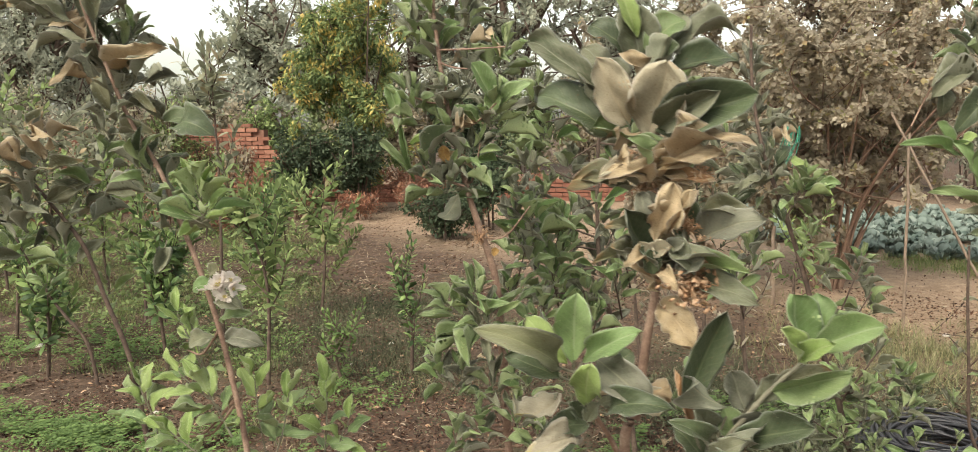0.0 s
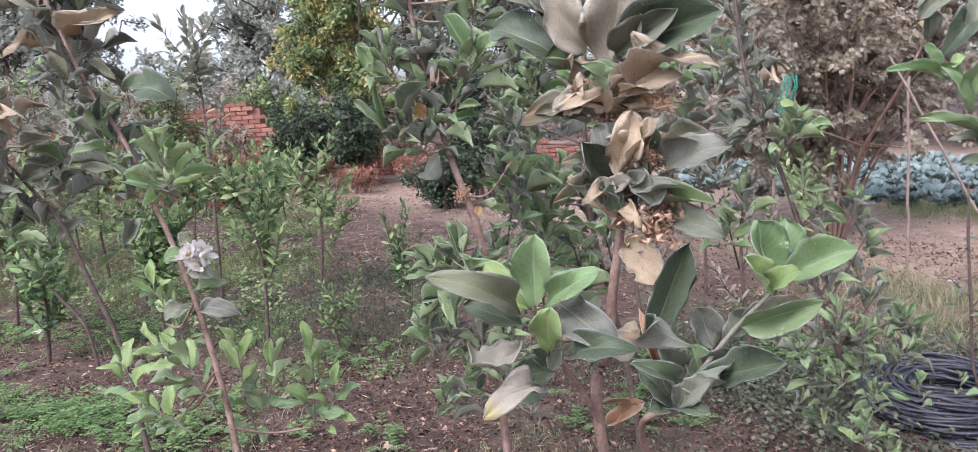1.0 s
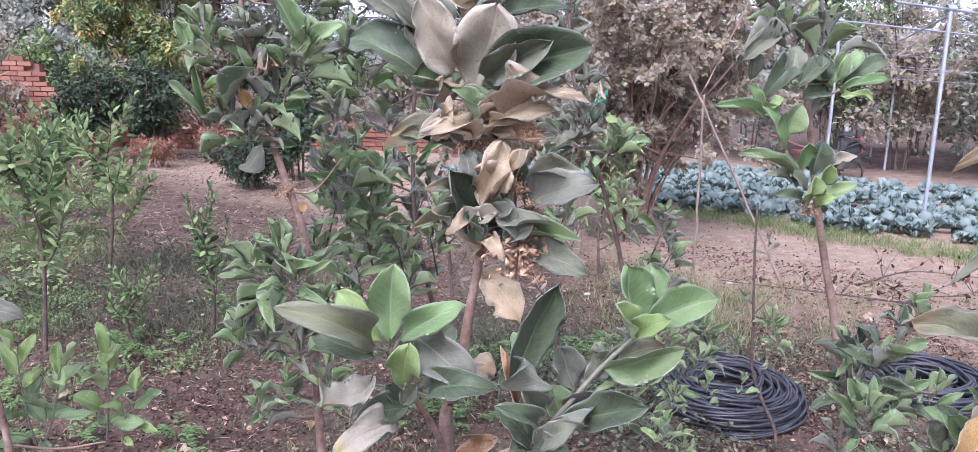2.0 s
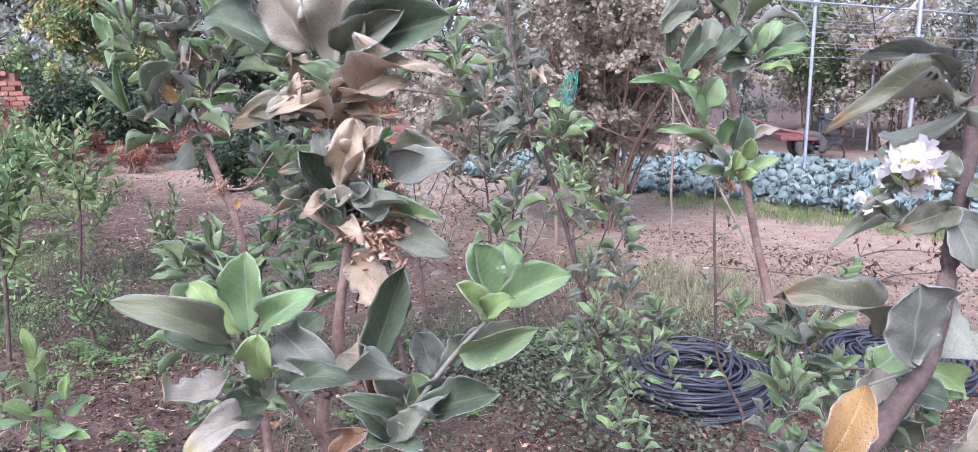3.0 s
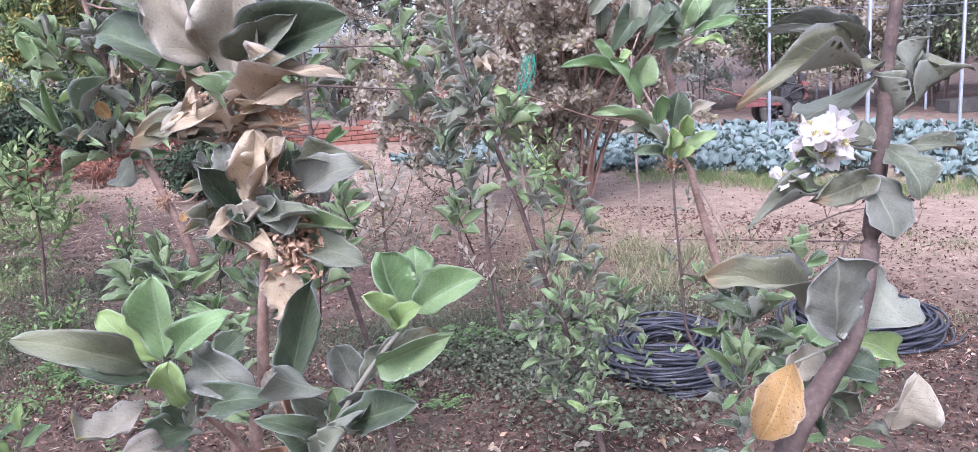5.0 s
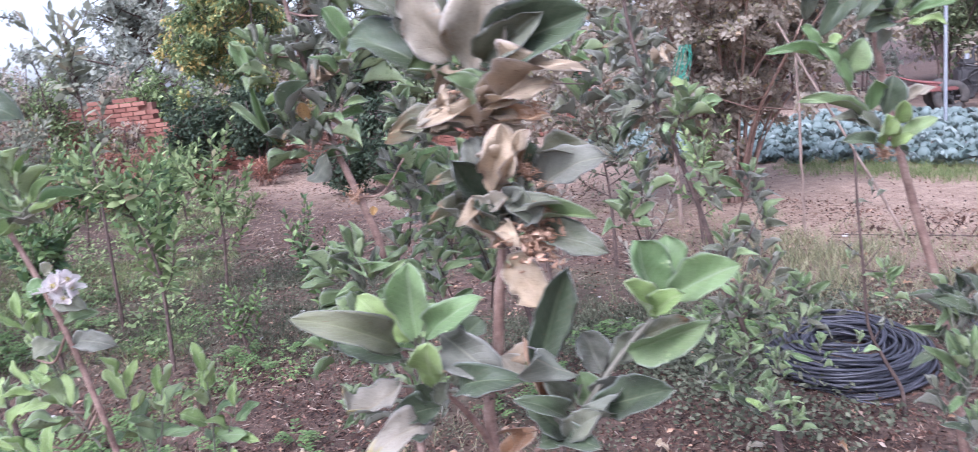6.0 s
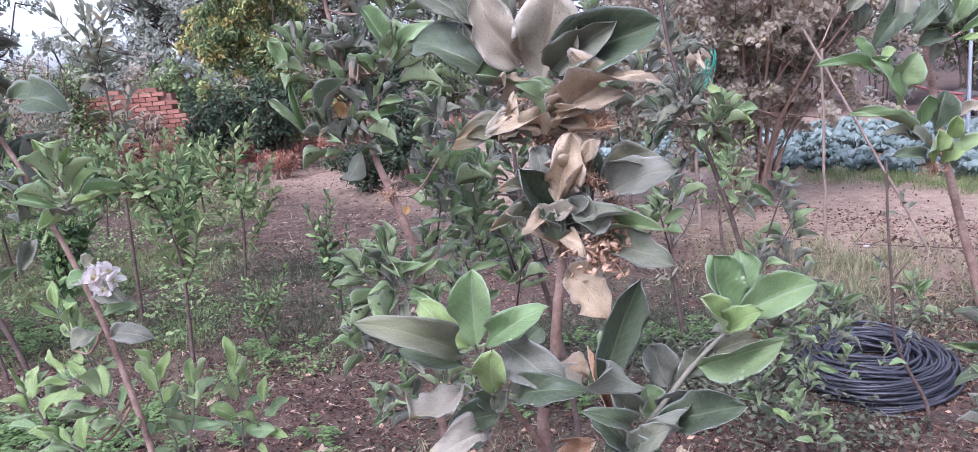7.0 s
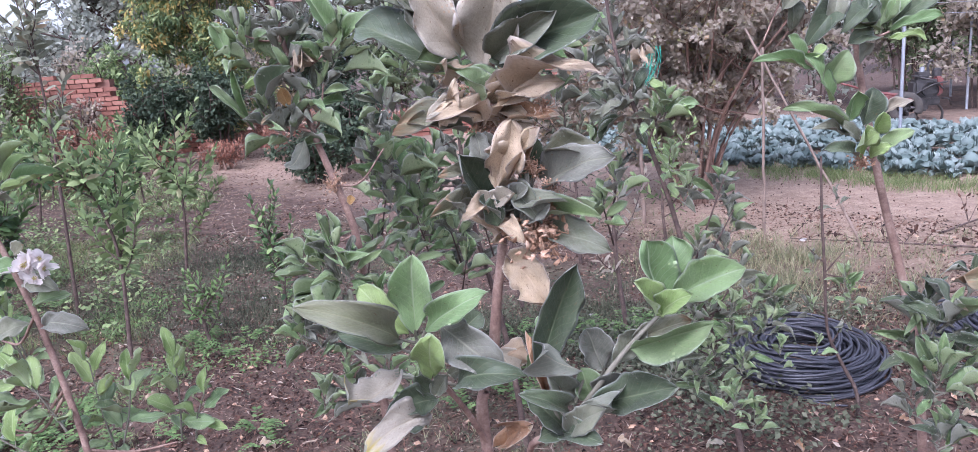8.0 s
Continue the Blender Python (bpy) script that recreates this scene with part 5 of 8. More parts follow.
plant = thing("apple_sapling", "nearby apple sapling with dusty leaves and withered blossom", "sapling", (0.26, 0.93, 0), "apple saplings")
wood, twigs, rng = Shape(), Shape(), np.random.default_rng(1)
wood.tube(bend([(0.270, 0.930, -0.030), (0.262, 0.920, 0.500), (0.187, 0.910, 1.015), (0.200, 0.905, 1.113), (0.211, 0.905, 1.204), (0.223, 0.910, 1.282), (0.221, 0.920, 1.345), (0.220, 0.930, 1.428), (0.226, 0.930, 1.496)], 6), (0.0085, 0.0035), 9, wobble=0.04, rng=rng)
branch(plant, bend([(0.190, 0.910, 1.019), (0.165, 0.880, 1.084), (0.139, 0.850, 1.137)], 6), (0.004, 0.0028), 9, rng)
twigs.tube(bend([(0.139, 0.850, 1.137), (0.127, 0.848, 1.157), (0.122, 0.845, 1.184)], 6), (0.0028, 0.002), 6, wobble=0.04, rng=rng)
branch(plant, bend([(0.262, 0.920, 0.930), (0.236, 0.830, 1.053), (0.270, 0.770, 1.105)], 6), (0.0048, 0.0035), 9, rng)
twigs.tube(bend([(0.270, 0.770, 1.105), (0.300, 0.745, 1.158), (0.330, 0.740, 1.199), (0.363, 0.735, 1.235)], 6), (0.0034, 0.002), 7, wobble=0.04, rng=rng)
leaf(plant, (0.212, 0.920, 1.461), (0.228, 0.870, 1.550), 0.077, "pale", "cup", 6)
leaf(plant, (0.189, 0.930, 1.478), (0.145, 0.900, 1.559), 0.047, "pale", "fold", -25)
leaf(plant, (0.170, 0.940, 1.466), (0.069, 0.970, 1.521), 0.057, "dark")
leaf(plant, (0.154, 0.950, 1.519), (0.055, 0.980, 1.594), 0.041, "dusty", "arch", -10)
leaf(plant, (0.174, 0.950, 1.486), (0.126, 0.960, 1.552), 0.067, "dusty", "fold", 10)
leaf(plant, (0.216, 0.920, 1.474), (0.335, 0.880, 1.514), 0.066, "dark", "fold", 30)
leaf(plant, (0.223, 0.910, 1.474), (0.288, 0.860, 1.518), 0.036, "dusty", "fold", 40)
leaf(plant, (0.224, 0.940, 1.536), (0.324, 0.950, 1.560), 0.038, "dark")
leaf(plant, (0.212, 0.920, 1.532), (0.236, 0.900, 1.582), 0.037, "olive", "fold", 30, True)
leaf(plant, (0.221, 0.950, 1.564), (0.329, 0.980, 1.601), 0.041, "dusty", "arch", -15)
leaf(plant, (0.203, 0.940, 1.560), (0.187, 0.930, 1.626), 0.057, "dusty", "cup")
leaf(plant, (0.213, 0.950, 1.568), (0.256, 0.970, 1.621), 0.046, "dusty", "arch", 10)
leaf(plant, (0.193, 0.950, 1.565), (0.138, 0.950, 1.607), 0.040, "dark")
leaf(plant, (0.197, 0.940, 1.587), (0.173, 0.930, 1.647), 0.026, "lime")
leaf(plant, (0.208, 0.940, 1.571), (0.253, 0.930, 1.607), 0.045, "green")
leaf(plant, (0.209, 0.940, 1.548), (0.244, 0.900, 1.574), 0.036, "dark", "cup")
leaf(plant, (0.170, 0.960, 1.542), (0.128, 1.000, 1.583), 0.037, "dusty", "flat")
leaf(plant, (0.200, 0.920, 1.539), (0.181, 0.900, 1.565), 0.028, "tan", "fold")
leaf(plant, (0.190, 0.930, 1.451), (0.143, 0.900, 1.475), 0.043, "green", "fold", 20)
leaf(plant, (0.204, 0.910, 1.470), (0.170, 0.880, 1.473), 0.021, "tan", "droop", 0, True)
leaf(plant, (0.226, 0.900, 1.422), (0.315, 0.840, 1.469), 0.035, "tan", "twist", -10)
leaf(plant, (0.221, 0.900, 1.427), (0.194, 0.880, 1.464), 0.025, "green", "fold", 25)
leaf(plant, (0.215, 0.920, 1.391), (0.122, 0.870, 1.416), 0.028, "olive", "twist", 10)
leaf(plant, (0.213, 0.900, 1.400), (0.166, 0.860, 1.427), 0.024, "tan", "droop")
leaf(plant, (0.220, 0.900, 1.407), (0.253, 0.860, 1.417), 0.031, "tan", "twist")
leaf(plant, (0.222, 0.880, 1.338), (0.254, 0.840, 1.403), 0.034, "tan", "cup", -10)
leaf(plant, (0.230, 0.890, 1.346), (0.257, 0.860, 1.395), 0.027, "brown", "fold", 15)
leaf(plant, (0.213, 0.880, 1.357), (0.211, 0.870, 1.399), 0.021, "slate", "flat")
leaf(plant, (0.217, 0.890, 1.312), (0.182, 0.840, 1.380), 0.034, "dark", "cup", -10)
leaf(plant, (0.250, 0.920, 1.332), (0.268, 0.920, 1.381), 0.031, "dark", "cup")
leaf(plant, (0.266, 0.900, 1.366), (0.342, 0.850, 1.368), 0.024, "olive", "droop", 10)
leaf(plant, (0.268, 0.890, 1.329), (0.334, 0.820, 1.375), 0.043, "slate", "arch", 5)
leaf(plant, (0.221, 0.930, 1.307), (0.177, 0.900, 1.337), 0.028, "olive", "cup")
leaf(plant, (0.225, 0.880, 1.307), (0.287, 0.830, 1.330), 0.026, "dusty", "twist")
leaf(plant, (0.230, 0.890, 1.304), (0.201, 0.850, 1.331), 0.030, "dark", "cup")
leaf(plant, (0.267, 0.880, 1.304), (0.322, 0.830, 1.310), 0.021, "green", "fold", 10)
leaf(plant, (0.264, 0.880, 1.285), (0.330, 0.820, 1.278), 0.035, "dusty", "arch", 10)
leaf(plant, (0.229, 0.880, 1.296), (0.241, 0.860, 1.340), 0.027, "slate", "cup")
leaf(plant, (0.230, 0.900, 1.250), (0.268, 0.850, 1.214), 0.046, "tan", "droop", 15)
leaf(plant, (0.218, 0.900, 1.271), (0.193, 0.860, 1.313), 0.023, "tan", "twist")
leaf(plant, (0.225, 0.920, 1.309), (0.144, 0.900, 1.308), 0.019, "olive", "fold")
leaf(plant, (0.227, 0.880, 1.293), (0.252, 0.860, 1.309), 0.020, "tan", "cup")
dry_blossom(plant, (0.261, 0.860, 1.295), 26, 0.028, 1)
dry_blossom(plant, (0.276, 0.860, 1.321), 10, 0.015, 2)
dry_blossom(plant, (0.259, 0.870, 1.356), 9, 0.011, 3)
dry_blossom(plant, (0.208, 0.890, 1.408), 14, 0.016, 4)
dry_blossom(plant, (0.169, 0.880, 1.423), 6, 0.011, 5)
dry_blossom(plant, (0.185, 0.890, 1.433), 8, 0.015, 6)
dry_blossom(plant, (0.274, 0.860, 1.341), 6, 0.009, 7)
dry_blossom(plant, (0.272, 0.870, 1.419), 10, 0.012, 8)
twigs.tube(bend([(0.254, 0.880, 1.322), (0.259, 0.870, 1.354)], 3), (0.0020, 0.0015), 5)
leaf(plant, (0.218, 0.860, 1.340), (0.237, 0.845, 1.411), 0.041, "tan", "cup", 14)
leaf(plant, (0.216, 0.890, 1.429), (0.292, 0.860, 1.451), 0.033, "tan", "twist", 20)
leaf(plant, (0.212, 0.890, 1.399), (0.164, 0.850, 1.427), 0.027, "tan", "droop", 15)
leaf(plant, (0.189, 0.900, 1.398), (0.131, 0.870, 1.414), 0.017, "olive")
leaf(plant, (0.174, 0.880, 1.422), (0.182, 0.860, 1.453), 0.016, "tan", "twist", 30)
leaf(plant, (0.188, 0.880, 1.417), (0.154, 0.850, 1.424), 0.016, "pale", "twist", 20)
leaf(plant, (0.183, 0.880, 1.415), (0.166, 0.860, 1.408), 0.016, "tan", "droop")
leaf(plant, (0.210, 0.880, 1.426), (0.188, 0.860, 1.464), 0.026, "green", "fold", 25)
leaf(plant, (0.211, 0.880, 1.424), (0.234, 0.860, 1.451), 0.021, "tan", "fold", -20)
leaf(plant, (0.220, 0.880, 1.412), (0.250, 0.850, 1.436), 0.021, "tan", "twist", 10)
leaf(plant, (0.227, 0.900, 1.406), (0.281, 0.860, 1.418), 0.026, "brown", "twist", 15)
leaf(plant, (0.230, 0.900, 1.402), (0.264, 0.870, 1.400), 0.021, "tan", "droop")
leaf(plant, (0.252, 0.880, 1.346), (0.264, 0.870, 1.389), 0.026, "dark", "cup")
leaf(plant, (0.200, 0.880, 1.396), (0.206, 0.860, 1.366), 0.023, "slate", "droop")
leaf(plant, (0.189, 0.860, 1.319), (0.168, 0.830, 1.339), 0.022, "olive", "cup", 10)
leaf(plant, (0.226, 0.860, 1.324), (0.249, 0.840, 1.343), 0.023, "slate", "cup")
leaf(plant, (0.242, 0.850, 1.303), (0.271, 0.830, 1.327), 0.023, "slate", "cup", 10)
leaf(plant, (0.217, 0.860, 1.299), (0.211, 0.850, 1.331), 0.025, "dark", "cup")
leaf(plant, (0.218, 0.860, 1.324), (0.236, 0.840, 1.339), 0.024, "pale", "fold", 15)
leaf(plant, (0.207, 0.870, 1.316), (0.185, 0.840, 1.316), 0.020, "tan", "droop")
leaf(plant, (0.194, 0.890, 1.346), (0.162, 0.860, 1.360), 0.018, "olive", "twist")
leaf(plant, (0.213, 0.870, 1.309), (0.197, 0.860, 1.338), 0.025, "pale", "fold", -20)
leaf(plant, (0.225, 0.880, 1.333), (0.262, 0.840, 1.307), 0.027, "dusty", "droop")
leaf(plant, (0.202, 0.900, 1.297), (0.170, 0.870, 1.331), 0.027, "olive", "cup")
leaf(plant, (0.218, 0.870, 1.295), (0.242, 0.840, 1.291), 0.023, "tan", "droop")
twigs.tube(bend([(0.253, 0.860, 1.328), (0.252, 0.860, 1.359)], 3), (0.0020, 0.0015), 5)
twigs.tube(bend([(0.250, 0.860, 1.328), (0.250, 0.860, 1.354)], 3), (0.0020, 0.0015), 5)
dry_blossom(plant, (0.254, 0.855, 1.363), 12, 0.008, 9)
dry_blossom(plant, (0.280, 0.860, 1.330), 8, 0.009, 10)
dry_blossom(plant, (0.230, 0.860, 1.396), 5, 0.006, 11)
dry_blossom(plant, (0.175, 0.880, 1.438), 4, 0.006, 12)
twigs.tube(bend([(0.224, 0.900, 1.288), (0.263, 0.870, 1.303)], 3), (0.0020, 0.0015), 5)
leaf(plant, (0.121, 0.845, 1.194), (0.124, 0.830, 1.280), 0.045, "bright", "cup")
leaf(plant, (0.104, 0.840, 1.187), (0.016, 0.780, 1.249), 0.038, "khaki", "droop", -10)
leaf(plant, (0.113, 0.850, 1.189), (0.063, 0.850, 1.245), 0.031, "lime", "arch", -10)
leaf(plant, (0.132, 0.840, 1.195), (0.195, 0.800, 1.245), 0.031, "bright", "arch", 10)
leaf(plant, (0.104, 0.850, 1.171), (0.038, 0.840, 1.199), 0.033, "dark")
leaf(plant, (0.137, 0.830, 1.148), (0.141, 0.780, 1.208), 0.038, "lime", "flat")
leaf(plant, (0.147, 0.850, 1.198), (0.209, 0.790, 1.171), 0.050, "slate", "arch", 20)
leaf(plant, (0.166, 0.870, 1.178), (0.191, 0.880, 1.199), 0.031, "dark", "cup")
leaf(plant, (0.163, 0.830, 1.134), (0.230, 0.780, 1.164), 0.035, "dark", "droop")
leaf(plant, (0.102, 0.820, 1.153), (0.061, 0.760, 1.153), 0.045, "tipped", "cup", 20)
leaf(plant, (0.138, 0.840, 1.116), (0.092, 0.800, 1.124), 0.032, "dark")
leaf(plant, (0.131, 0.830, 1.103), (0.070, 0.770, 1.095), 0.036, "tipped", "droop")
leaf(plant, (0.128, 0.860, 1.092), (0.092, 0.860, 1.080), 0.033, "dark", "flat")
leaf(plant, (0.132, 0.840, 1.124), (0.119, 0.820, 1.151), 0.020, "dark", "cup")
leaf(plant, (0.138, 0.840, 1.122), (0.152, 0.820, 1.152), 0.021, "dusty", "cup")
leaf(plant, (0.153, 0.850, 1.140), (0.182, 0.820, 1.157), 0.021, "dusty", "flat")
leaf(plant, (0.208, 0.900, 1.130), (0.241, 0.880, 1.154), 0.036, "pale", "cup", 0, True)
leaf(plant, (0.206, 0.900, 1.145), (0.228, 0.880, 1.117), 0.033, "pale", "twist")
leaf(plant, (0.139, 0.860, 1.144), (0.166, 0.840, 1.168), 0.016, "tan", "flat")
twigs.tube(bend([(0.121, 0.850, 1.182), (0.122, 0.840, 1.196)], 3), (0.0020, 0.0015), 5)
twigs.tube(bend([(0.121, 0.850, 1.178), (0.104, 0.840, 1.187)], 3), (0.0020, 0.0015), 5)
twigs.tube(bend([(0.121, 0.850, 1.171), (0.132, 0.840, 1.195)], 3), (0.0020, 0.0015), 5)
twigs.tube(bend([(0.124, 0.850, 1.164), (0.106, 0.840, 1.175)], 3), (0.0020, 0.0015), 5)
twigs.tube(bend([(0.132, 0.850, 1.137), (0.136, 0.840, 1.144)], 3), (0.0020, 0.0015), 5)
twigs.tube(bend([(0.139, 0.850, 1.133), (0.163, 0.840, 1.130)], 3), (0.0020, 0.0015), 5)
twigs.tube(bend([(0.132, 0.850, 1.134), (0.100, 0.840, 1.144)], 3), (0.0020, 0.0015), 5)
leaf(plant, (0.250, 0.770, 1.177), (0.285, 0.740, 1.285), 0.038, "dark", "cup", 10)
leaf(plant, (0.288, 0.740, 1.180), (0.246, 0.700, 1.221), 0.028, "slate", "twist", 10, True)
leaf(plant, (0.312, 0.770, 1.167), (0.296, 0.770, 1.210), 0.036, "slate", "cup")
leaf(plant, (0.314, 0.780, 1.164), (0.325, 0.780, 1.193), 0.024, "slate", "flat")
leaf(plant, (0.366, 0.735, 1.240), (0.348, 0.720, 1.307), 0.040, "bright", "cup", 15)
leaf(plant, (0.378, 0.750, 1.245), (0.377, 0.750, 1.303), 0.033, "bright")
leaf(plant, (0.373, 0.735, 1.248), (0.431, 0.710, 1.281), 0.035, "bright", "fold", 8)
leaf(plant, (0.360, 0.720, 1.238), (0.333, 0.690, 1.280), 0.023, "lime", "cup", 10)
leaf(plant, (0.360, 0.720, 1.238), (0.375, 0.680, 1.270), 0.023, "lime")
leaf(plant, (0.332, 0.735, 1.201), (0.400, 0.700, 1.234), 0.028, "green", "fold", 28)
leaf(plant, (0.338, 0.750, 1.201), (0.392, 0.740, 1.225), 0.022, "olive")
leaf(plant, (0.296, 0.740, 1.145), (0.363, 0.690, 1.182), 0.036, "dark", "cup", 5)
leaf(plant, (0.275, 0.750, 1.131), (0.231, 0.710, 1.174), 0.022, "dark")
leaf(plant, (0.270, 0.770, 1.105), (0.234, 0.750, 1.151), 0.031, "dark", "arch", 10)
leaf(plant, (0.258, 0.800, 1.126), (0.241, 0.780, 1.200), 0.023, "brown", "fold")
leaf(plant, (0.275, 0.740, 1.120), (0.301, 0.700, 1.160), 0.028, "dusty")
leaf(plant, (0.280, 0.730, 1.147), (0.309, 0.690, 1.167), 0.016, "dusty", "twist", 20, True)
leaf(plant, (0.268, 0.750, 1.112), (0.295, 0.700, 1.129), 0.026, "dark")
leaf(plant, (0.253, 0.800, 1.154), (0.241, 0.790, 1.186), 0.026, "green", "cup")
leaf(plant, (0.267, 0.790, 1.210), (0.248, 0.790, 1.205), 0.025, "bright", "cup")
leaf(plant, (0.269, 0.780, 1.134), (0.270, 0.780, 1.161), 0.026, "dusty", "cup")
leaf(plant, (0.319, 0.750, 1.184), (0.348, 0.740, 1.216), 0.024, "dusty", "cup")
leaf(plant, (0.283, 0.760, 1.139), (0.256, 0.740, 1.176), 0.026, "dusty", "cup")
leaf(plant, (0.299, 0.770, 1.136), (0.288, 0.770, 1.170), 0.029, "green", "fold")
leaf(plant, (0.267, 0.780, 1.100), (0.246, 0.740, 1.115), 0.027, "dark")
leaf(plant, (0.305, 0.760, 1.151), (0.331, 0.730, 1.178), 0.025, "slate", "fold", 20)
leaf(plant, (0.202, 0.860, 1.045), (0.231, 0.820, 1.089), 0.032, "brown", "cup")
twigs.tube(bend([(0.270, 0.770, 1.105), (0.275, 0.750, 1.131)], 3), (0.0020, 0.0015), 5)
twigs.tube(bend([(0.273, 0.770, 1.108), (0.289, 0.750, 1.166)], 3), (0.0020, 0.0015), 5)
twigs.tube(bend([(0.286, 0.770, 1.127), (0.297, 0.750, 1.141)], 3), (0.0020, 0.0015), 5)
twigs.tube(bend([(0.306, 0.770, 1.149), (0.309, 0.750, 1.176)], 3), (0.0020, 0.0015), 5)
twigs.tube(bend([(0.371, 0.770, 1.223), (0.372, 0.750, 1.242)], 3), (0.0020, 0.0015), 5)
twigs.tube(bend([(0.332, 0.770, 1.180), (0.338, 0.750, 1.199)], 3), (0.0020, 0.0015), 5)
twigs.tube(bend([(0.270, 0.770, 1.105), (0.255, 0.750, 1.149)], 3), (0.0020, 0.0015), 5)
twigs.tube(bend([(0.270, 0.770, 1.106), (0.256, 0.750, 1.181)], 3), (0.0020, 0.0015), 5)
finish(plant, wood, twigs, BARK)

plant = thing("apple_sapling", "nearby apple sapling with white blossom and one yellow leaf", "sapling", (0.8, 0.72, 0), "apple saplings")
wood, twigs, rng = Shape(), Shape(), np.random.default_rng(153)
wood.tube(bend([(0.560, 0.680, -0.030), (0.570, 0.680, 0.400), (0.620, 0.688, 0.880), (0.708, 0.700, 1.082), (0.745, 0.710, 1.133), (0.788, 0.730, 1.173), (0.826, 0.765, 1.237), (0.849, 0.790, 1.313), (0.862, 0.800, 1.375), (0.869, 0.810, 1.417), (0.891, 0.820, 1.532)], 6), (0.0145, 0.006), 9, wobble=0.05, rng=rng)
leaf(plant, (0.760, 0.710, 1.184), (0.745, 0.690, 1.265), 0.076, "slate", "flat")
twigs.tube(bend([(0.788, 0.730, 1.172), (0.760, 0.710, 1.184)], 3), (0.0022, 0.0016), 5)
leaf(plant, (0.711, 0.700, 1.167), (0.671, 0.680, 1.106), 0.044, "yellow", "twist", 10)
leaf(plant, (0.859, 0.800, 1.425), (0.698, 0.770, 1.411), 0.028, "olive", "arch", 12)
leaf(plant, (0.851, 0.800, 1.412), (0.749, 0.770, 1.386), 0.036, "olive", "droop", 0, True)
leaf(plant, (0.845, 0.800, 1.437), (0.742, 0.790, 1.474), 0.013, "slate", "twist", -10)
leaf(plant, (0.839, 0.790, 1.316), (0.765, 0.760, 1.302), 0.034, "olive", "arch", -20)
leaf(plant, (0.815, 0.790, 1.306), (0.700, 0.760, 1.290), 0.02, "dusty", "arch", 20)
leaf(plant, (0.830, 0.795, 1.330), (0.752, 0.780, 1.335), 0.034, "dusty", "droop", 15)
leaf(plant, (0.765, 0.770, 1.189), (0.643, 0.740, 1.247), 0.026, "olive", "twist", 15)
leaf(plant, (0.805, 0.770, 1.352), (0.814, 0.760, 1.377), 0.028, "dusty", "fold", 20)
leaf(plant, (0.784, 0.770, 1.338), (0.748, 0.750, 1.358), 0.021, "bright", "cup")
leaf(plant, (0.776, 0.780, 1.312), (0.736, 0.760, 1.339), 0.030, "green", "cup")
leaf(plant, (0.783, 0.760, 1.136), (0.826, 0.740, 1.127), 0.038, "dark")
leaf(plant, (0.768, 0.770, 1.154), (0.738, 0.750, 1.124), 0.034, "pale", "fold")
leaf(plant, (0.843, 0.780, 1.225), (0.865, 0.740, 1.170), 0.062, "olive", "droop", 0, True)
leaf(plant, (0.832, 0.790, 1.314), (0.847, 0.750, 1.261), 0.053, "slate")
leaf(plant, (0.859, 0.790, 1.344), (0.873, 0.750, 1.300), 0.046, "dusty")
leaf(plant, (0.791, 0.830, 1.074), (0.821, 0.790, 1.100), 0.035, "green")
leaf(plant, (0.843, 0.850, 1.144), (0.804, 0.830, 1.128), 0.037, "bright", "cup")
leaf(plant, (0.803, 0.840, 1.040), (0.758, 0.820, 1.109), 0.033, "bright", "cup")
leaf(plant, (0.831, 0.840, 1.037), (0.840, 0.800, 1.077), 0.038, "dusty", "cup")
leaf(plant, (0.858, 0.770, 1.049), (0.872, 0.750, 1.113), 0.048, "pale", "fold")
leaf(plant, (0.882, 0.790, 1.109), (0.829, 0.780, 1.145), 0.036, "lime")
leaf(plant, (0.771, 0.840, 1.057), (0.739, 0.830, 1.096), 0.029, "dusty", "cup")
blossom(plant, (0.775, 0.760, 1.364), 11, 3, 0.0145)
blossom(plant, (0.752, 0.760, 1.338), 3, 4, 0.015)
rosette(plant, twigs, (0.799, 0.820, 1.094), 7, 0.044, ("green", "dusty", "dark"), 31, (0.2, -0.2, 1), (18, 76), 0.35)
rosette(plant, twigs, (0.862, 0.840, 1.051), 7, 0.049, ("green", "dusty", "dark"), 32, (0.3, -0.1, 1), (18, 76), 0.35)
rosette(plant, twigs, (0.833, 0.860, 1.098), 7, 0.047, ("bright", "green", "pale"), 34, (0.1, -0.1, 1), (18, 76), 0.35)
rosette(plant, twigs, (0.894, 0.880, 1.096), 7, 0.049, ("bright", "lime", "green"), 35, (0, 0, 1), (18, 76), 0.35)
rosette(plant, twigs, (0.838, 0.840, 1.035), 8, 0.047, ("bright", "dark", "dusty"), 36, (0, 0, 1), (18, 76), 0.35)
rosette(plant, twigs, (0.812, 0.910, 1.009), 8, 0.046, ("green", "bright", "dusty"), 37, (-0.2, 0, 1), (18, 76), 0.35)
rosette(plant, twigs, (0.897, 0.820, 1.397), 6, 0.073, ("dusty", "olive"), 33, (0.3, 0, 1), (18, 76), 0.35)
twigs.tube(bend([(0.861, 0.800, 1.337), (0.798, 0.760, 1.354)], 3), (0.0020, 0.0015), 5)
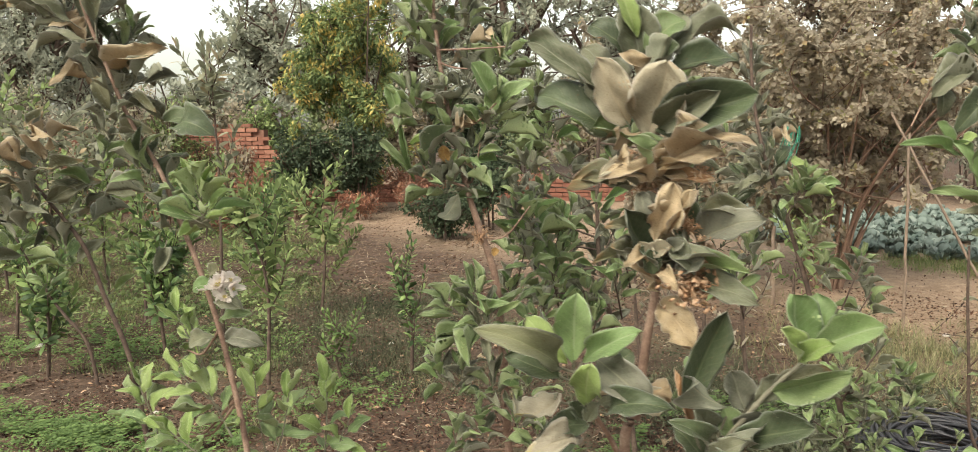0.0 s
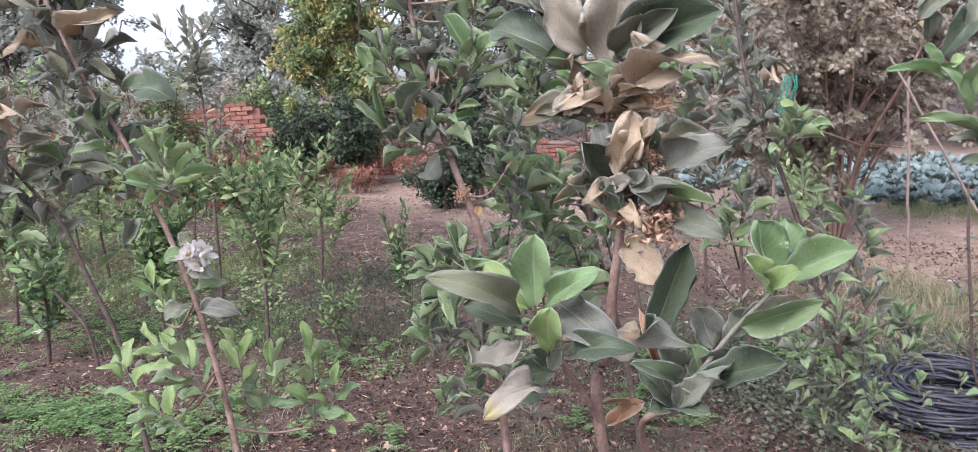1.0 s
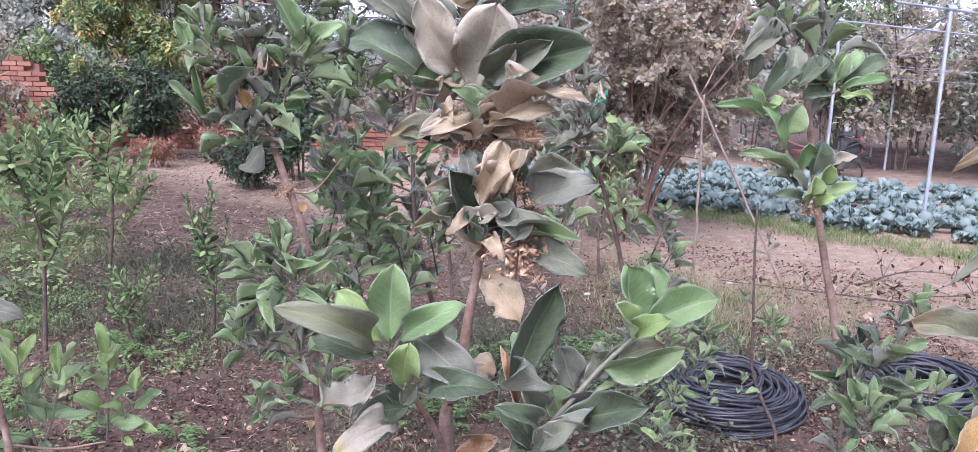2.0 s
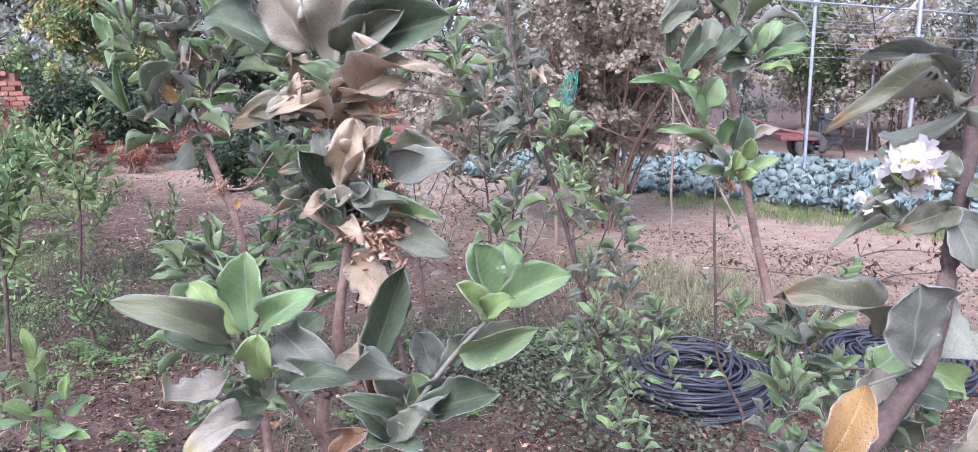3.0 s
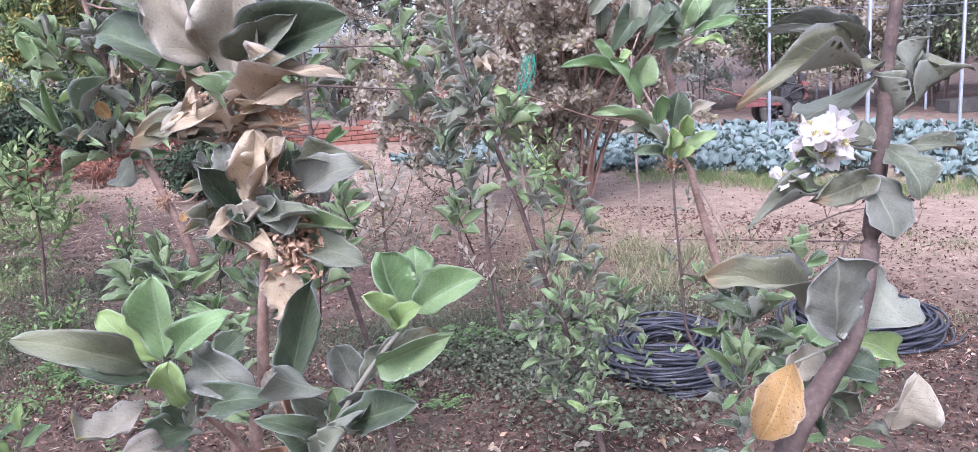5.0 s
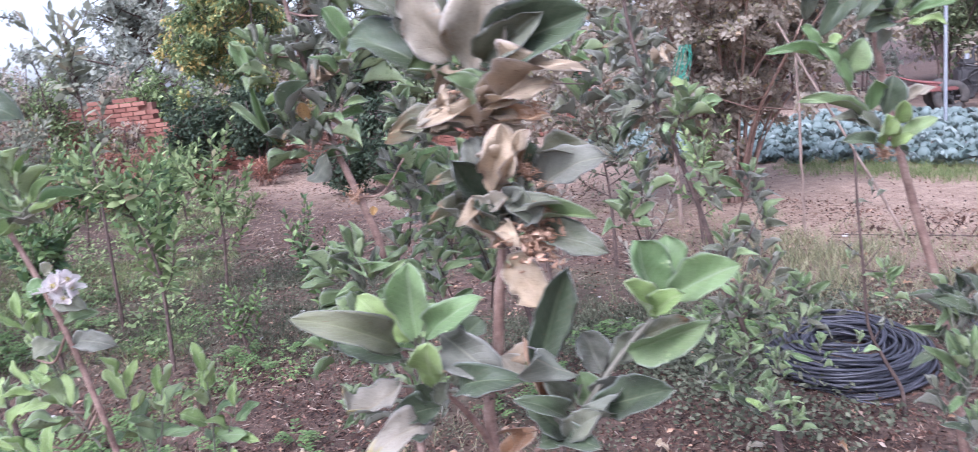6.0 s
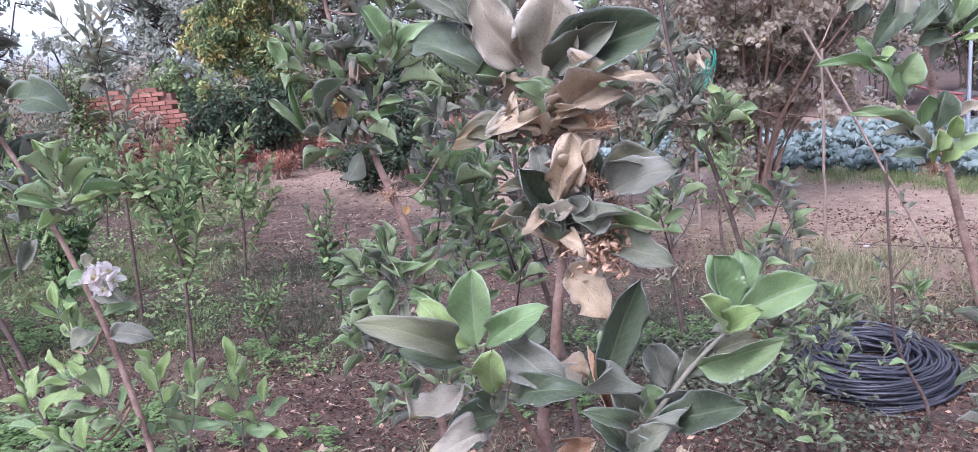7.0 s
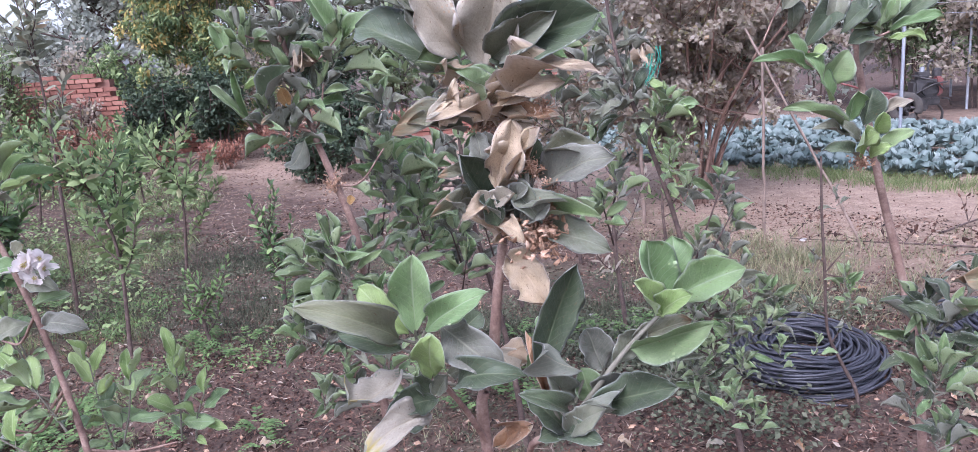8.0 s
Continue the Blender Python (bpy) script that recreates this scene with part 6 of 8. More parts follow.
twigs.tube(bend([(0.834, 0.790, 1.333), (0.785, 0.770, 1.359)], 3), (0.0020, 0.0015), 5)
twigs.tube(bend([(0.764, 0.715, 1.174), (0.712, 0.700, 1.167)], 3), (0.0020, 0.0015), 5)
twigs.tube(bend([(0.827, 0.780, 1.172), (0.780, 0.770, 1.169)], 3), (0.0020, 0.0015), 5)
finish(plant, wood, twigs, BARK_DARK)

plant = thing("apple_sapling", "slender apple sapling with fresh light green shoots", "sapling", (1.1, 1.5, 0), "apple saplings")
wood, twigs, rng = Shape(), Shape(), np.random.default_rng(191)
wood.tube(bend([(1.094, 1.500, -0.030), (1.064, 1.500, 0.400), (1.034, 1.500, 0.779), (0.998, 1.500, 0.968), (0.950, 1.500, 1.147), (0.925, 1.500, 1.252), (0.895, 1.500, 1.399), (0.876, 1.500, 1.545), (0.867, 1.500, 1.675)], 6), (0.0105, 0.005), 9, wobble=0.04, rng=rng)
branch(plant, bend([(0.891, 1.420, 1.252), (0.832, 1.420, 1.327), (0.791, 1.420, 1.400), (0.768, 1.420, 1.444)], 6), (0.004, 0.002), 9, rng)
leaf(plant, (0.854, 1.400, 1.256), (0.847, 1.360, 1.315), 0.034, "lime", "cup")
leaf(plant, (0.871, 1.400, 1.259), (0.935, 1.380, 1.302), 0.028, "green")
leaf(plant, (0.848, 1.400, 1.260), (0.776, 1.360, 1.281), 0.024, "dark")
leaf(plant, (0.836, 1.400, 1.301), (0.722, 1.380, 1.357), 0.021, "green")
leaf(plant, (0.808, 1.420, 1.356), (0.755, 1.400, 1.439), 0.028, "bright")
leaf(plant, (0.797, 1.420, 1.383), (0.827, 1.400, 1.441), 0.046, "green", "fold", 20)
leaf(plant, (0.779, 1.420, 1.411), (0.673, 1.400, 1.437), 0.021, "bright", "arch", -10)
leaf(plant, (0.768, 1.420, 1.428), (0.731, 1.410, 1.471), 0.022, "bright", "cup")
leaf(plant, (0.771, 1.420, 1.433), (0.787, 1.390, 1.446), 0.029, "lime", "flat")
leaf(plant, (0.835, 1.400, 1.323), (0.833, 1.370, 1.373), 0.034, "bright", "cup")
leaf(plant, (0.867, 1.420, 1.309), (0.882, 1.420, 1.374), 0.043, "dark", "fold")
leaf(plant, (0.876, 1.400, 1.288), (0.879, 1.370, 1.334), 0.031, "lime", "cup")
leaf(plant, (0.851, 1.380, 1.281), (0.860, 1.350, 1.305), 0.027, "lime", "flat")
leaf(plant, (0.895, 1.420, 1.324), (0.942, 1.400, 1.351), 0.022, "pale", "twist")
leaf(plant, (0.848, 1.400, 1.284), (0.800, 1.380, 1.327), 0.028, "dusty")
leaf(plant, (0.830, 1.400, 1.296), (0.763, 1.370, 1.318), 0.021, "dusty")
leaf(plant, (0.923, 1.450, 1.229), (0.900, 1.440, 1.252), 0.014, "dark", "cup")
leaf(plant, (0.871, 1.400, 1.255), (0.891, 1.370, 1.280), 0.023, "lime")
dry_blossom(plant, (0.857, 1.400, 1.250), 8, 0.019, 21)
leaf(plant, (0.873, 1.460, 1.467), (0.875, 1.440, 1.531), 0.042, "dark", "droop")
leaf(plant, (0.843, 1.460, 1.522), (0.768, 1.420, 1.454), 0.045, "dark", "droop")
leaf(plant, (0.827, 1.450, 1.543), (0.806, 1.420, 1.479), 0.039, "dusty", "droop")
leaf(plant, (0.902, 1.460, 1.455), (0.844, 1.430, 1.451), 0.037, "dark", "droop")
leaf(plant, (0.878, 1.460, 1.499), (0.821, 1.400, 1.478), 0.036, "dark", "droop")
leaf(plant, (0.917, 1.440, 1.465), (0.998, 1.420, 1.488), 0.024, "bright")
leaf(plant, (0.912, 1.430, 1.454), (0.966, 1.410, 1.452), 0.017, "lime")
leaf(plant, (0.903, 1.450, 1.477), (0.920, 1.440, 1.534), 0.040, "green", "cup")
leaf(plant, (0.915, 1.450, 1.482), (0.948, 1.440, 1.539), 0.030, "bright")
leaf(plant, (0.909, 1.450, 1.466), (0.844, 1.430, 1.483), 0.029, "green")
leaf(plant, (0.931, 1.460, 1.476), (1.005, 1.450, 1.527), 0.038, "dark")
leaf(plant, (0.878, 1.460, 1.412), (0.884, 1.430, 1.450), 0.022, "dusty", "droop", 0, True)
leaf(plant, (0.765, 1.500, 1.538), (0.765, 1.480, 1.482), 0.034, "dusty", "droop")
leaf(plant, (0.811, 1.500, 1.558), (0.741, 1.460, 1.515), 0.037, "dusty", "droop")
branch(plant, bend([(0.863, 1.450, 1.478), (0.898, 1.450, 1.460), (0.921, 1.450, 1.465)], 6), (0.003, 0.002), 9, rng)
rosette(plant, twigs, (0.904, 1.500, 1.577), 9, 0.087, ("dusty", "dark", "green"), 41, (0, 0, 1), (18, 76), 0.32)
rosette(plant, twigs, (0.822, 1.500, 1.612), 8, 0.085, ("dusty", "dark", "green"), 42, (-0.4, 0, 1), (18, 76), 0.32)
rosette(plant, twigs, (0.956, 1.350, 0.993), 11, 0.079, ("dark", "dark", "green"), 43, (-0.2, -0.3, 1), (18, 76), 0.32)
rosette(plant, twigs, (0.965, 1.300, 0.986), 9, 0.073, ("dark", "green", "olive"), 44, (0.5, -0.4, 1), (18, 76), 0.32)
rosette(plant, twigs, (0.936, 1.350, 0.912), 6, 0.073, ("dark",), 45, (-0.6, -0.3, 0.6), (18, 76), 0.32)
rosette(plant, twigs, (0.898, 1.200, 0.951), 10, 0.068, ("bright", "bright", "green"), 46, (0, -0.2, 1), (15, 80), 0.32)
rosette(plant, twigs, (1.002, 1.300, 1.040), 7, 0.075, ("dark", "dark", "green"), 47, (0.4, 0, 1), (18, 76), 0.32)
rosette(plant, twigs, (1.098, 1.400, 1.064), 8, 0.063, ("green", "bright", "dark"), 48, (0.1, 0, 1), (18, 76), 0.32)
rosette(plant, twigs, (1.008, 1.300, 0.937), 8, 0.074, ("green", "bright", "dark"), 49, (0.5, -0.2, 1), (18, 76), 0.32)
rosette(plant, twigs, (0.873, 1.150, 0.869), 8, 0.060, ("dark", "green", "bright"), 50, (0, 0, 1), (18, 76), 0.32)
rosette(plant, twigs, (1.152, 1.400, 0.889), 7, 0.077, ("green", "dark"), 51, (0.3, 0, 1), (18, 76), 0.32)
rosette(plant, twigs, (0.909, 1.300, 0.852), 6, 0.060, ("dusty", "dark"), 52, (-0.4, -0.2, 0.8), (18, 76), 0.32)
branch(plant, bend([(0.989, 1.480, 0.949), (0.946, 1.330, 1.000)], 6), (0.0035, 0.002), 9, rng)
branch(plant, bend([(0.997, 1.480, 0.923), (0.981, 1.330, 0.975)], 6), (0.0035, 0.002), 9, rng)
branch(plant, bend([(1.014, 1.480, 0.816), (0.965, 1.330, 0.894)], 6), (0.0035, 0.002), 9, rng)
branch(plant, bend([(0.989, 1.480, 0.962), (1.019, 1.330, 1.030)], 6), (0.0035, 0.002), 9, rng)
branch(plant, bend([(1.068, 1.480, 0.917), (1.057, 1.330, 1.073)], 6), (0.0035, 0.002), 9, rng)
branch(plant, bend([(1.017, 1.480, 0.843), (1.025, 1.330, 0.924)], 6), (0.0035, 0.002), 9, rng)
branch(plant, bend([(1.109, 1.480, 0.862), (1.107, 1.330, 0.918)], 6), (0.0035, 0.002), 9, rng)
finish(plant, wood, twigs, BARK)

plant = thing("apple_sapling", "leaning apple sapling with a cluster of white blossom", "sapling", (-0.62, 1.6, 0), "apple saplings")
wood, twigs, rng = Shape(), Shape(), np.random.default_rng(249)
wood.tube(bend([(-0.657, 1.600, -0.030), (-0.667, 1.600, 0.350), (-0.687, 1.600, 0.699), (-0.712, 1.600, 0.875), (-0.742, 1.600, 1.025), (-0.780, 1.600, 1.158), (-0.825, 1.600, 1.282), (-0.864, 1.600, 1.391), (-0.932, 1.600, 1.513), (-0.983, 1.600, 1.648), (-1.026, 1.600, 1.775), (-1.047, 1.600, 1.885)], 6), (0.0082, 0.0035), 9, wobble=0.04, rng=rng)
blossom(plant, (-0.700, 1.545, 1.124), 12, 7, 0.0185)
leaf(plant, (-0.727, 1.570, 1.128), (-0.773, 1.550, 1.121), 0.041, "bright")
leaf(plant, (-0.721, 1.570, 1.106), (-0.646, 1.550, 1.129), 0.028, "bright")
leaf(plant, (-0.722, 1.570, 1.092), (-0.655, 1.540, 1.083), 0.044, "dusty", "droop")
leaf(plant, (-0.710, 1.580, 0.994), (-0.610, 1.550, 0.995), 0.047, "slate", "droop")
leaf(plant, (-0.741, 1.580, 1.001), (-0.792, 1.550, 0.985), 0.042, "dusty", "droop")
leaf(plant, (-0.727, 1.580, 1.038), (-0.643, 1.560, 1.067), 0.032, "green")
leaf(plant, (-0.741, 1.570, 1.150), (-0.712, 1.560, 1.174), 0.037, "olive", "cup")
leaf(plant, (-0.799, 1.580, 1.483), (-0.699, 1.540, 1.472), 0.078, "dark", "droop")
leaf(plant, (-0.840, 1.600, 1.497), (-0.723, 1.580, 1.502), 0.054, "dark")
rosette(plant, twigs, (-0.735, 1.540, 1.352), 14, 0.098, ("lime", "lime", "bright"), 61, (0.1, -0.2, 1), (14, 82), 0.3)
rosette(plant, twigs, (-0.909, 1.600, 1.413), 9, 0.114, ("dusty", "green", "dark"), 62, (-0.3, -0.2, 1), (18, 76), 0.35)
rosette(plant, twigs, (-0.818, 1.600, 1.282), 5, 0.093, ("dusty", "green"), 63, (0.3, -0.2, 0.3), (18, 76), 0.35)
rosette(plant, twigs, (-0.957, 1.620, 1.564), 8, 0.119, ("slate", "olive", "dusty"), 64, (0.3, 0, 0.8), (18, 76), 0.35)
rosette(plant, twigs, (-0.900, 1.620, 1.591), 6, 0.111, ("olive", "dusty", "slate"), 65, (0.8, 0, 0.3), (18, 76), 0.35)
rosette(plant, twigs, (-1.037, 1.650, 1.697), 8, 0.127, ("dusty", "olive", "tan"), 66, (-0.3, 0, 1), (18, 76), 0.35)
rosette(plant, twigs, (-1.077, 1.600, 1.735), 6, 0.133, ("olive", "dusty"), 67, (-0.8, 0, 0.4), (18, 76), 0.35)
rosette(plant, twigs, (-0.964, 1.700, 1.714), 8, 0.101, ("dusty", "dark", "green"), 68, (0.4, 0, 1), (18, 76), 0.35)
rosette(plant, twigs, (-1.054, 1.650, 1.867), 8, 0.126, ("slate", "olive"), 69, (0, 0, 1), (18, 76), 0.35)
shoot(plant, twigs, (-0.602, 1.870, 0.585), (-0.578, 1.850, 0.801), 8, 0.082, ("lime", "bright", "green"), 400, 0.5)
shoot(plant, twigs, (-0.734, 1.800, 0.609), (-0.747, 1.780, 0.833), 8, 0.079, ("lime", "bright", "green"), 401, 0.5)
shoot(plant, twigs, (-0.699, 1.770, 0.624), (-0.642, 1.750, 0.810), 8, 0.080, ("lime", "bright", "green"), 402, 0.5)
shoot(plant, twigs, (-0.735, 1.620, 0.743), (-0.783, 1.600, 0.869), 8, 0.081, ("lime", "bright", "green"), 403, 0.5)
shoot(plant, twigs, (-0.777, 1.670, 0.785), (-0.875, 1.650, 0.884), 8, 0.073, ("lime", "bright", "green"), 404, 0.5)
shoot(plant, twigs, (-0.849, 1.720, 0.846), (-0.902, 1.700, 1.020), 8, 0.066, ("lime", "bright", "green"), 405, 0.5)
shoot(plant, twigs, (-0.852, 1.740, 0.839), (-0.881, 1.720, 0.999), 8, 0.059, ("lime", "bright", "green"), 406, 0.5)
shoot(plant, twigs, (-0.984, 1.720, 0.640), (-1.018, 1.700, 0.827), 8, 0.070, ("lime", "bright", "green"), 407, 0.5)
shoot(plant, twigs, (-0.567, 1.870, 0.578), (-0.519, 1.850, 0.714), 8, 0.064, ("lime", "bright", "green"), 408, 0.5)
shoot(plant, twigs, (-0.806, 1.620, 0.684), (-0.887, 1.600, 0.760), 8, 0.069, ("lime", "bright", "green"), 409, 0.5)
branch(plant, bend([(-0.706, 1.600, 0.845), (-0.773, 1.650, 0.815), (-0.819, 1.660, 0.819)], 6), (0.0035, 0.002), 9, rng)
branch(plant, bend([(-0.715, 1.600, 0.829), (-0.807, 1.650, 0.734), (-0.874, 1.660, 0.736)], 6), (0.0035, 0.002), 9, rng)
branch(plant, bend([(-0.693, 1.600, 0.753), (-0.696, 1.650, 0.723), (-0.678, 1.660, 0.729)], 6), (0.0035, 0.002), 9, rng)
branch(plant, bend([(-0.689, 1.600, 0.706), (-0.615, 1.650, 0.671), (-0.520, 1.660, 0.681)], 6), (0.0035, 0.002), 9, rng)
branch(plant, bend([(-0.714, 1.600, 0.844), (-0.832, 1.650, 0.732), (-0.924, 1.660, 0.734)], 6), (0.0035, 0.002), 9, rng)
branch(plant, bend([(-0.743, 1.600, 1.010), (-0.814, 1.650, 0.939), (-0.859, 1.660, 0.944)], 6), (0.0035, 0.002), 9, rng)
finish(plant, wood, twigs, BARK)

plant = thing("apple_sapling", "leaning dark-stemmed apple sapling with sparse leaves", "sapling", (-1.3, 2.3, 0), "apple saplings")
wood, twigs, rng = Shape(), Shape(), np.random.default_rng(288)
wood.tube(bend([(-1.271, 2.200, -0.030), (-1.331, 2.200, 0.428), (-1.373, 2.200, 0.731), (-1.444, 2.200, 0.937), (-1.505, 2.200, 1.110), (-1.603, 2.200, 1.241), (-1.673, 2.200, 1.321), (-1.776, 2.200, 1.402)], 6), (0.01, 0.004), 9, wobble=0.04, rng=rng)
rosette(plant, twigs, (-1.590, 2.200, 1.150), 8, 0.119, ("green", "bright", "dusty"), 81, (-0.2, 0, 1), (18, 76), 0.35)
rosette(plant, twigs, (-1.621, 2.100, 1.367), 9, 0.156, ("dusty", "tan", "olive"), 82, (-0.3, 0, 1), (18, 76), 0.35)
rosette(plant, twigs, (-1.558, 2.100, 1.470), 8, 0.145, ("olive", "dusty", "tan"), 83, (0, 0, 1), (18, 76), 0.35)
rosette(plant, twigs, (-1.686, 2.100, 1.251), 8, 0.158, ("olive", "dusty"), 84, (-0.3, 0, 0.6), (18, 76), 0.35)
rosette(plant, twigs, (-1.566, 2.400, 0.956), 4, 0.097, ("green",), 85, (0, 0, 1), (18, 76), 0.35)
rosette(plant, twigs, (-1.413, 2.200, 1.418), 7, 0.131, ("dusty", "green"), 86, (0.2, 0, 1), (18, 76), 0.35)
rosette(plant, twigs, (-1.313, 2.150, 0.677), 5, 0.093, ("bright", "green"), 87, (0, 0, 1), (18, 76), 0.35)
rosette(plant, twigs, (-1.499, 2.200, 1.300), 6, 0.125, ("dusty", "green"), 88, (0, 0, 1), (18, 76), 0.35)
finish(plant, wood, twigs, BARK_DARK)

plant = thing("apple_sapling", "slanting young apple stem with few leaves", "sapling", (-2.6, 4.0, 0), "apple saplings")
wood, twigs, rng = Shape(), Shape(), np.random.default_rng(300)
wood.tube(bend([(-2.794, 4.000, -0.030), (-2.844, 4.000, 0.247), (-2.987, 4.000, 0.429), (-3.093, 4.000, 0.576), (-3.227, 4.000, 0.832), (-3.325, 4.000, 1.050)], 6), (0.011, 0.005), 9, wobble=0.04, rng=rng)
rosette(plant, twigs, (-3.264, 4.000, 0.868), 8, 0.185, ("green", "bright"), 91, (0, 0, 1), (18, 76), 0.35)
rosette(plant, twigs, (-2.987, 3.900, 0.670), 5, 0.121, ("green",), 92, (0, 0, 1), (18, 76), 0.35)
rosette(plant, twigs, (-3.354, 4.000, 1.158), 8, 0.212, ("dusty", "green"), 93, (0, 0, 1), (18, 76), 0.35)
rosette(plant, twigs, (-3.062, 4.200, 0.764), 6, 0.145, ("green", "bright"), 94, (0, 0, 1), (18, 76), 0.35)
finish(plant, wood, twigs, BARK_DARK)

plant = thing("apple_sapling", "bushy apple sapling with a pale leaning stem", "sapling", (-0.2, 2.15, 0), "apple saplings")
wood, twigs, rng = Shape(), Shape(), np.random.default_rng(308)
wood.tube(bend([(-0.100, 2.120, -0.030), (-0.130, 2.120, 0.520), (-0.145, 2.120, 0.830), (-0.160, 2.120, 1.032), (-0.199, 2.120, 1.168), (-0.240, 2.120, 1.302), (-0.261, 2.120, 1.417), (-0.293, 2.120, 1.548), (-0.316, 2.120, 1.720), (-0.329, 2.120, 1.889)], 6), (0.0135, 0.005), 9, wobble=0.04, rng=rng)
branch(plant, bend([(-0.238, 2.080, 1.309), (-0.290, 2.080, 1.323), (-0.335, 2.080, 1.332), (-0.377, 2.080, 1.419)], 6), (0.004, 0.002), 9, rng)
leaf(plant, (-0.278, 2.050, 1.373), (-0.292, 2.040, 1.423), 0.033, "yellow", "cup")
leaf(plant, (-0.260, 2.100, 1.286), (-0.307, 2.060, 1.220), 0.054, "dusty", "droop", 0, True)
leaf(plant, (-0.375, 2.060, 1.325), (-0.475, 2.060, 1.440), 0.020, "green", "twist")
leaf(plant, (-0.375, 2.060, 1.325), (-0.412, 2.060, 1.478), 0.019, "bright", "fold")
leaf(plant, (-0.383, 2.070, 1.425), (-0.307, 2.050, 1.471), 0.030, "lime", "cup")
leaf(plant, (-0.346, 2.070, 1.367), (-0.263, 2.050, 1.478), 0.052, "dark", "fold")
leaf(plant, (-0.419, 2.080, 1.507), (-0.449, 2.070, 1.593), 0.041, "bright", "cup")
leaf(plant, (-0.149, 2.100, 1.528), (-0.213, 2.080, 1.646), 0.052, "bright", "fold")
leaf(plant, (-0.141, 2.100, 1.519), (-0.051, 2.080, 1.592), 0.046, "bright")
leaf(plant, (-0.155, 2.080, 1.511), (-0.151, 2.060, 1.569), 0.053, "bright", "cup")
rosette(plant, twigs, (-0.329, 2.060, 1.368), 9, 0.097, ("green", "dusty", "dusty"), 101, (-0.3, -0.3, 1), (18, 76), 0.31)
rosette(plant, twigs, (-0.272, 2.080, 1.349), 8, 0.091, ("dusty", "olive", "green"), 102, (0.2, -0.3, 0.6), (18, 76), 0.31)
rosette(plant, twigs, (-0.396, 2.100, 1.567), 10, 0.107, ("green", "bright", "dusty"), 103, (-0.4, -0.2, 1), (18, 76), 0.31)
rosette(plant, twigs, (-0.298, 2.100, 1.565), 9, 0.099, ("dusty", "green", "olive"), 104, (0, -0.3, 1), (18, 76), 0.31)
rosette(plant, twigs, (-0.149, 2.100, 1.536), 11, 0.105, ("bright", "green", "dusty"), 105, (0.3, -0.2, 1), (18, 76), 0.31)
rosette(plant, twigs, (-0.235, 2.150, 1.635), 9, 0.101, ("dusty", "bright", "olive"), 106, (0, 0, 1), (18, 76), 0.31)
rosette(plant, twigs, (-0.322, 2.150, 1.741), 10, 0.105, ("dusty", "pale", "green"), 107, (0, -0.2, 1), (18, 76), 0.31)
rosette(plant, twigs, (-0.394, 2.150, 1.760), 8, 0.099, ("green", "bright", "dusty"), 108, (-0.4, 0, 1), (18, 76), 0.31)
rosette(plant, twigs, (-0.134, 2.200, 1.696), 9, 0.099, ("green", "bright"), 109, (0.3, 0, 1), (18, 76), 0.31)
rosette(plant, twigs, (-0.249, 2.200, 1.796), 9, 0.107, ("dusty", "green", "tan"), 110, (0.2, 0, 1), (18, 76), 0.31)
rosette(plant, twigs, (-0.336, 2.150, 1.878), 9, 0.110, ("green", "bright", "dusty"), 111, (0, 0, 1), (18, 76), 0.31)
rosette(plant, twigs, (-0.252, 2.080, 1.470), 8, 0.094, ("dusty", "green", "tan"), 112, (0.4, -0.3, 0.4), (18, 76), 0.31)
rosette(plant, twigs, (-0.195, 2.100, 1.425), 8, 0.094, ("green", "bright", "dusty"), 113, (0.5, 0, 0.6), (18, 76), 0.31)
rosette(plant, twigs, (-0.203, 2.000, 1.030), 13, 0.113, ("green", "bright", "dusty"), 114, (-0.2, -0.3, 1), (15, 90), 0.31)
rosette(plant, twigs, (-0.273, 2.000, 0.985), 9, 0.111, ("green", "dusty"), 115, (-0.7, -0.2, 0.6), (18, 76), 0.31)
rosette(plant, twigs, (-0.152, 2.000, 0.970), 8, 0.099, ("green", "bright", "dusty"), 116, (0.3, -0.3, 0.8), (18, 76), 0.31)
rosette(plant, twigs, (-0.087, 2.400, 1.219), 10, 0.111, ("green", "bright", "slate"), 117, (0, -0.1, 1), (15, 80), 0.31)
rosette(plant, twigs, (-0.313, 2.000, 0.816), 9, 0.085, ("bright", "green", "slate"), 118, (-0.4, -0.2, 1), (18, 76), 0.31)
rosette(plant, twigs, (-0.242, 2.000, 0.809), 8, 0.081, ("green", "bright", "slate"), 119, (0, -0.2, 1), (18, 76), 0.31)
rosette(plant, twigs, (-0.093, 2.000, 0.893), 9, 0.086, ("green", "bright"), 120, (0.1, -0.2, 1), (18, 76), 0.31)
rosette(plant, twigs, (-0.068, 2.000, 0.814), 8, 0.080, ("bright", "green"), 121, (0, 0, 1), (18, 76), 0.31)
rosette(plant, twigs, (-0.155, 2.000, 0.794), 9, 0.084, ("green", "dusty"), 122, (0, 0, 1), (18, 76), 0.31)
rosette(plant, twigs, (-0.192, 2.000, 0.667), 9, 0.086, ("dusty", "green", "bright"), 123, (0, 0, 1), (18, 76), 0.31)
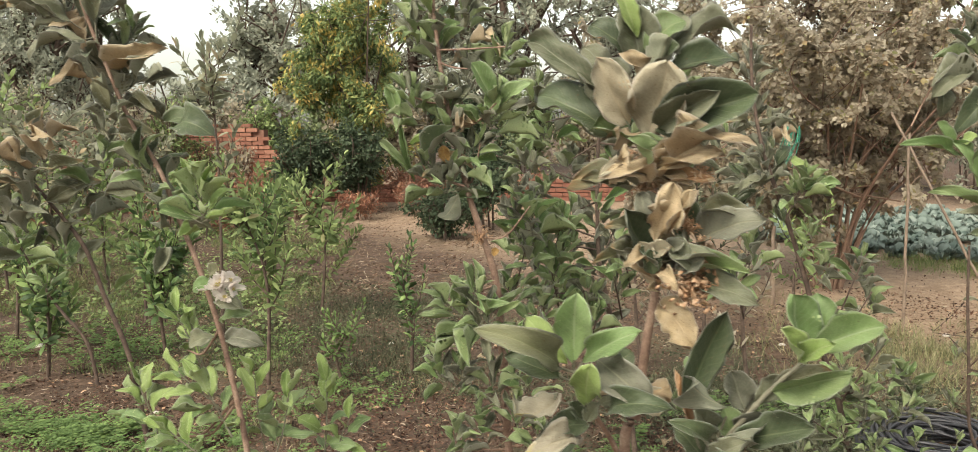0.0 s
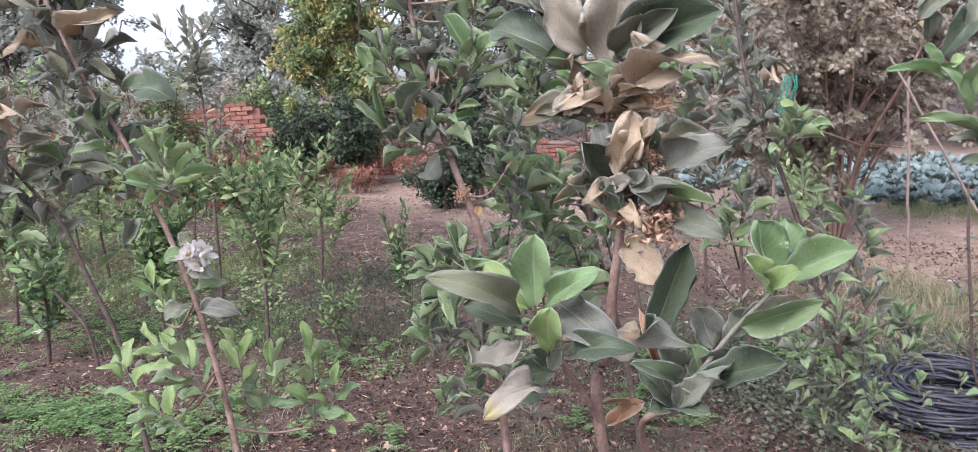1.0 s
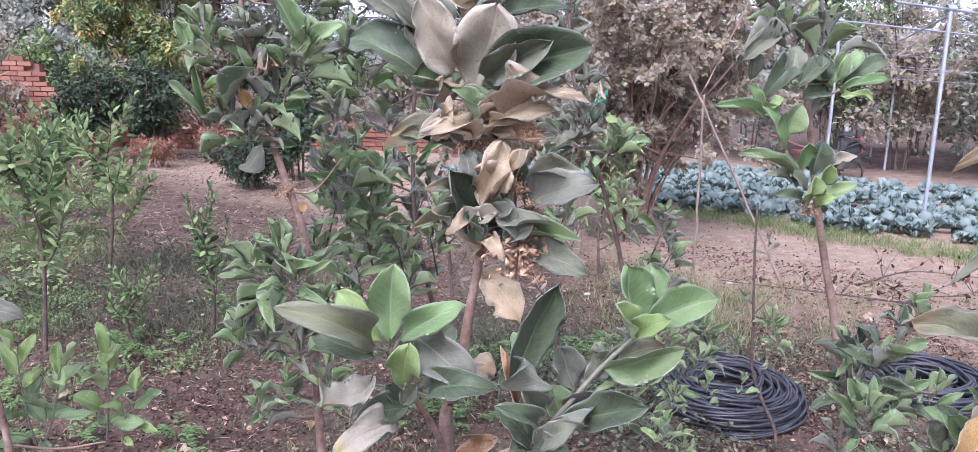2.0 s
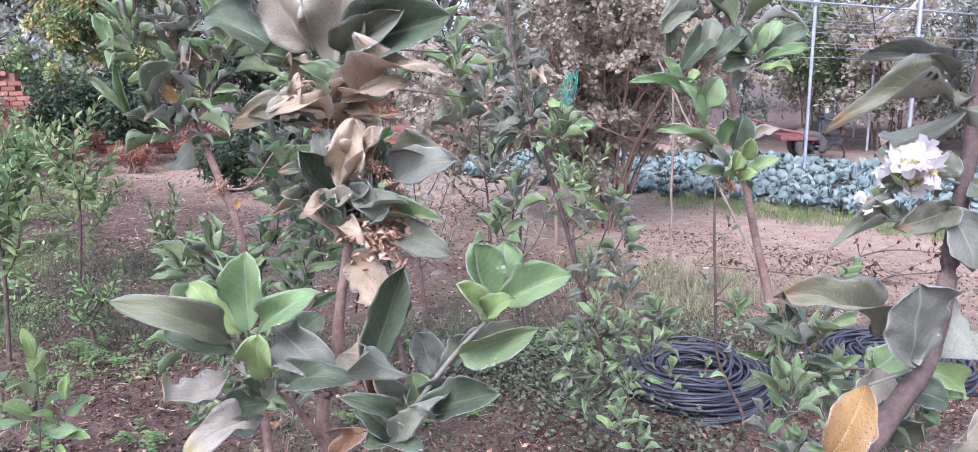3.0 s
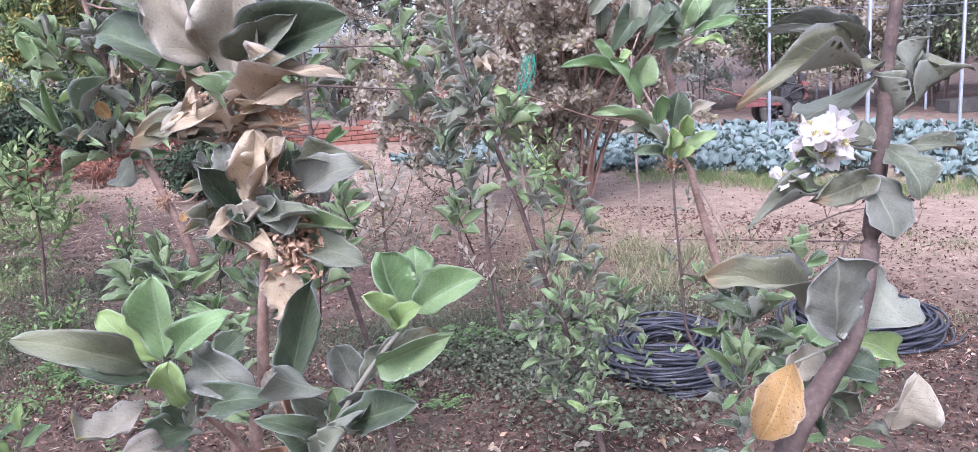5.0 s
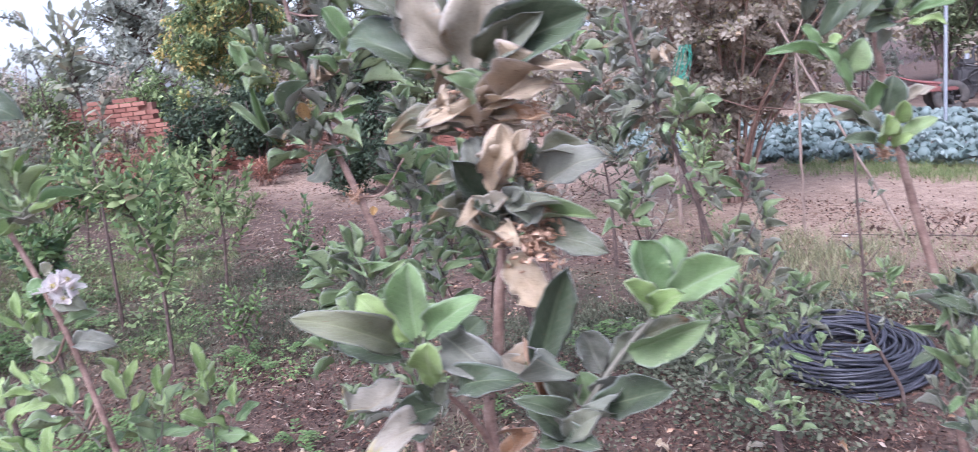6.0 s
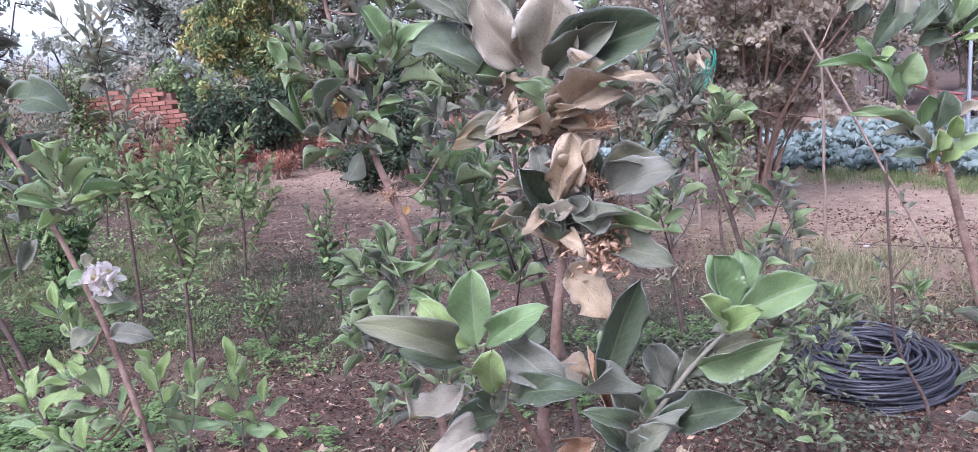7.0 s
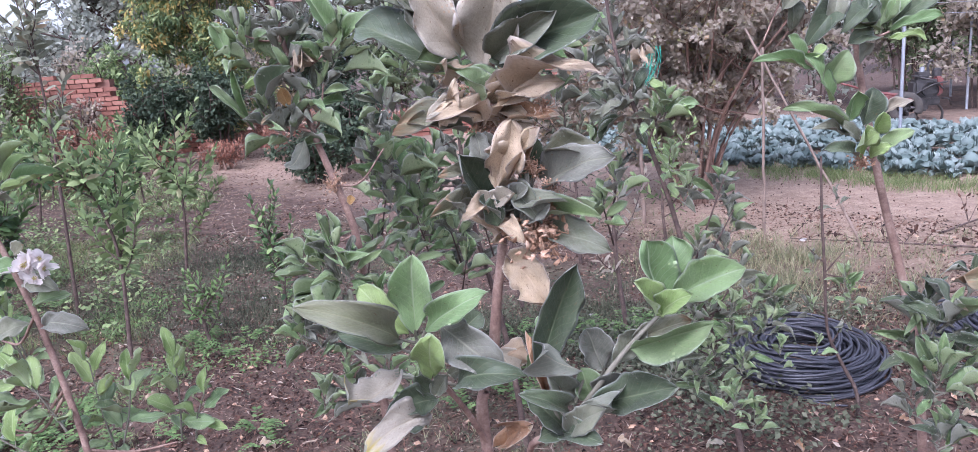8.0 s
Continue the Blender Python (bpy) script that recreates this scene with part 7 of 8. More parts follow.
rosette(plant, twigs, (-0.087, 2.000, 0.707), 9, 0.081, ("green", "bright", "dusty"), 124, (0, 0, 1), (18, 76), 0.31)
rosette(plant, twigs, (-0.253, 1.950, 0.648), 7, 0.078, ("green", "dusty"), 125, (0, 0, 1), (18, 76), 0.31)
rosette(plant, twigs, (-0.035, 2.000, 0.638), 8, 0.078, ("green", "dusty"), 126, (0, 0, 1), (18, 76), 0.31)
branch(plant, bend([(-0.160, 2.120, 1.023), (-0.189, 2.100, 1.013), (-0.213, 2.060, 1.017)], 6), (0.0035, 0.002), 9, rng)
branch(plant, bend([(-0.158, 2.120, 1.014), (-0.225, 2.100, 0.966), (-0.286, 2.060, 0.971)], 6), (0.0035, 0.002), 9, rng)
branch(plant, bend([(-0.203, 2.120, 1.159), (-0.128, 2.100, 1.166), (-0.053, 2.060, 1.255)], 6), (0.0035, 0.002), 9, rng)
branch(plant, bend([(-0.141, 2.120, 0.718), (-0.237, 2.100, 0.725), (-0.326, 2.060, 0.797)], 6), (0.0035, 0.002), 9, rng)
branch(plant, bend([(-0.144, 2.120, 0.755), (-0.201, 2.100, 0.764), (-0.254, 2.060, 0.790)], 6), (0.0035, 0.002), 9, rng)
branch(plant, bend([(-0.145, 2.120, 0.793), (-0.124, 2.100, 0.803), (-0.100, 2.060, 0.876)], 6), (0.0035, 0.002), 9, rng)
branch(plant, bend([(-0.141, 2.120, 0.718), (-0.109, 2.100, 0.730), (-0.075, 2.060, 0.795)], 6), (0.0035, 0.002), 9, rng)
branch(plant, bend([(-0.135, 2.120, 0.585), (-0.171, 2.100, 0.595), (-0.202, 2.060, 0.644)], 6), (0.0035, 0.002), 9, rng)
branch(plant, bend([(-0.135, 2.120, 0.585), (-0.116, 2.100, 0.598), (-0.094, 2.060, 0.685)], 6), (0.0035, 0.002), 9, rng)
branch(plant, bend([(-0.245, 2.120, 1.320), (-0.219, 2.100, 1.325), (-0.188, 2.060, 1.426)], 6), (0.0035, 0.002), 9, rng)
branch(plant, bend([(-0.294, 2.120, 1.539), (-0.343, 2.100, 1.543), (-0.386, 2.060, 1.565)], 6), (0.0035, 0.002), 9, rng)
branch(plant, bend([(-0.277, 2.120, 1.478), (-0.211, 2.100, 1.481), (-0.143, 2.060, 1.535)], 6), (0.0035, 0.002), 9, rng)
branch(plant, bend([(-0.309, 2.120, 1.652), (-0.265, 2.100, 1.636), (-0.219, 2.060, 1.629)], 6), (0.0035, 0.002), 9, rng)
branch(plant, bend([(-0.317, 2.120, 1.686), (-0.216, 2.100, 1.685), (-0.116, 2.060, 1.684)], 6), (0.0035, 0.002), 9, rng)
branch(plant, bend([(-0.155, 2.120, 0.996), (-0.160, 2.100, 0.949), (-0.161, 2.060, 0.955)], 6), (0.0035, 0.002), 9, rng)
branch(plant, bend([(-0.130, 2.120, 0.538), (-0.086, 2.100, 0.552), (-0.041, 2.060, 0.613)], 6), (0.0035, 0.002), 9, rng)
branch(plant, bend([(-0.134, 2.120, 0.528), (-0.208, 2.100, 0.537), (-0.276, 2.060, 0.603)], 6), (0.0035, 0.002), 9, rng)
dry_blossom(plant, (-0.203, 2.100, 1.165), 8, 0.025, 22)
leaf(plant, (-0.161, 2.100, 1.108), (-0.155, 2.100, 1.133), 0.024, "yellow", "cup")
finish(plant, wood, twigs, BARK)

plant = thing("apple_sapling", "dark-stemmed apple sapling with dense low foliage", "sapling", (1.0, 2.4, 0), "apple saplings")
wood, twigs, rng = Shape(), Shape(), np.random.default_rng(368)
wood.tube(bend([(0.979, 2.350, -0.030), (0.949, 2.350, 0.201), (0.904, 2.350, 0.385), (0.850, 2.350, 0.618), (0.808, 2.350, 0.742), (0.741, 2.350, 0.998), (0.680, 2.350, 1.188), (0.632, 2.350, 1.317), (0.591, 2.350, 1.460), (0.570, 2.350, 1.615), (0.566, 2.350, 1.749)], 6), (0.011, 0.004), 9, wobble=0.04, rng=rng)
leaf(plant, (0.724, 2.300, 1.342), (0.674, 2.290, 1.362), 0.034, "lime", "flat")
leaf(plant, (0.731, 2.300, 1.272), (0.809, 2.280, 1.300), 0.030, "bright")
rosette(plant, twigs, (0.714, 2.300, 1.308), 9, 0.079, ("bright", "lime", "green"), 131, (0.2, -0.2, 1), (20, 80), 0.35)
rosette(plant, twigs, (0.754, 2.320, 1.278), 6, 0.076, ("green", "bright"), 132, (0.8, 0, 0.4), (18, 76), 0.35)
rosette(plant, twigs, (0.616, 2.350, 1.371), 10, 0.087, ("slate", "dusty", "dark"), 133, (-0.2, -0.2, 0.6), (18, 76), 0.35)
rosette(plant, twigs, (0.565, 2.400, 1.299), 8, 0.086, ("dusty", "dark", "slate"), 134, (-0.5, 0, 0.2), (18, 76), 0.35)
rosette(plant, twigs, (0.590, 2.400, 1.514), 9, 0.089, ("dusty", "slate", "olive"), 135, (0, 0, 1), (18, 76), 0.35)
rosette(plant, twigs, (0.653, 2.400, 1.458), 8, 0.086, ("dusty", "tan", "slate"), 136, (0.3, 0, 0.8), (18, 76), 0.35)
rosette(plant, twigs, (0.577, 2.400, 1.653), 9, 0.089, ("dusty", "slate"), 137, (0, 0, 1), (18, 76), 0.35)
rosette(plant, twigs, (0.648, 2.350, 1.236), 7, 0.081, ("dusty", "dark"), 138, (0.2, -0.2, -0.2), (18, 76), 0.35)
rosette(plant, twigs, (0.528, 2.450, 1.185), 7, 0.080, ("dusty", "green"), 139, (0, 0, 1), (18, 76), 0.35)
rosette(plant, twigs, (0.783, 2.300, 1.061), 9, 0.073, ("green", "bright", "dusty"), 140, (0.2, -0.2, 1), (18, 76), 0.35)
rosette(plant, twigs, (0.738, 2.300, 1.155), 7, 0.069, ("green", "bright"), 141, (0, 0, 1), (18, 76), 0.35)
rosette(plant, twigs, (0.937, 2.500, 1.040), 9, 0.089, ("green", "bright", "slate"), 142, (0.1, 0, 1), (18, 76), 0.35)
rosette(plant, twigs, (0.967, 2.500, 0.937), 8, 0.085, ("dusty", "green"), 143, (0, 0, 1), (18, 76), 0.35)
rosette(plant, twigs, (0.910, 2.400, 0.861), 7, 0.082, ("dusty", "slate"), 144, (-0.2, 0, 0.6), (18, 76), 0.35)
rosette(plant, twigs, (0.969, 2.400, 0.777), 7, 0.084, ("dusty", "green"), 145, (0.3, 0, 0.8), (18, 76), 0.35)
rosette(plant, twigs, (0.808, 2.300, 0.891), 6, 0.067, ("green", "dusty"), 146, (0, 0, 1), (18, 76), 0.35)
rosette(plant, twigs, (0.771, 2.350, 0.823), 6, 0.072, ("slate", "dusty"), 147, (-0.6, 0, 0.6), (18, 76), 0.35)
rosette(plant, twigs, (0.710, 2.250, 0.682), 8, 0.061, ("green", "bright", "dusty"), 150, (-0.4, -0.2, 0.9), (18, 76), 0.35)
rosette(plant, twigs, (0.787, 2.300, 0.689), 8, 0.063, ("dusty", "green", "dark"), 151, (-0.2, -0.2, 0.9), (18, 76), 0.35)
rosette(plant, twigs, (0.857, 2.350, 0.698), 8, 0.064, ("dusty", "green", "dark"), 152, (0.0, -0.2, 0.9), (18, 76), 0.35)
rosette(plant, twigs, (0.898, 2.250, 0.707), 8, 0.062, ("green", "bright", "dusty"), 153, (0.2, -0.2, 0.9), (18, 76), 0.35)
rosette(plant, twigs, (0.989, 2.300, 0.724), 8, 0.064, ("dusty", "green", "dark"), 154, (0.4, -0.2, 0.9), (18, 76), 0.35)
rosette(plant, twigs, (0.776, 2.350, 0.562), 8, 0.065, ("dusty", "green", "dark"), 155, (-0.4, -0.2, 0.9), (18, 76), 0.35)
rosette(plant, twigs, (0.822, 2.250, 0.596), 8, 0.063, ("green", "bright", "dusty"), 156, (-0.2, -0.2, 0.9), (18, 76), 0.35)
rosette(plant, twigs, (0.911, 2.300, 0.601), 8, 0.064, ("dusty", "green", "dark"), 157, (0.0, -0.2, 0.9), (18, 76), 0.35)
rosette(plant, twigs, (0.995, 2.350, 0.587), 8, 0.066, ("dusty", "green", "dark"), 158, (0.2, -0.2, 0.9), (18, 76), 0.35)
rosette(plant, twigs, (1.012, 2.250, 0.660), 8, 0.063, ("green", "bright", "dusty"), 159, (0.4, -0.2, 0.9), (18, 76), 0.35)
rosette(plant, twigs, (0.794, 2.300, 0.499), 8, 0.065, ("dusty", "green", "dark"), 160, (-0.4, -0.2, 0.9), (18, 76), 0.35)
rosette(plant, twigs, (0.875, 2.350, 0.493), 8, 0.066, ("dusty", "green", "dark"), 161, (-0.2, -0.2, 0.9), (18, 76), 0.35)
rosette(plant, twigs, (0.926, 2.250, 0.528), 8, 0.064, ("green", "bright", "dusty"), 162, (0.0, -0.2, 0.9), (18, 76), 0.35)
rosette(plant, twigs, (0.881, 2.300, 0.409), 8, 0.066, ("dusty", "green", "dark"), 163, (0.2, -0.2, 0.9), (18, 76), 0.35)
rosette(plant, twigs, (0.755, 2.350, 0.481), 8, 0.066, ("dusty", "green", "dark"), 164, (0.4, -0.2, 0.9), (18, 76), 0.35)
rosette(plant, twigs, (0.992, 2.250, 0.759), 8, 0.062, ("green", "bright", "dusty"), 165, (-0.4, -0.2, 0.9), (18, 76), 0.35)
rosette(plant, twigs, (1.038, 2.300, 0.681), 8, 0.065, ("dusty", "green", "dark"), 166, (-0.2, -0.2, 0.9), (18, 76), 0.35)
rosette(plant, twigs, (0.870, 2.150, 0.477), 8, 0.079, ("bright", "lime", "green"), 170, (0, 0, 1), (18, 76), 0.35)
rosette(plant, twigs, (0.926, 2.150, 0.414), 7, 0.076, ("bright", "green"), 171, (0, 0, 1), (18, 76), 0.35)
rosette(plant, twigs, (0.823, 2.250, 0.770), 6, 0.067, ("bright", "green"), 172, (0, 0, 1), (18, 76), 0.35)
branch(plant, bend([(0.680, 2.350, 1.188), (0.714, 2.300, 1.299)], 6), (0.0035, 0.0018), 9, rng)
branch(plant, bend([(0.745, 2.350, 0.998), (0.783, 2.300, 1.061)], 6), (0.0035, 0.0018), 9, rng)
branch(plant, bend([(0.799, 2.350, 0.782), (0.885, 2.300, 1.074)], 6), (0.0035, 0.0018), 9, rng)
branch(plant, bend([(0.808, 2.350, 0.742), (0.913, 2.300, 0.979)], 6), (0.0035, 0.0018), 9, rng)
branch(plant, bend([(0.837, 2.350, 0.659), (0.720, 2.300, 0.665)], 6), (0.0035, 0.0018), 9, rng)
branch(plant, bend([(0.842, 2.350, 0.639), (0.989, 2.300, 0.724)], 6), (0.0035, 0.0018), 9, rng)
branch(plant, bend([(0.865, 2.350, 0.555), (0.980, 2.300, 0.606)], 6), (0.0035, 0.0018), 9, rng)
branch(plant, bend([(0.875, 2.350, 0.493), (0.766, 2.300, 0.582)], 6), (0.0035, 0.0018), 9, rng)
branch(plant, bend([(0.894, 2.350, 0.428), (0.794, 2.300, 0.499)], 6), (0.0035, 0.0018), 9, rng)
branch(plant, bend([(0.904, 2.350, 0.385), (0.911, 2.300, 0.407)], 6), (0.0035, 0.0018), 9, rng)
branch(plant, bend([(0.924, 2.350, 0.277), (0.970, 2.300, 0.339)], 6), (0.0035, 0.0018), 9, rng)
branch(plant, bend([(0.850, 2.350, 0.618), (0.941, 2.300, 0.806)], 6), (0.0035, 0.0018), 9, rng)
finish(plant, wood, twigs, BARK_DARK)

plant = thing("apple_sapling", "thin bare young stem with few leaves beside a pipe coil", "sapling", (1.55, 2.85, 0), "apple saplings")
wood, twigs, rng = Shape(), Shape(), np.random.default_rng(449)
wood.tube(bend([(1.557, 2.850, -0.030), (1.557, 2.850, -0.024), (1.551, 2.850, 0.109), (1.486, 2.850, 0.244), (1.433, 2.850, 0.376), (1.418, 2.850, 0.600), (1.401, 2.850, 0.842), (1.395, 2.850, 1.029)], 6), (0.009, 0.004), 9, wobble=0.04, rng=rng)
branch(plant, bend([(1.423, 2.850, 0.600), (1.470, 2.820, 0.678)], 6), (0.003, 0.0015), 9, rng)
branch(plant, bend([(1.425, 2.850, 0.526), (1.485, 2.820, 0.568)], 6), (0.003, 0.0015), 9, rng)
branch(plant, bend([(1.432, 2.850, 0.426), (1.361, 2.820, 0.478)], 6), (0.003, 0.0015), 9, rng)
branch(plant, bend([(1.424, 2.850, 0.588), (1.595, 2.820, 0.548)], 6), (0.003, 0.0015), 9, rng)
branch(plant, bend([(1.423, 2.850, 0.625), (1.337, 2.820, 0.710)], 6), (0.003, 0.0015), 9, rng)
branch(plant, bend([(1.454, 2.850, 0.323), (1.477, 2.820, 0.396)], 6), (0.003, 0.0015), 9, rng)
rosette(plant, twigs, (1.471, 2.800, 0.599), 7, 0.068, ("bright", "green"), 181, (0, 0, 1), (18, 76), 0.35)
rosette(plant, twigs, (1.489, 2.800, 0.549), 5, 0.064, ("bright", "lime"), 182, (0, 0, 1), (18, 76), 0.35)
rosette(plant, twigs, (1.360, 2.820, 0.491), 5, 0.054, ("green", "slate"), 183, (0, 0, 1), (18, 76), 0.35)
rosette(plant, twigs, (1.471, 2.800, 0.415), 4, 0.065, ("dusty", "green"), 184, (0, 0, -1), (18, 76), 0.35)
rosette(plant, twigs, (1.374, 2.850, 0.652), 4, 0.049, ("slate", "green"), 185, (0, 0, 1), (18, 76), 0.35)
rosette(plant, twigs, (1.353, 2.750, 0.368), 4, 0.058, ("green", "bright"), 186, (0, 0, 1), (18, 76), 0.35)
rosette(plant, twigs, (1.222, 2.750, 0.354), 5, 0.082, ("green", "bright"), 187, (0, 0, 1), (18, 76), 0.35)
rosette(plant, twigs, (1.453, 2.850, 0.887), 4, 0.053, ("dusty",), 188, (0, 0, 1), (18, 76), 0.35)
finish(plant, wood, twigs, BARK_DARK)

plant = thing("apple_sapling", "grey-leaved apple sapling behind its neighbours", "sapling", (0.3, 2.8, 0), "apple saplings")
wood, twigs, rng = Shape(), Shape(), np.random.default_rng(467)
wood.tube(bend([(0.285, 2.800, -0.030), (0.244, 2.800, 0.349), (0.202, 2.800, 0.594), (0.146, 2.800, 0.855), (0.121, 2.800, 1.015), (0.116, 2.800, 1.234), (0.121, 2.800, 1.446), (0.127, 2.800, 1.650)], 6), (0.0115, 0.005), 9, wobble=0.04, rng=rng)
rosette(plant, twigs, (-0.164, 2.800, 1.361), 8, 0.105, ("green", "slate", "dusty"), 210, (-0.4, -0.1, 0.8), (18, 76), 0.35)
rosette(plant, twigs, (-0.082, 2.950, 1.479), 8, 0.110, ("slate", "green", "bright"), 211, (-0.2, -0.1, 0.8), (18, 76), 0.35)
rosette(plant, twigs, (0.008, 3.100, 1.332), 8, 0.116, ("dusty", "green", "olive"), 212, (0.0, -0.1, 0.8), (18, 76), 0.35)
rosette(plant, twigs, (-0.067, 2.800, 1.247), 8, 0.105, ("green", "slate", "dusty"), 213, (0.2, -0.1, 0.8), (18, 76), 0.35)
rosette(plant, twigs, (0.023, 2.950, 1.135), 8, 0.111, ("slate", "green", "bright"), 214, (0.4, -0.1, 0.8), (18, 76), 0.35)
rosette(plant, twigs, (-0.133, 3.100, 1.103), 8, 0.117, ("dusty", "green", "olive"), 215, (-0.4, -0.1, 0.8), (18, 76), 0.35)
rosette(plant, twigs, (-0.177, 2.800, 1.233), 8, 0.105, ("green", "slate", "dusty"), 216, (-0.2, -0.1, 0.8), (18, 76), 0.35)
rosette(plant, twigs, (0.097, 2.950, 1.489), 8, 0.110, ("slate", "green", "bright"), 217, (0.0, -0.1, 0.8), (18, 76), 0.35)
rosette(plant, twigs, (0.006, 3.100, 1.586), 8, 0.116, ("dusty", "green", "olive"), 218, (0.2, -0.1, 0.8), (18, 76), 0.35)
rosette(plant, twigs, (-0.077, 2.800, 1.604), 8, 0.105, ("green", "slate", "dusty"), 219, (0.4, -0.1, 0.8), (18, 76), 0.35)
rosette(plant, twigs, (0.175, 2.950, 1.329), 8, 0.110, ("slate", "green", "bright"), 220, (-0.4, -0.1, 0.8), (18, 76), 0.35)
rosette(plant, twigs, (0.208, 3.100, 1.481), 8, 0.115, ("dusty", "green", "olive"), 221, (-0.2, -0.1, 0.8), (18, 76), 0.35)
rosette(plant, twigs, (0.121, 2.800, 1.169), 8, 0.105, ("green", "slate", "dusty"), 222, (0.0, -0.1, 0.8), (18, 76), 0.35)
rosette(plant, twigs, (0.012, 2.950, 0.997), 8, 0.111, ("slate", "green", "bright"), 223, (0.2, -0.1, 0.8), (18, 76), 0.35)
rosette(plant, twigs, (-0.080, 3.100, 0.878), 8, 0.118, ("dusty", "green", "olive"), 224, (0.4, -0.1, 0.8), (18, 76), 0.35)
rosette(plant, twigs, (-0.109, 2.800, 1.031), 8, 0.106, ("green", "slate", "dusty"), 225, (-0.4, -0.1, 0.8), (18, 76), 0.35)
rosette(plant, twigs, (0.102, 2.950, 0.967), 8, 0.111, ("slate", "green", "bright"), 226, (-0.2, -0.1, 0.8), (18, 76), 0.35)
rosette(plant, twigs, (0.178, 3.100, 1.057), 8, 0.116, ("dusty", "green", "olive"), 227, (0.0, -0.1, 0.8), (18, 76), 0.35)
rosette(plant, twigs, (-0.173, 2.800, 1.058), 8, 0.106, ("green", "slate", "dusty"), 228, (0.2, -0.1, 0.8), (18, 76), 0.35)
rosette(plant, twigs, (-0.002, 2.950, 0.831), 8, 0.113, ("slate", "green", "bright"), 229, (0.4, -0.1, 0.8), (18, 76), 0.35)
rosette(plant, twigs, (-0.138, 3.100, 0.781), 8, 0.119, ("dusty", "green", "olive"), 230, (-0.4, -0.1, 0.8), (18, 76), 0.35)
rosette(plant, twigs, (0.094, 2.800, 0.813), 8, 0.107, ("green", "slate", "dusty"), 231, (-0.2, -0.1, 0.8), (18, 76), 0.35)
rosette(plant, twigs, (0.456, 2.950, 1.508), 8, 0.110, ("slate", "green", "bright"), 232, (0.0, -0.1, 0.8), (18, 76), 0.35)
rosette(plant, twigs, (0.507, 3.100, 1.345), 8, 0.116, ("dusty", "green", "olive"), 233, (0.2, -0.1, 0.8), (18, 76), 0.35)
rosette(plant, twigs, (0.588, 2.800, 1.434), 8, 0.105, ("green", "slate", "dusty"), 234, (0.4, -0.1, 0.8), (18, 76), 0.35)
rosette(plant, twigs, (0.569, 2.950, 1.543), 8, 0.110, ("slate", "green", "bright"), 235, (-0.4, -0.1, 0.8), (18, 76), 0.35)
rosette(plant, twigs, (0.428, 3.100, 1.625), 8, 0.116, ("dusty", "green", "olive"), 236, (-0.2, -0.1, 0.8), (18, 76), 0.35)
rosette(plant, twigs, (0.648, 2.800, 1.304), 8, 0.106, ("green", "slate", "dusty"), 237, (0.0, -0.1, 0.8), (18, 76), 0.35)
rosette(plant, twigs, (-0.094, 2.500, 1.180), 9, 0.102, ("green", "bright", "slate"), 240, (0, -0.1, 1), (15, 80), 0.35)
branch(plant, bend([(0.116, 2.800, 1.234), (-0.171, 2.850, 1.358)], 6), (0.004, 0.002), 9, rng)
branch(plant, bend([(0.116, 2.800, 1.234), (-0.072, 2.850, 1.243)], 6), (0.004, 0.002), 9, rng)
branch(plant, bend([(0.113, 2.800, 1.060), (-0.105, 2.850, 1.134)], 6), (0.004, 0.002), 9, rng)
branch(plant, bend([(0.112, 2.800, 1.191), (0.030, 2.850, 1.147)], 6), (0.004, 0.002), 9, rng)
branch(plant, bend([(0.122, 2.800, 1.404), (0.024, 2.850, 1.345)], 6), (0.004, 0.002), 9, rng)
branch(plant, bend([(0.123, 2.800, 1.528), (-0.072, 2.850, 1.480)], 6), (0.004, 0.002), 9, rng)
branch(plant, bend([(0.121, 2.800, 1.446), (0.209, 2.850, 1.481)], 6), (0.004, 0.002), 9, rng)
branch(plant, bend([(0.116, 2.800, 1.234), (0.176, 2.850, 1.334)], 6), (0.004, 0.002), 9, rng)
branch(plant, bend([(0.126, 2.800, 0.947), (-0.056, 2.850, 0.927)], 6), (0.004, 0.002), 9, rng)
branch(plant, bend([(0.142, 2.800, 0.855), (-0.110, 2.850, 0.838)], 6), (0.004, 0.002), 9, rng)
branch(plant, bend([(0.128, 2.800, 0.969), (0.181, 2.850, 1.092)], 6), (0.004, 0.002), 9, rng)
branch(plant, bend([(0.118, 2.800, 1.404), (0.483, 2.850, 1.356)], 6), (0.004, 0.002), 9, rng)
branch(plant, bend([(0.123, 2.800, 1.528), (0.448, 2.850, 1.507)], 6), (0.004, 0.002), 9, rng)
branch(plant, bend([(0.127, 2.800, 1.569), (-0.082, 2.850, 1.606)], 6), (0.004, 0.002), 9, rng)
branch(plant, bend([(0.134, 2.800, 0.901), (0.092, 2.850, 0.800)], 6), (0.004, 0.002), 9, rng)
branch(plant, bend([(0.121, 2.800, 1.015), (-0.180, 2.850, 1.050)], 6), (0.004, 0.002), 9, rng)
rosette(plant, twigs, (-0.114, 2.450, 1.080), 9, 0.094, ("green", "bright", "slate"), 600, (-0.4, -0.1, 1), (12, 70), 0.35)
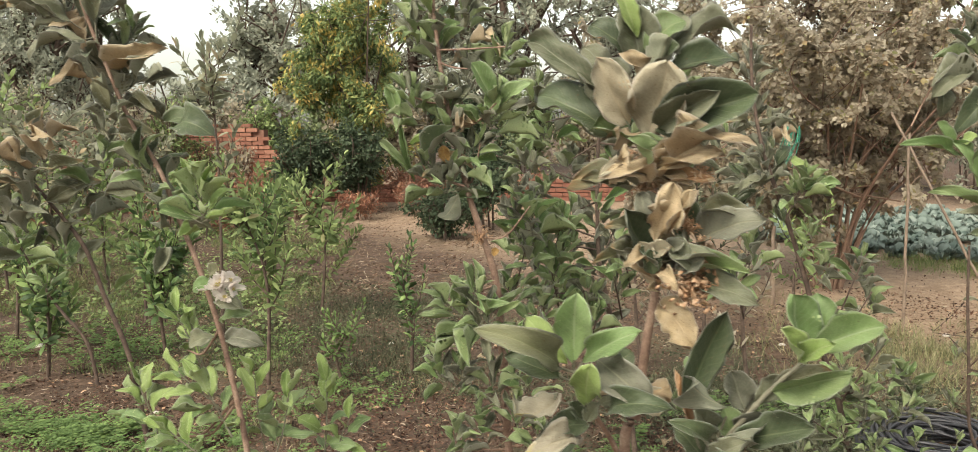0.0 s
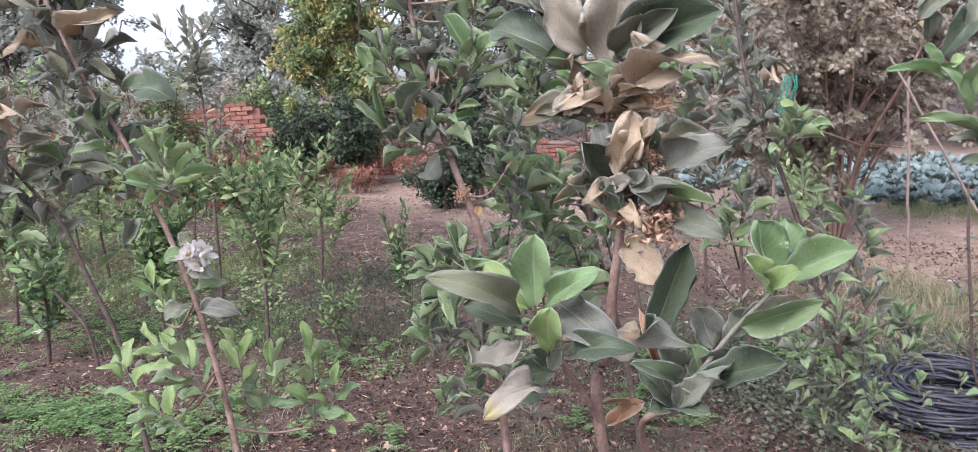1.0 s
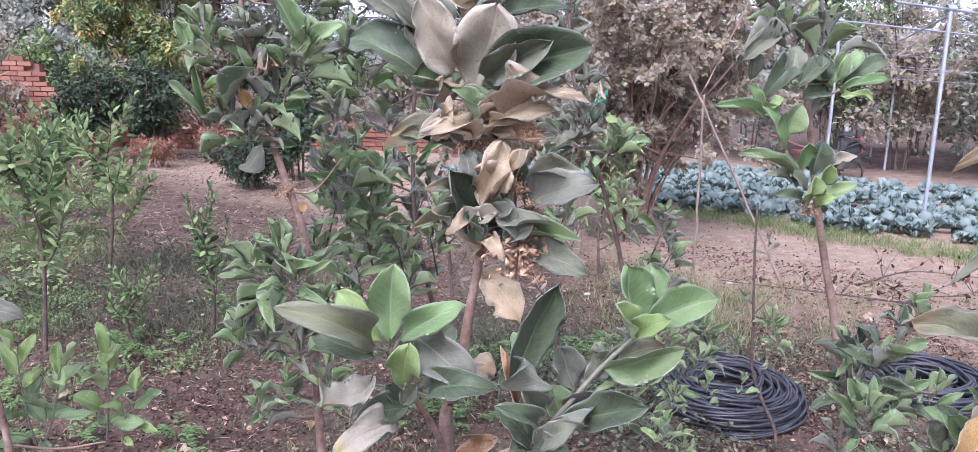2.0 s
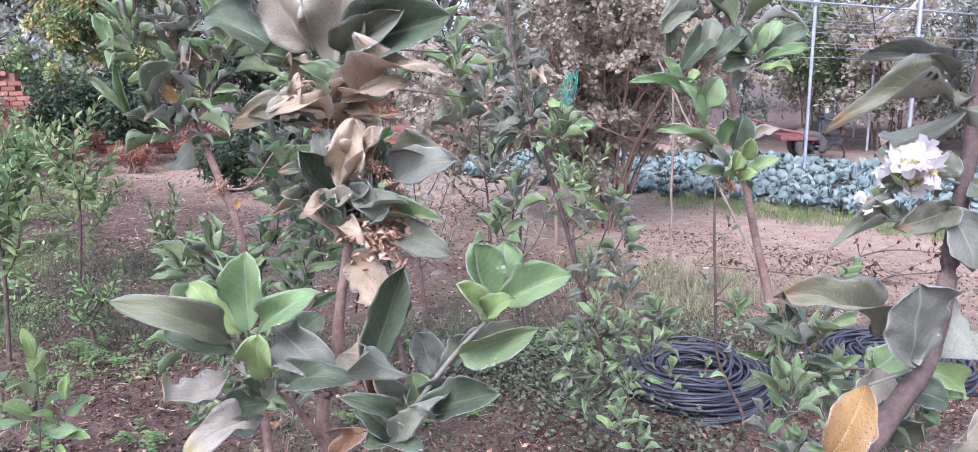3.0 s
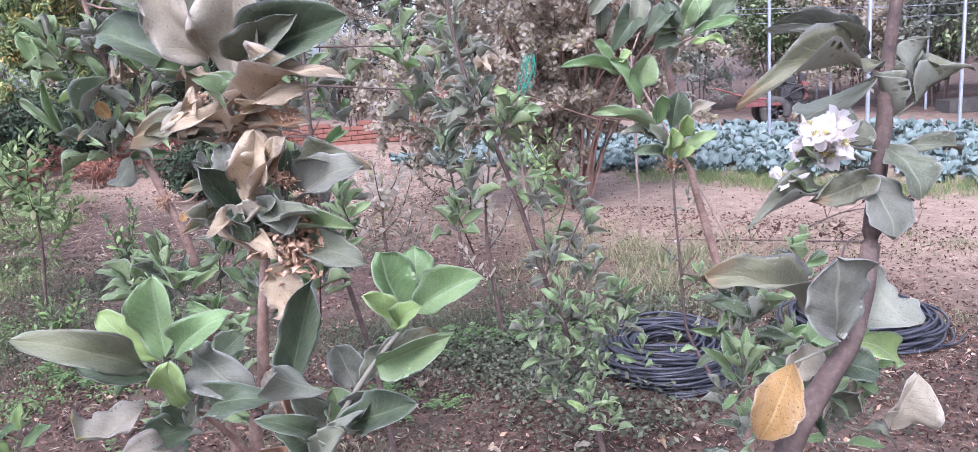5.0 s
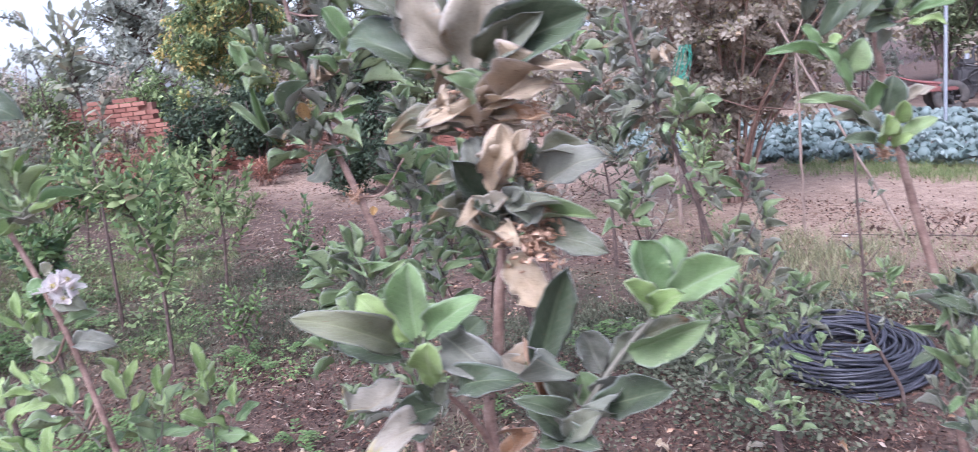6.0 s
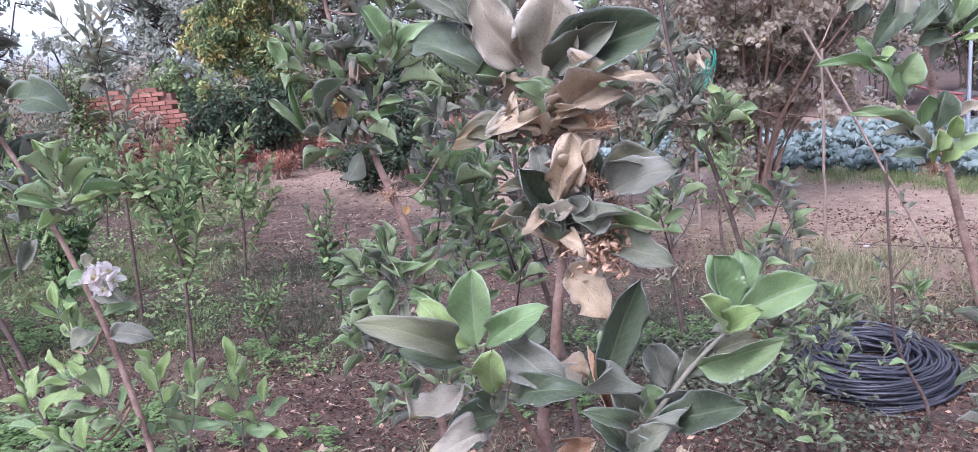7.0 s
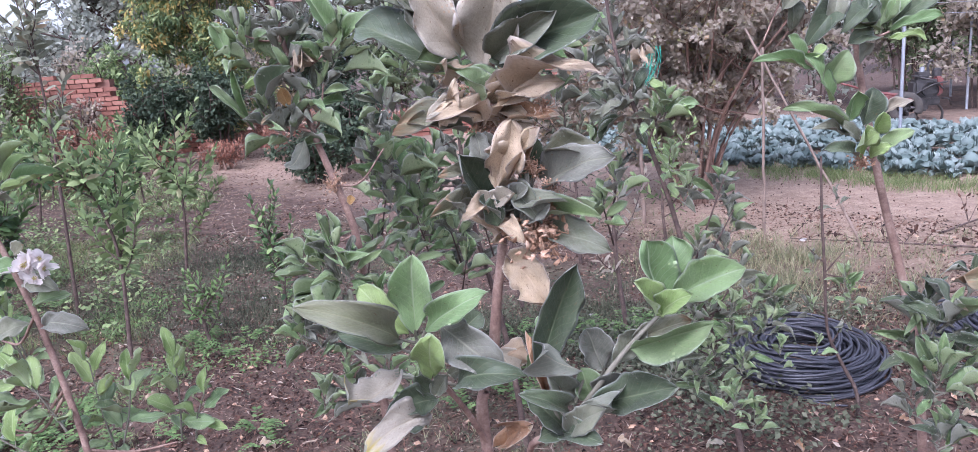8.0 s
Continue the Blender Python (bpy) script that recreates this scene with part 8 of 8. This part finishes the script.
branch(plant, bend([(-0.175, 2.700, 0.881), (-0.119, 2.500, 1.051)], 6), (0.0035, 0.002), 9, rng)
rosette(plant, twigs, (-0.029, 2.530, 0.994), 9, 0.097, ("bright", "green", "green"), 601, (-0.2, -0.1, 1), (12, 70), 0.35)
branch(plant, bend([(-0.015, 2.700, 0.804), (-0.027, 2.500, 0.979)], 6), (0.0035, 0.002), 9, rng)
rosette(plant, twigs, (-0.187, 2.610, 0.933), 9, 0.101, ("dusty", "green", "bright"), 602, (0.0, -0.1, 1), (12, 70), 0.35)
branch(plant, bend([(-0.233, 2.700, 0.753), (-0.173, 2.500, 0.934)], 6), (0.0035, 0.002), 9, rng)
rosette(plant, twigs, (-0.054, 2.450, 0.905), 9, 0.095, ("green", "bright", "slate"), 603, (0.2, -0.1, 1), (12, 70), 0.35)
branch(plant, bend([(-0.050, 2.700, 0.687), (-0.059, 2.500, 0.872)], 6), (0.0035, 0.002), 9, rng)
rosette(plant, twigs, (0.013, 2.530, 1.058), 9, 0.096, ("bright", "green", "green"), 604, (0.4, -0.1, 1), (12, 70), 0.35)
branch(plant, bend([(-0.028, 2.700, 0.872), (0.015, 2.500, 1.042)], 6), (0.0035, 0.002), 9, rng)
rosette(plant, twigs, (0.072, 2.610, 0.926), 9, 0.100, ("dusty", "green", "bright"), 605, (-0.4, -0.1, 1), (12, 70), 0.35)
branch(plant, bend([(0.096, 2.700, 0.749), (0.076, 2.500, 0.928)], 6), (0.0035, 0.002), 9, rng)
rosette(plant, twigs, (-0.075, 2.450, 0.810), 9, 0.095, ("green", "bright", "slate"), 606, (-0.2, -0.1, 1), (12, 70), 0.35)
branch(plant, bend([(-0.132, 2.700, 0.580), (-0.080, 2.500, 0.775)], 6), (0.0035, 0.002), 9, rng)
rosette(plant, twigs, (0.208, 2.530, 1.060), 9, 0.096, ("bright", "green", "green"), 607, (0.0, -0.1, 1), (12, 70), 0.35)
branch(plant, bend([(0.238, 2.700, 0.876), (0.208, 2.500, 1.044)], 6), (0.0035, 0.002), 9, rng)
rosette(plant, twigs, (0.115, 2.610, 0.817), 9, 0.101, ("dusty", "green", "bright"), 608, (0.2, -0.1, 1), (12, 70), 0.35)
branch(plant, bend([(0.082, 2.700, 0.633), (0.117, 2.500, 0.823)], 6), (0.0035, 0.002), 9, rng)
rosette(plant, twigs, (-0.133, 2.450, 1.193), 9, 0.093, ("green", "bright", "slate"), 609, (0.4, -0.1, 1), (12, 70), 0.35)
branch(plant, bend([(-0.137, 2.700, 1.007), (-0.139, 2.500, 1.166)], 6), (0.0035, 0.002), 9, rng)
rosette(plant, twigs, (0.003, 2.530, 1.173), 9, 0.096, ("bright", "green", "green"), 610, (-0.4, -0.1, 1), (12, 70), 0.35)
branch(plant, bend([(-0.039, 2.700, 0.997), (0.005, 2.500, 1.156)], 6), (0.0035, 0.002), 9, rng)
rosette(plant, twigs, (0.178, 2.610, 0.960), 9, 0.100, ("dusty", "green", "bright"), 611, (-0.2, -0.1, 1), (12, 70), 0.35)
branch(plant, bend([(0.206, 2.700, 0.785), (0.178, 2.500, 0.961)], 6), (0.0035, 0.002), 9, rng)
rosette(plant, twigs, (0.601, 2.450, 1.086), 9, 0.094, ("green", "bright", "slate"), 612, (0.0, -0.1, 1), (12, 70), 0.35)
branch(plant, bend([(0.618, 2.700, 0.894), (0.610, 2.500, 1.058)], 6), (0.0035, 0.002), 9, rng)
rosette(plant, twigs, (0.568, 2.530, 0.981), 9, 0.098, ("bright", "green", "green"), 613, (0.2, -0.1, 1), (12, 70), 0.35)
branch(plant, bend([(0.622, 2.700, 0.794), (0.564, 2.500, 0.966)], 6), (0.0035, 0.002), 9, rng)
finish(plant, wood, twigs, BARK_DARK)


# ---- small things ----
def fallen_leaf(at, length, tint, turn, lift=0.012):
    """One large fallen leaf lying on the soil."""
    key = (tint, "droop", 0)
    if key not in LEAF_MESHES:
        LEAF_MESHES[key] = leaf_mesh(tint, "droop", 0.0)
    ob = new("fallen_leaf", LEAF_MESHES[key])
    ob.matrix_basis = pose(at[0], at[1], lift, 8, 6, turn) @ Matrix.Diagonal((length * 0.55, length, length, 1))
    tagged(ob, "curled fallen leaf lying on the soil", "leaf", "fallen leaves")


FALL = random.Random(31)
for x, y, tint in ((1.72, 2.74, "brown"), (1.92, 2.78, "tan"), (0.66, 2.72, "tan"), (0.93, 2.68, "pale"), (-0.9, 4.9, "pale"), (-0.6, 4.6, "tan"), (-1.4, 3.5, "tan"), (-0.3, 3.1, "brown"),
                   (1.25, 2.6, "brown"), (2.1, 2.95, "tan"), (-1.9, 3.3, "brown"), (0.4, 3.4, "tan"), (2.3, 4.3, "brown"), (2.9, 4.6, "tan"), (0.1, 2.5, "brown"), (-0.7, 2.9, "tan")):
    fallen_leaf((x, y), FALL.uniform(0.06, 0.1), tint, FALL.uniform(0, 360))


def fallen_branch(points, seed, label):
    """A dry branch on the ground with curled dark leaves still on it."""
    rng = np.random.default_rng(seed)
    ob = thing("fallen_branch", label, "branch", (points[0][0], points[0][1], 0), "dry branches")
    line = bend([(x, y, z) for x, y, z in points], 6)
    wood, bits = Shape().tube(line, (0.008, 0.003), 6, wobble=0.08, rng=rng), Shape()
    at = []
    for k in range(9):
        s = line[rng.integers(3, len(line))]
        e = s + (rng.uniform(-0.25, 0.25), rng.uniform(-0.2, 0.2), rng.uniform(0.03, 0.22))
        wood.tube(np.array([s, (s + e) / 2 + rng.normal(0, 0.01, 3), e]), (0.003, 0.0012), 5)
        at += [s + (e - s) * f for f in (0.5, 0.75, 1.0)]
    at = np.array(at)
    scatter_leaves(bits, at, random_ways(rng, len(at), -0.8), rng.standard_normal((len(at), 3)), rng.uniform(0.03, 0.06, len(at)), 0.5, 0.3)
    for s, name, mat in ((wood, "twig", BARK_DARK), (bits, "dry_foliage", CROWN["litter"])):
        p = part(name, s.mesh(name, mat), ob)
        p.matrix_basis = Matrix.Translation(-ob.location)
        tagged(p, kind="stuff")


fallen_branch(((3.5, 4.9, 0.02), (2.9, 5.1, 0.05), (2.3, 5.5, 0.03)), 1, "dry fallen branch with dark curled leaves")
fallen_branch(((3.0, 4.4, 0.02), (3.4, 4.9, 0.06), (4.0, 5.1, 0.03)), 2, "dry fallen branch with dark curled leaves")
fallen_branch(((3.3, 5.4, 0.02), (3.9, 5.7, 0.05), (4.4, 5.6, 0.03)), 3, "dry fallen branch with dark curled leaves")


def build_net():
    """A knot of green net cord caught in the tree."""
    rng = random.Random(9)
    net = thing("green_net", "torn green net cord caught in branches", "net", (1.42, 5.9, 1.3))
    for k in range(14):
        x, y = rng.uniform(-0.05, 0.05), rng.uniform(-0.03, 0.03)
        pts = [(x + 0.03, y, 0.12), (x + rng.uniform(-0.02, 0.06), y + rng.uniform(-0.03, 0.03), 0.02), (x + rng.uniform(-0.06, 0.02), y, -0.12 - rng.uniform(0, 0.06))]
        part("cord", Shape().tube(bend(pts, 6), 0.0022, 5).mesh("cord", NETTING), net)


build_net()


def pale_stone(at, size, seed):
    bm = bmesh.new()
    bmesh.ops.create_icosphere(bm, subdivisions=2, radius=1.0)
    rng = random.Random(seed)
    off = rng.uniform(0, 20)
    for v in bm.verts:
        v.co *= 1 + 0.35 * noise.noise(v.co * 1.3 + Vector((off, 0, 0)))
        v.co = Vector((v.co.x * size, v.co.y * size * 0.7, v.co.z * size * 0.4))
    me = bpy.data.meshes.new("stone")
    bm.to_mesh(me)
    bm.free()
    me.polygons.foreach_set("use_smooth", [True] * len(me.polygons))
    me.materials.append(STONE)
    ob = new("stone", me)
    ob.location = (*at, size * 0.2)
    tagged(ob, "small pale stone on the soil", "stone", "pale stones")


pale_stone((-3.74, 4.68), 0.06, 1)
for k in range(14):
    pale_stone((FALL.uniform(-2.4, 2.6), FALL.uniform(2.6, 5.6)), FALL.uniform(0.012, 0.028), 2 + k)


def build_trough():
    """A long black trough lying beyond the field."""
    t = thing("black_trough", "long low black trough beyond the cabbages", "trough", (9.6, 11.4, 0))
    s = Shape().box((-0.7, -0.16, 0), (0.7, 0.16, 0.03)).box((-0.7, -0.16, 0.03), (0.7, -0.13, 0.2)).box((-0.7, 0.13, 0.03), (0.7, 0.16, 0.2))
    s.box((-0.7, -0.13, 0.03), (-0.67, 0.13, 0.2)).box((0.67, -0.13, 0.03), (0.7, 0.13, 0.2))
    part("body", s.mesh("body", RUBBER, False), t)


build_trough()
build_cabbages()
build_wall()
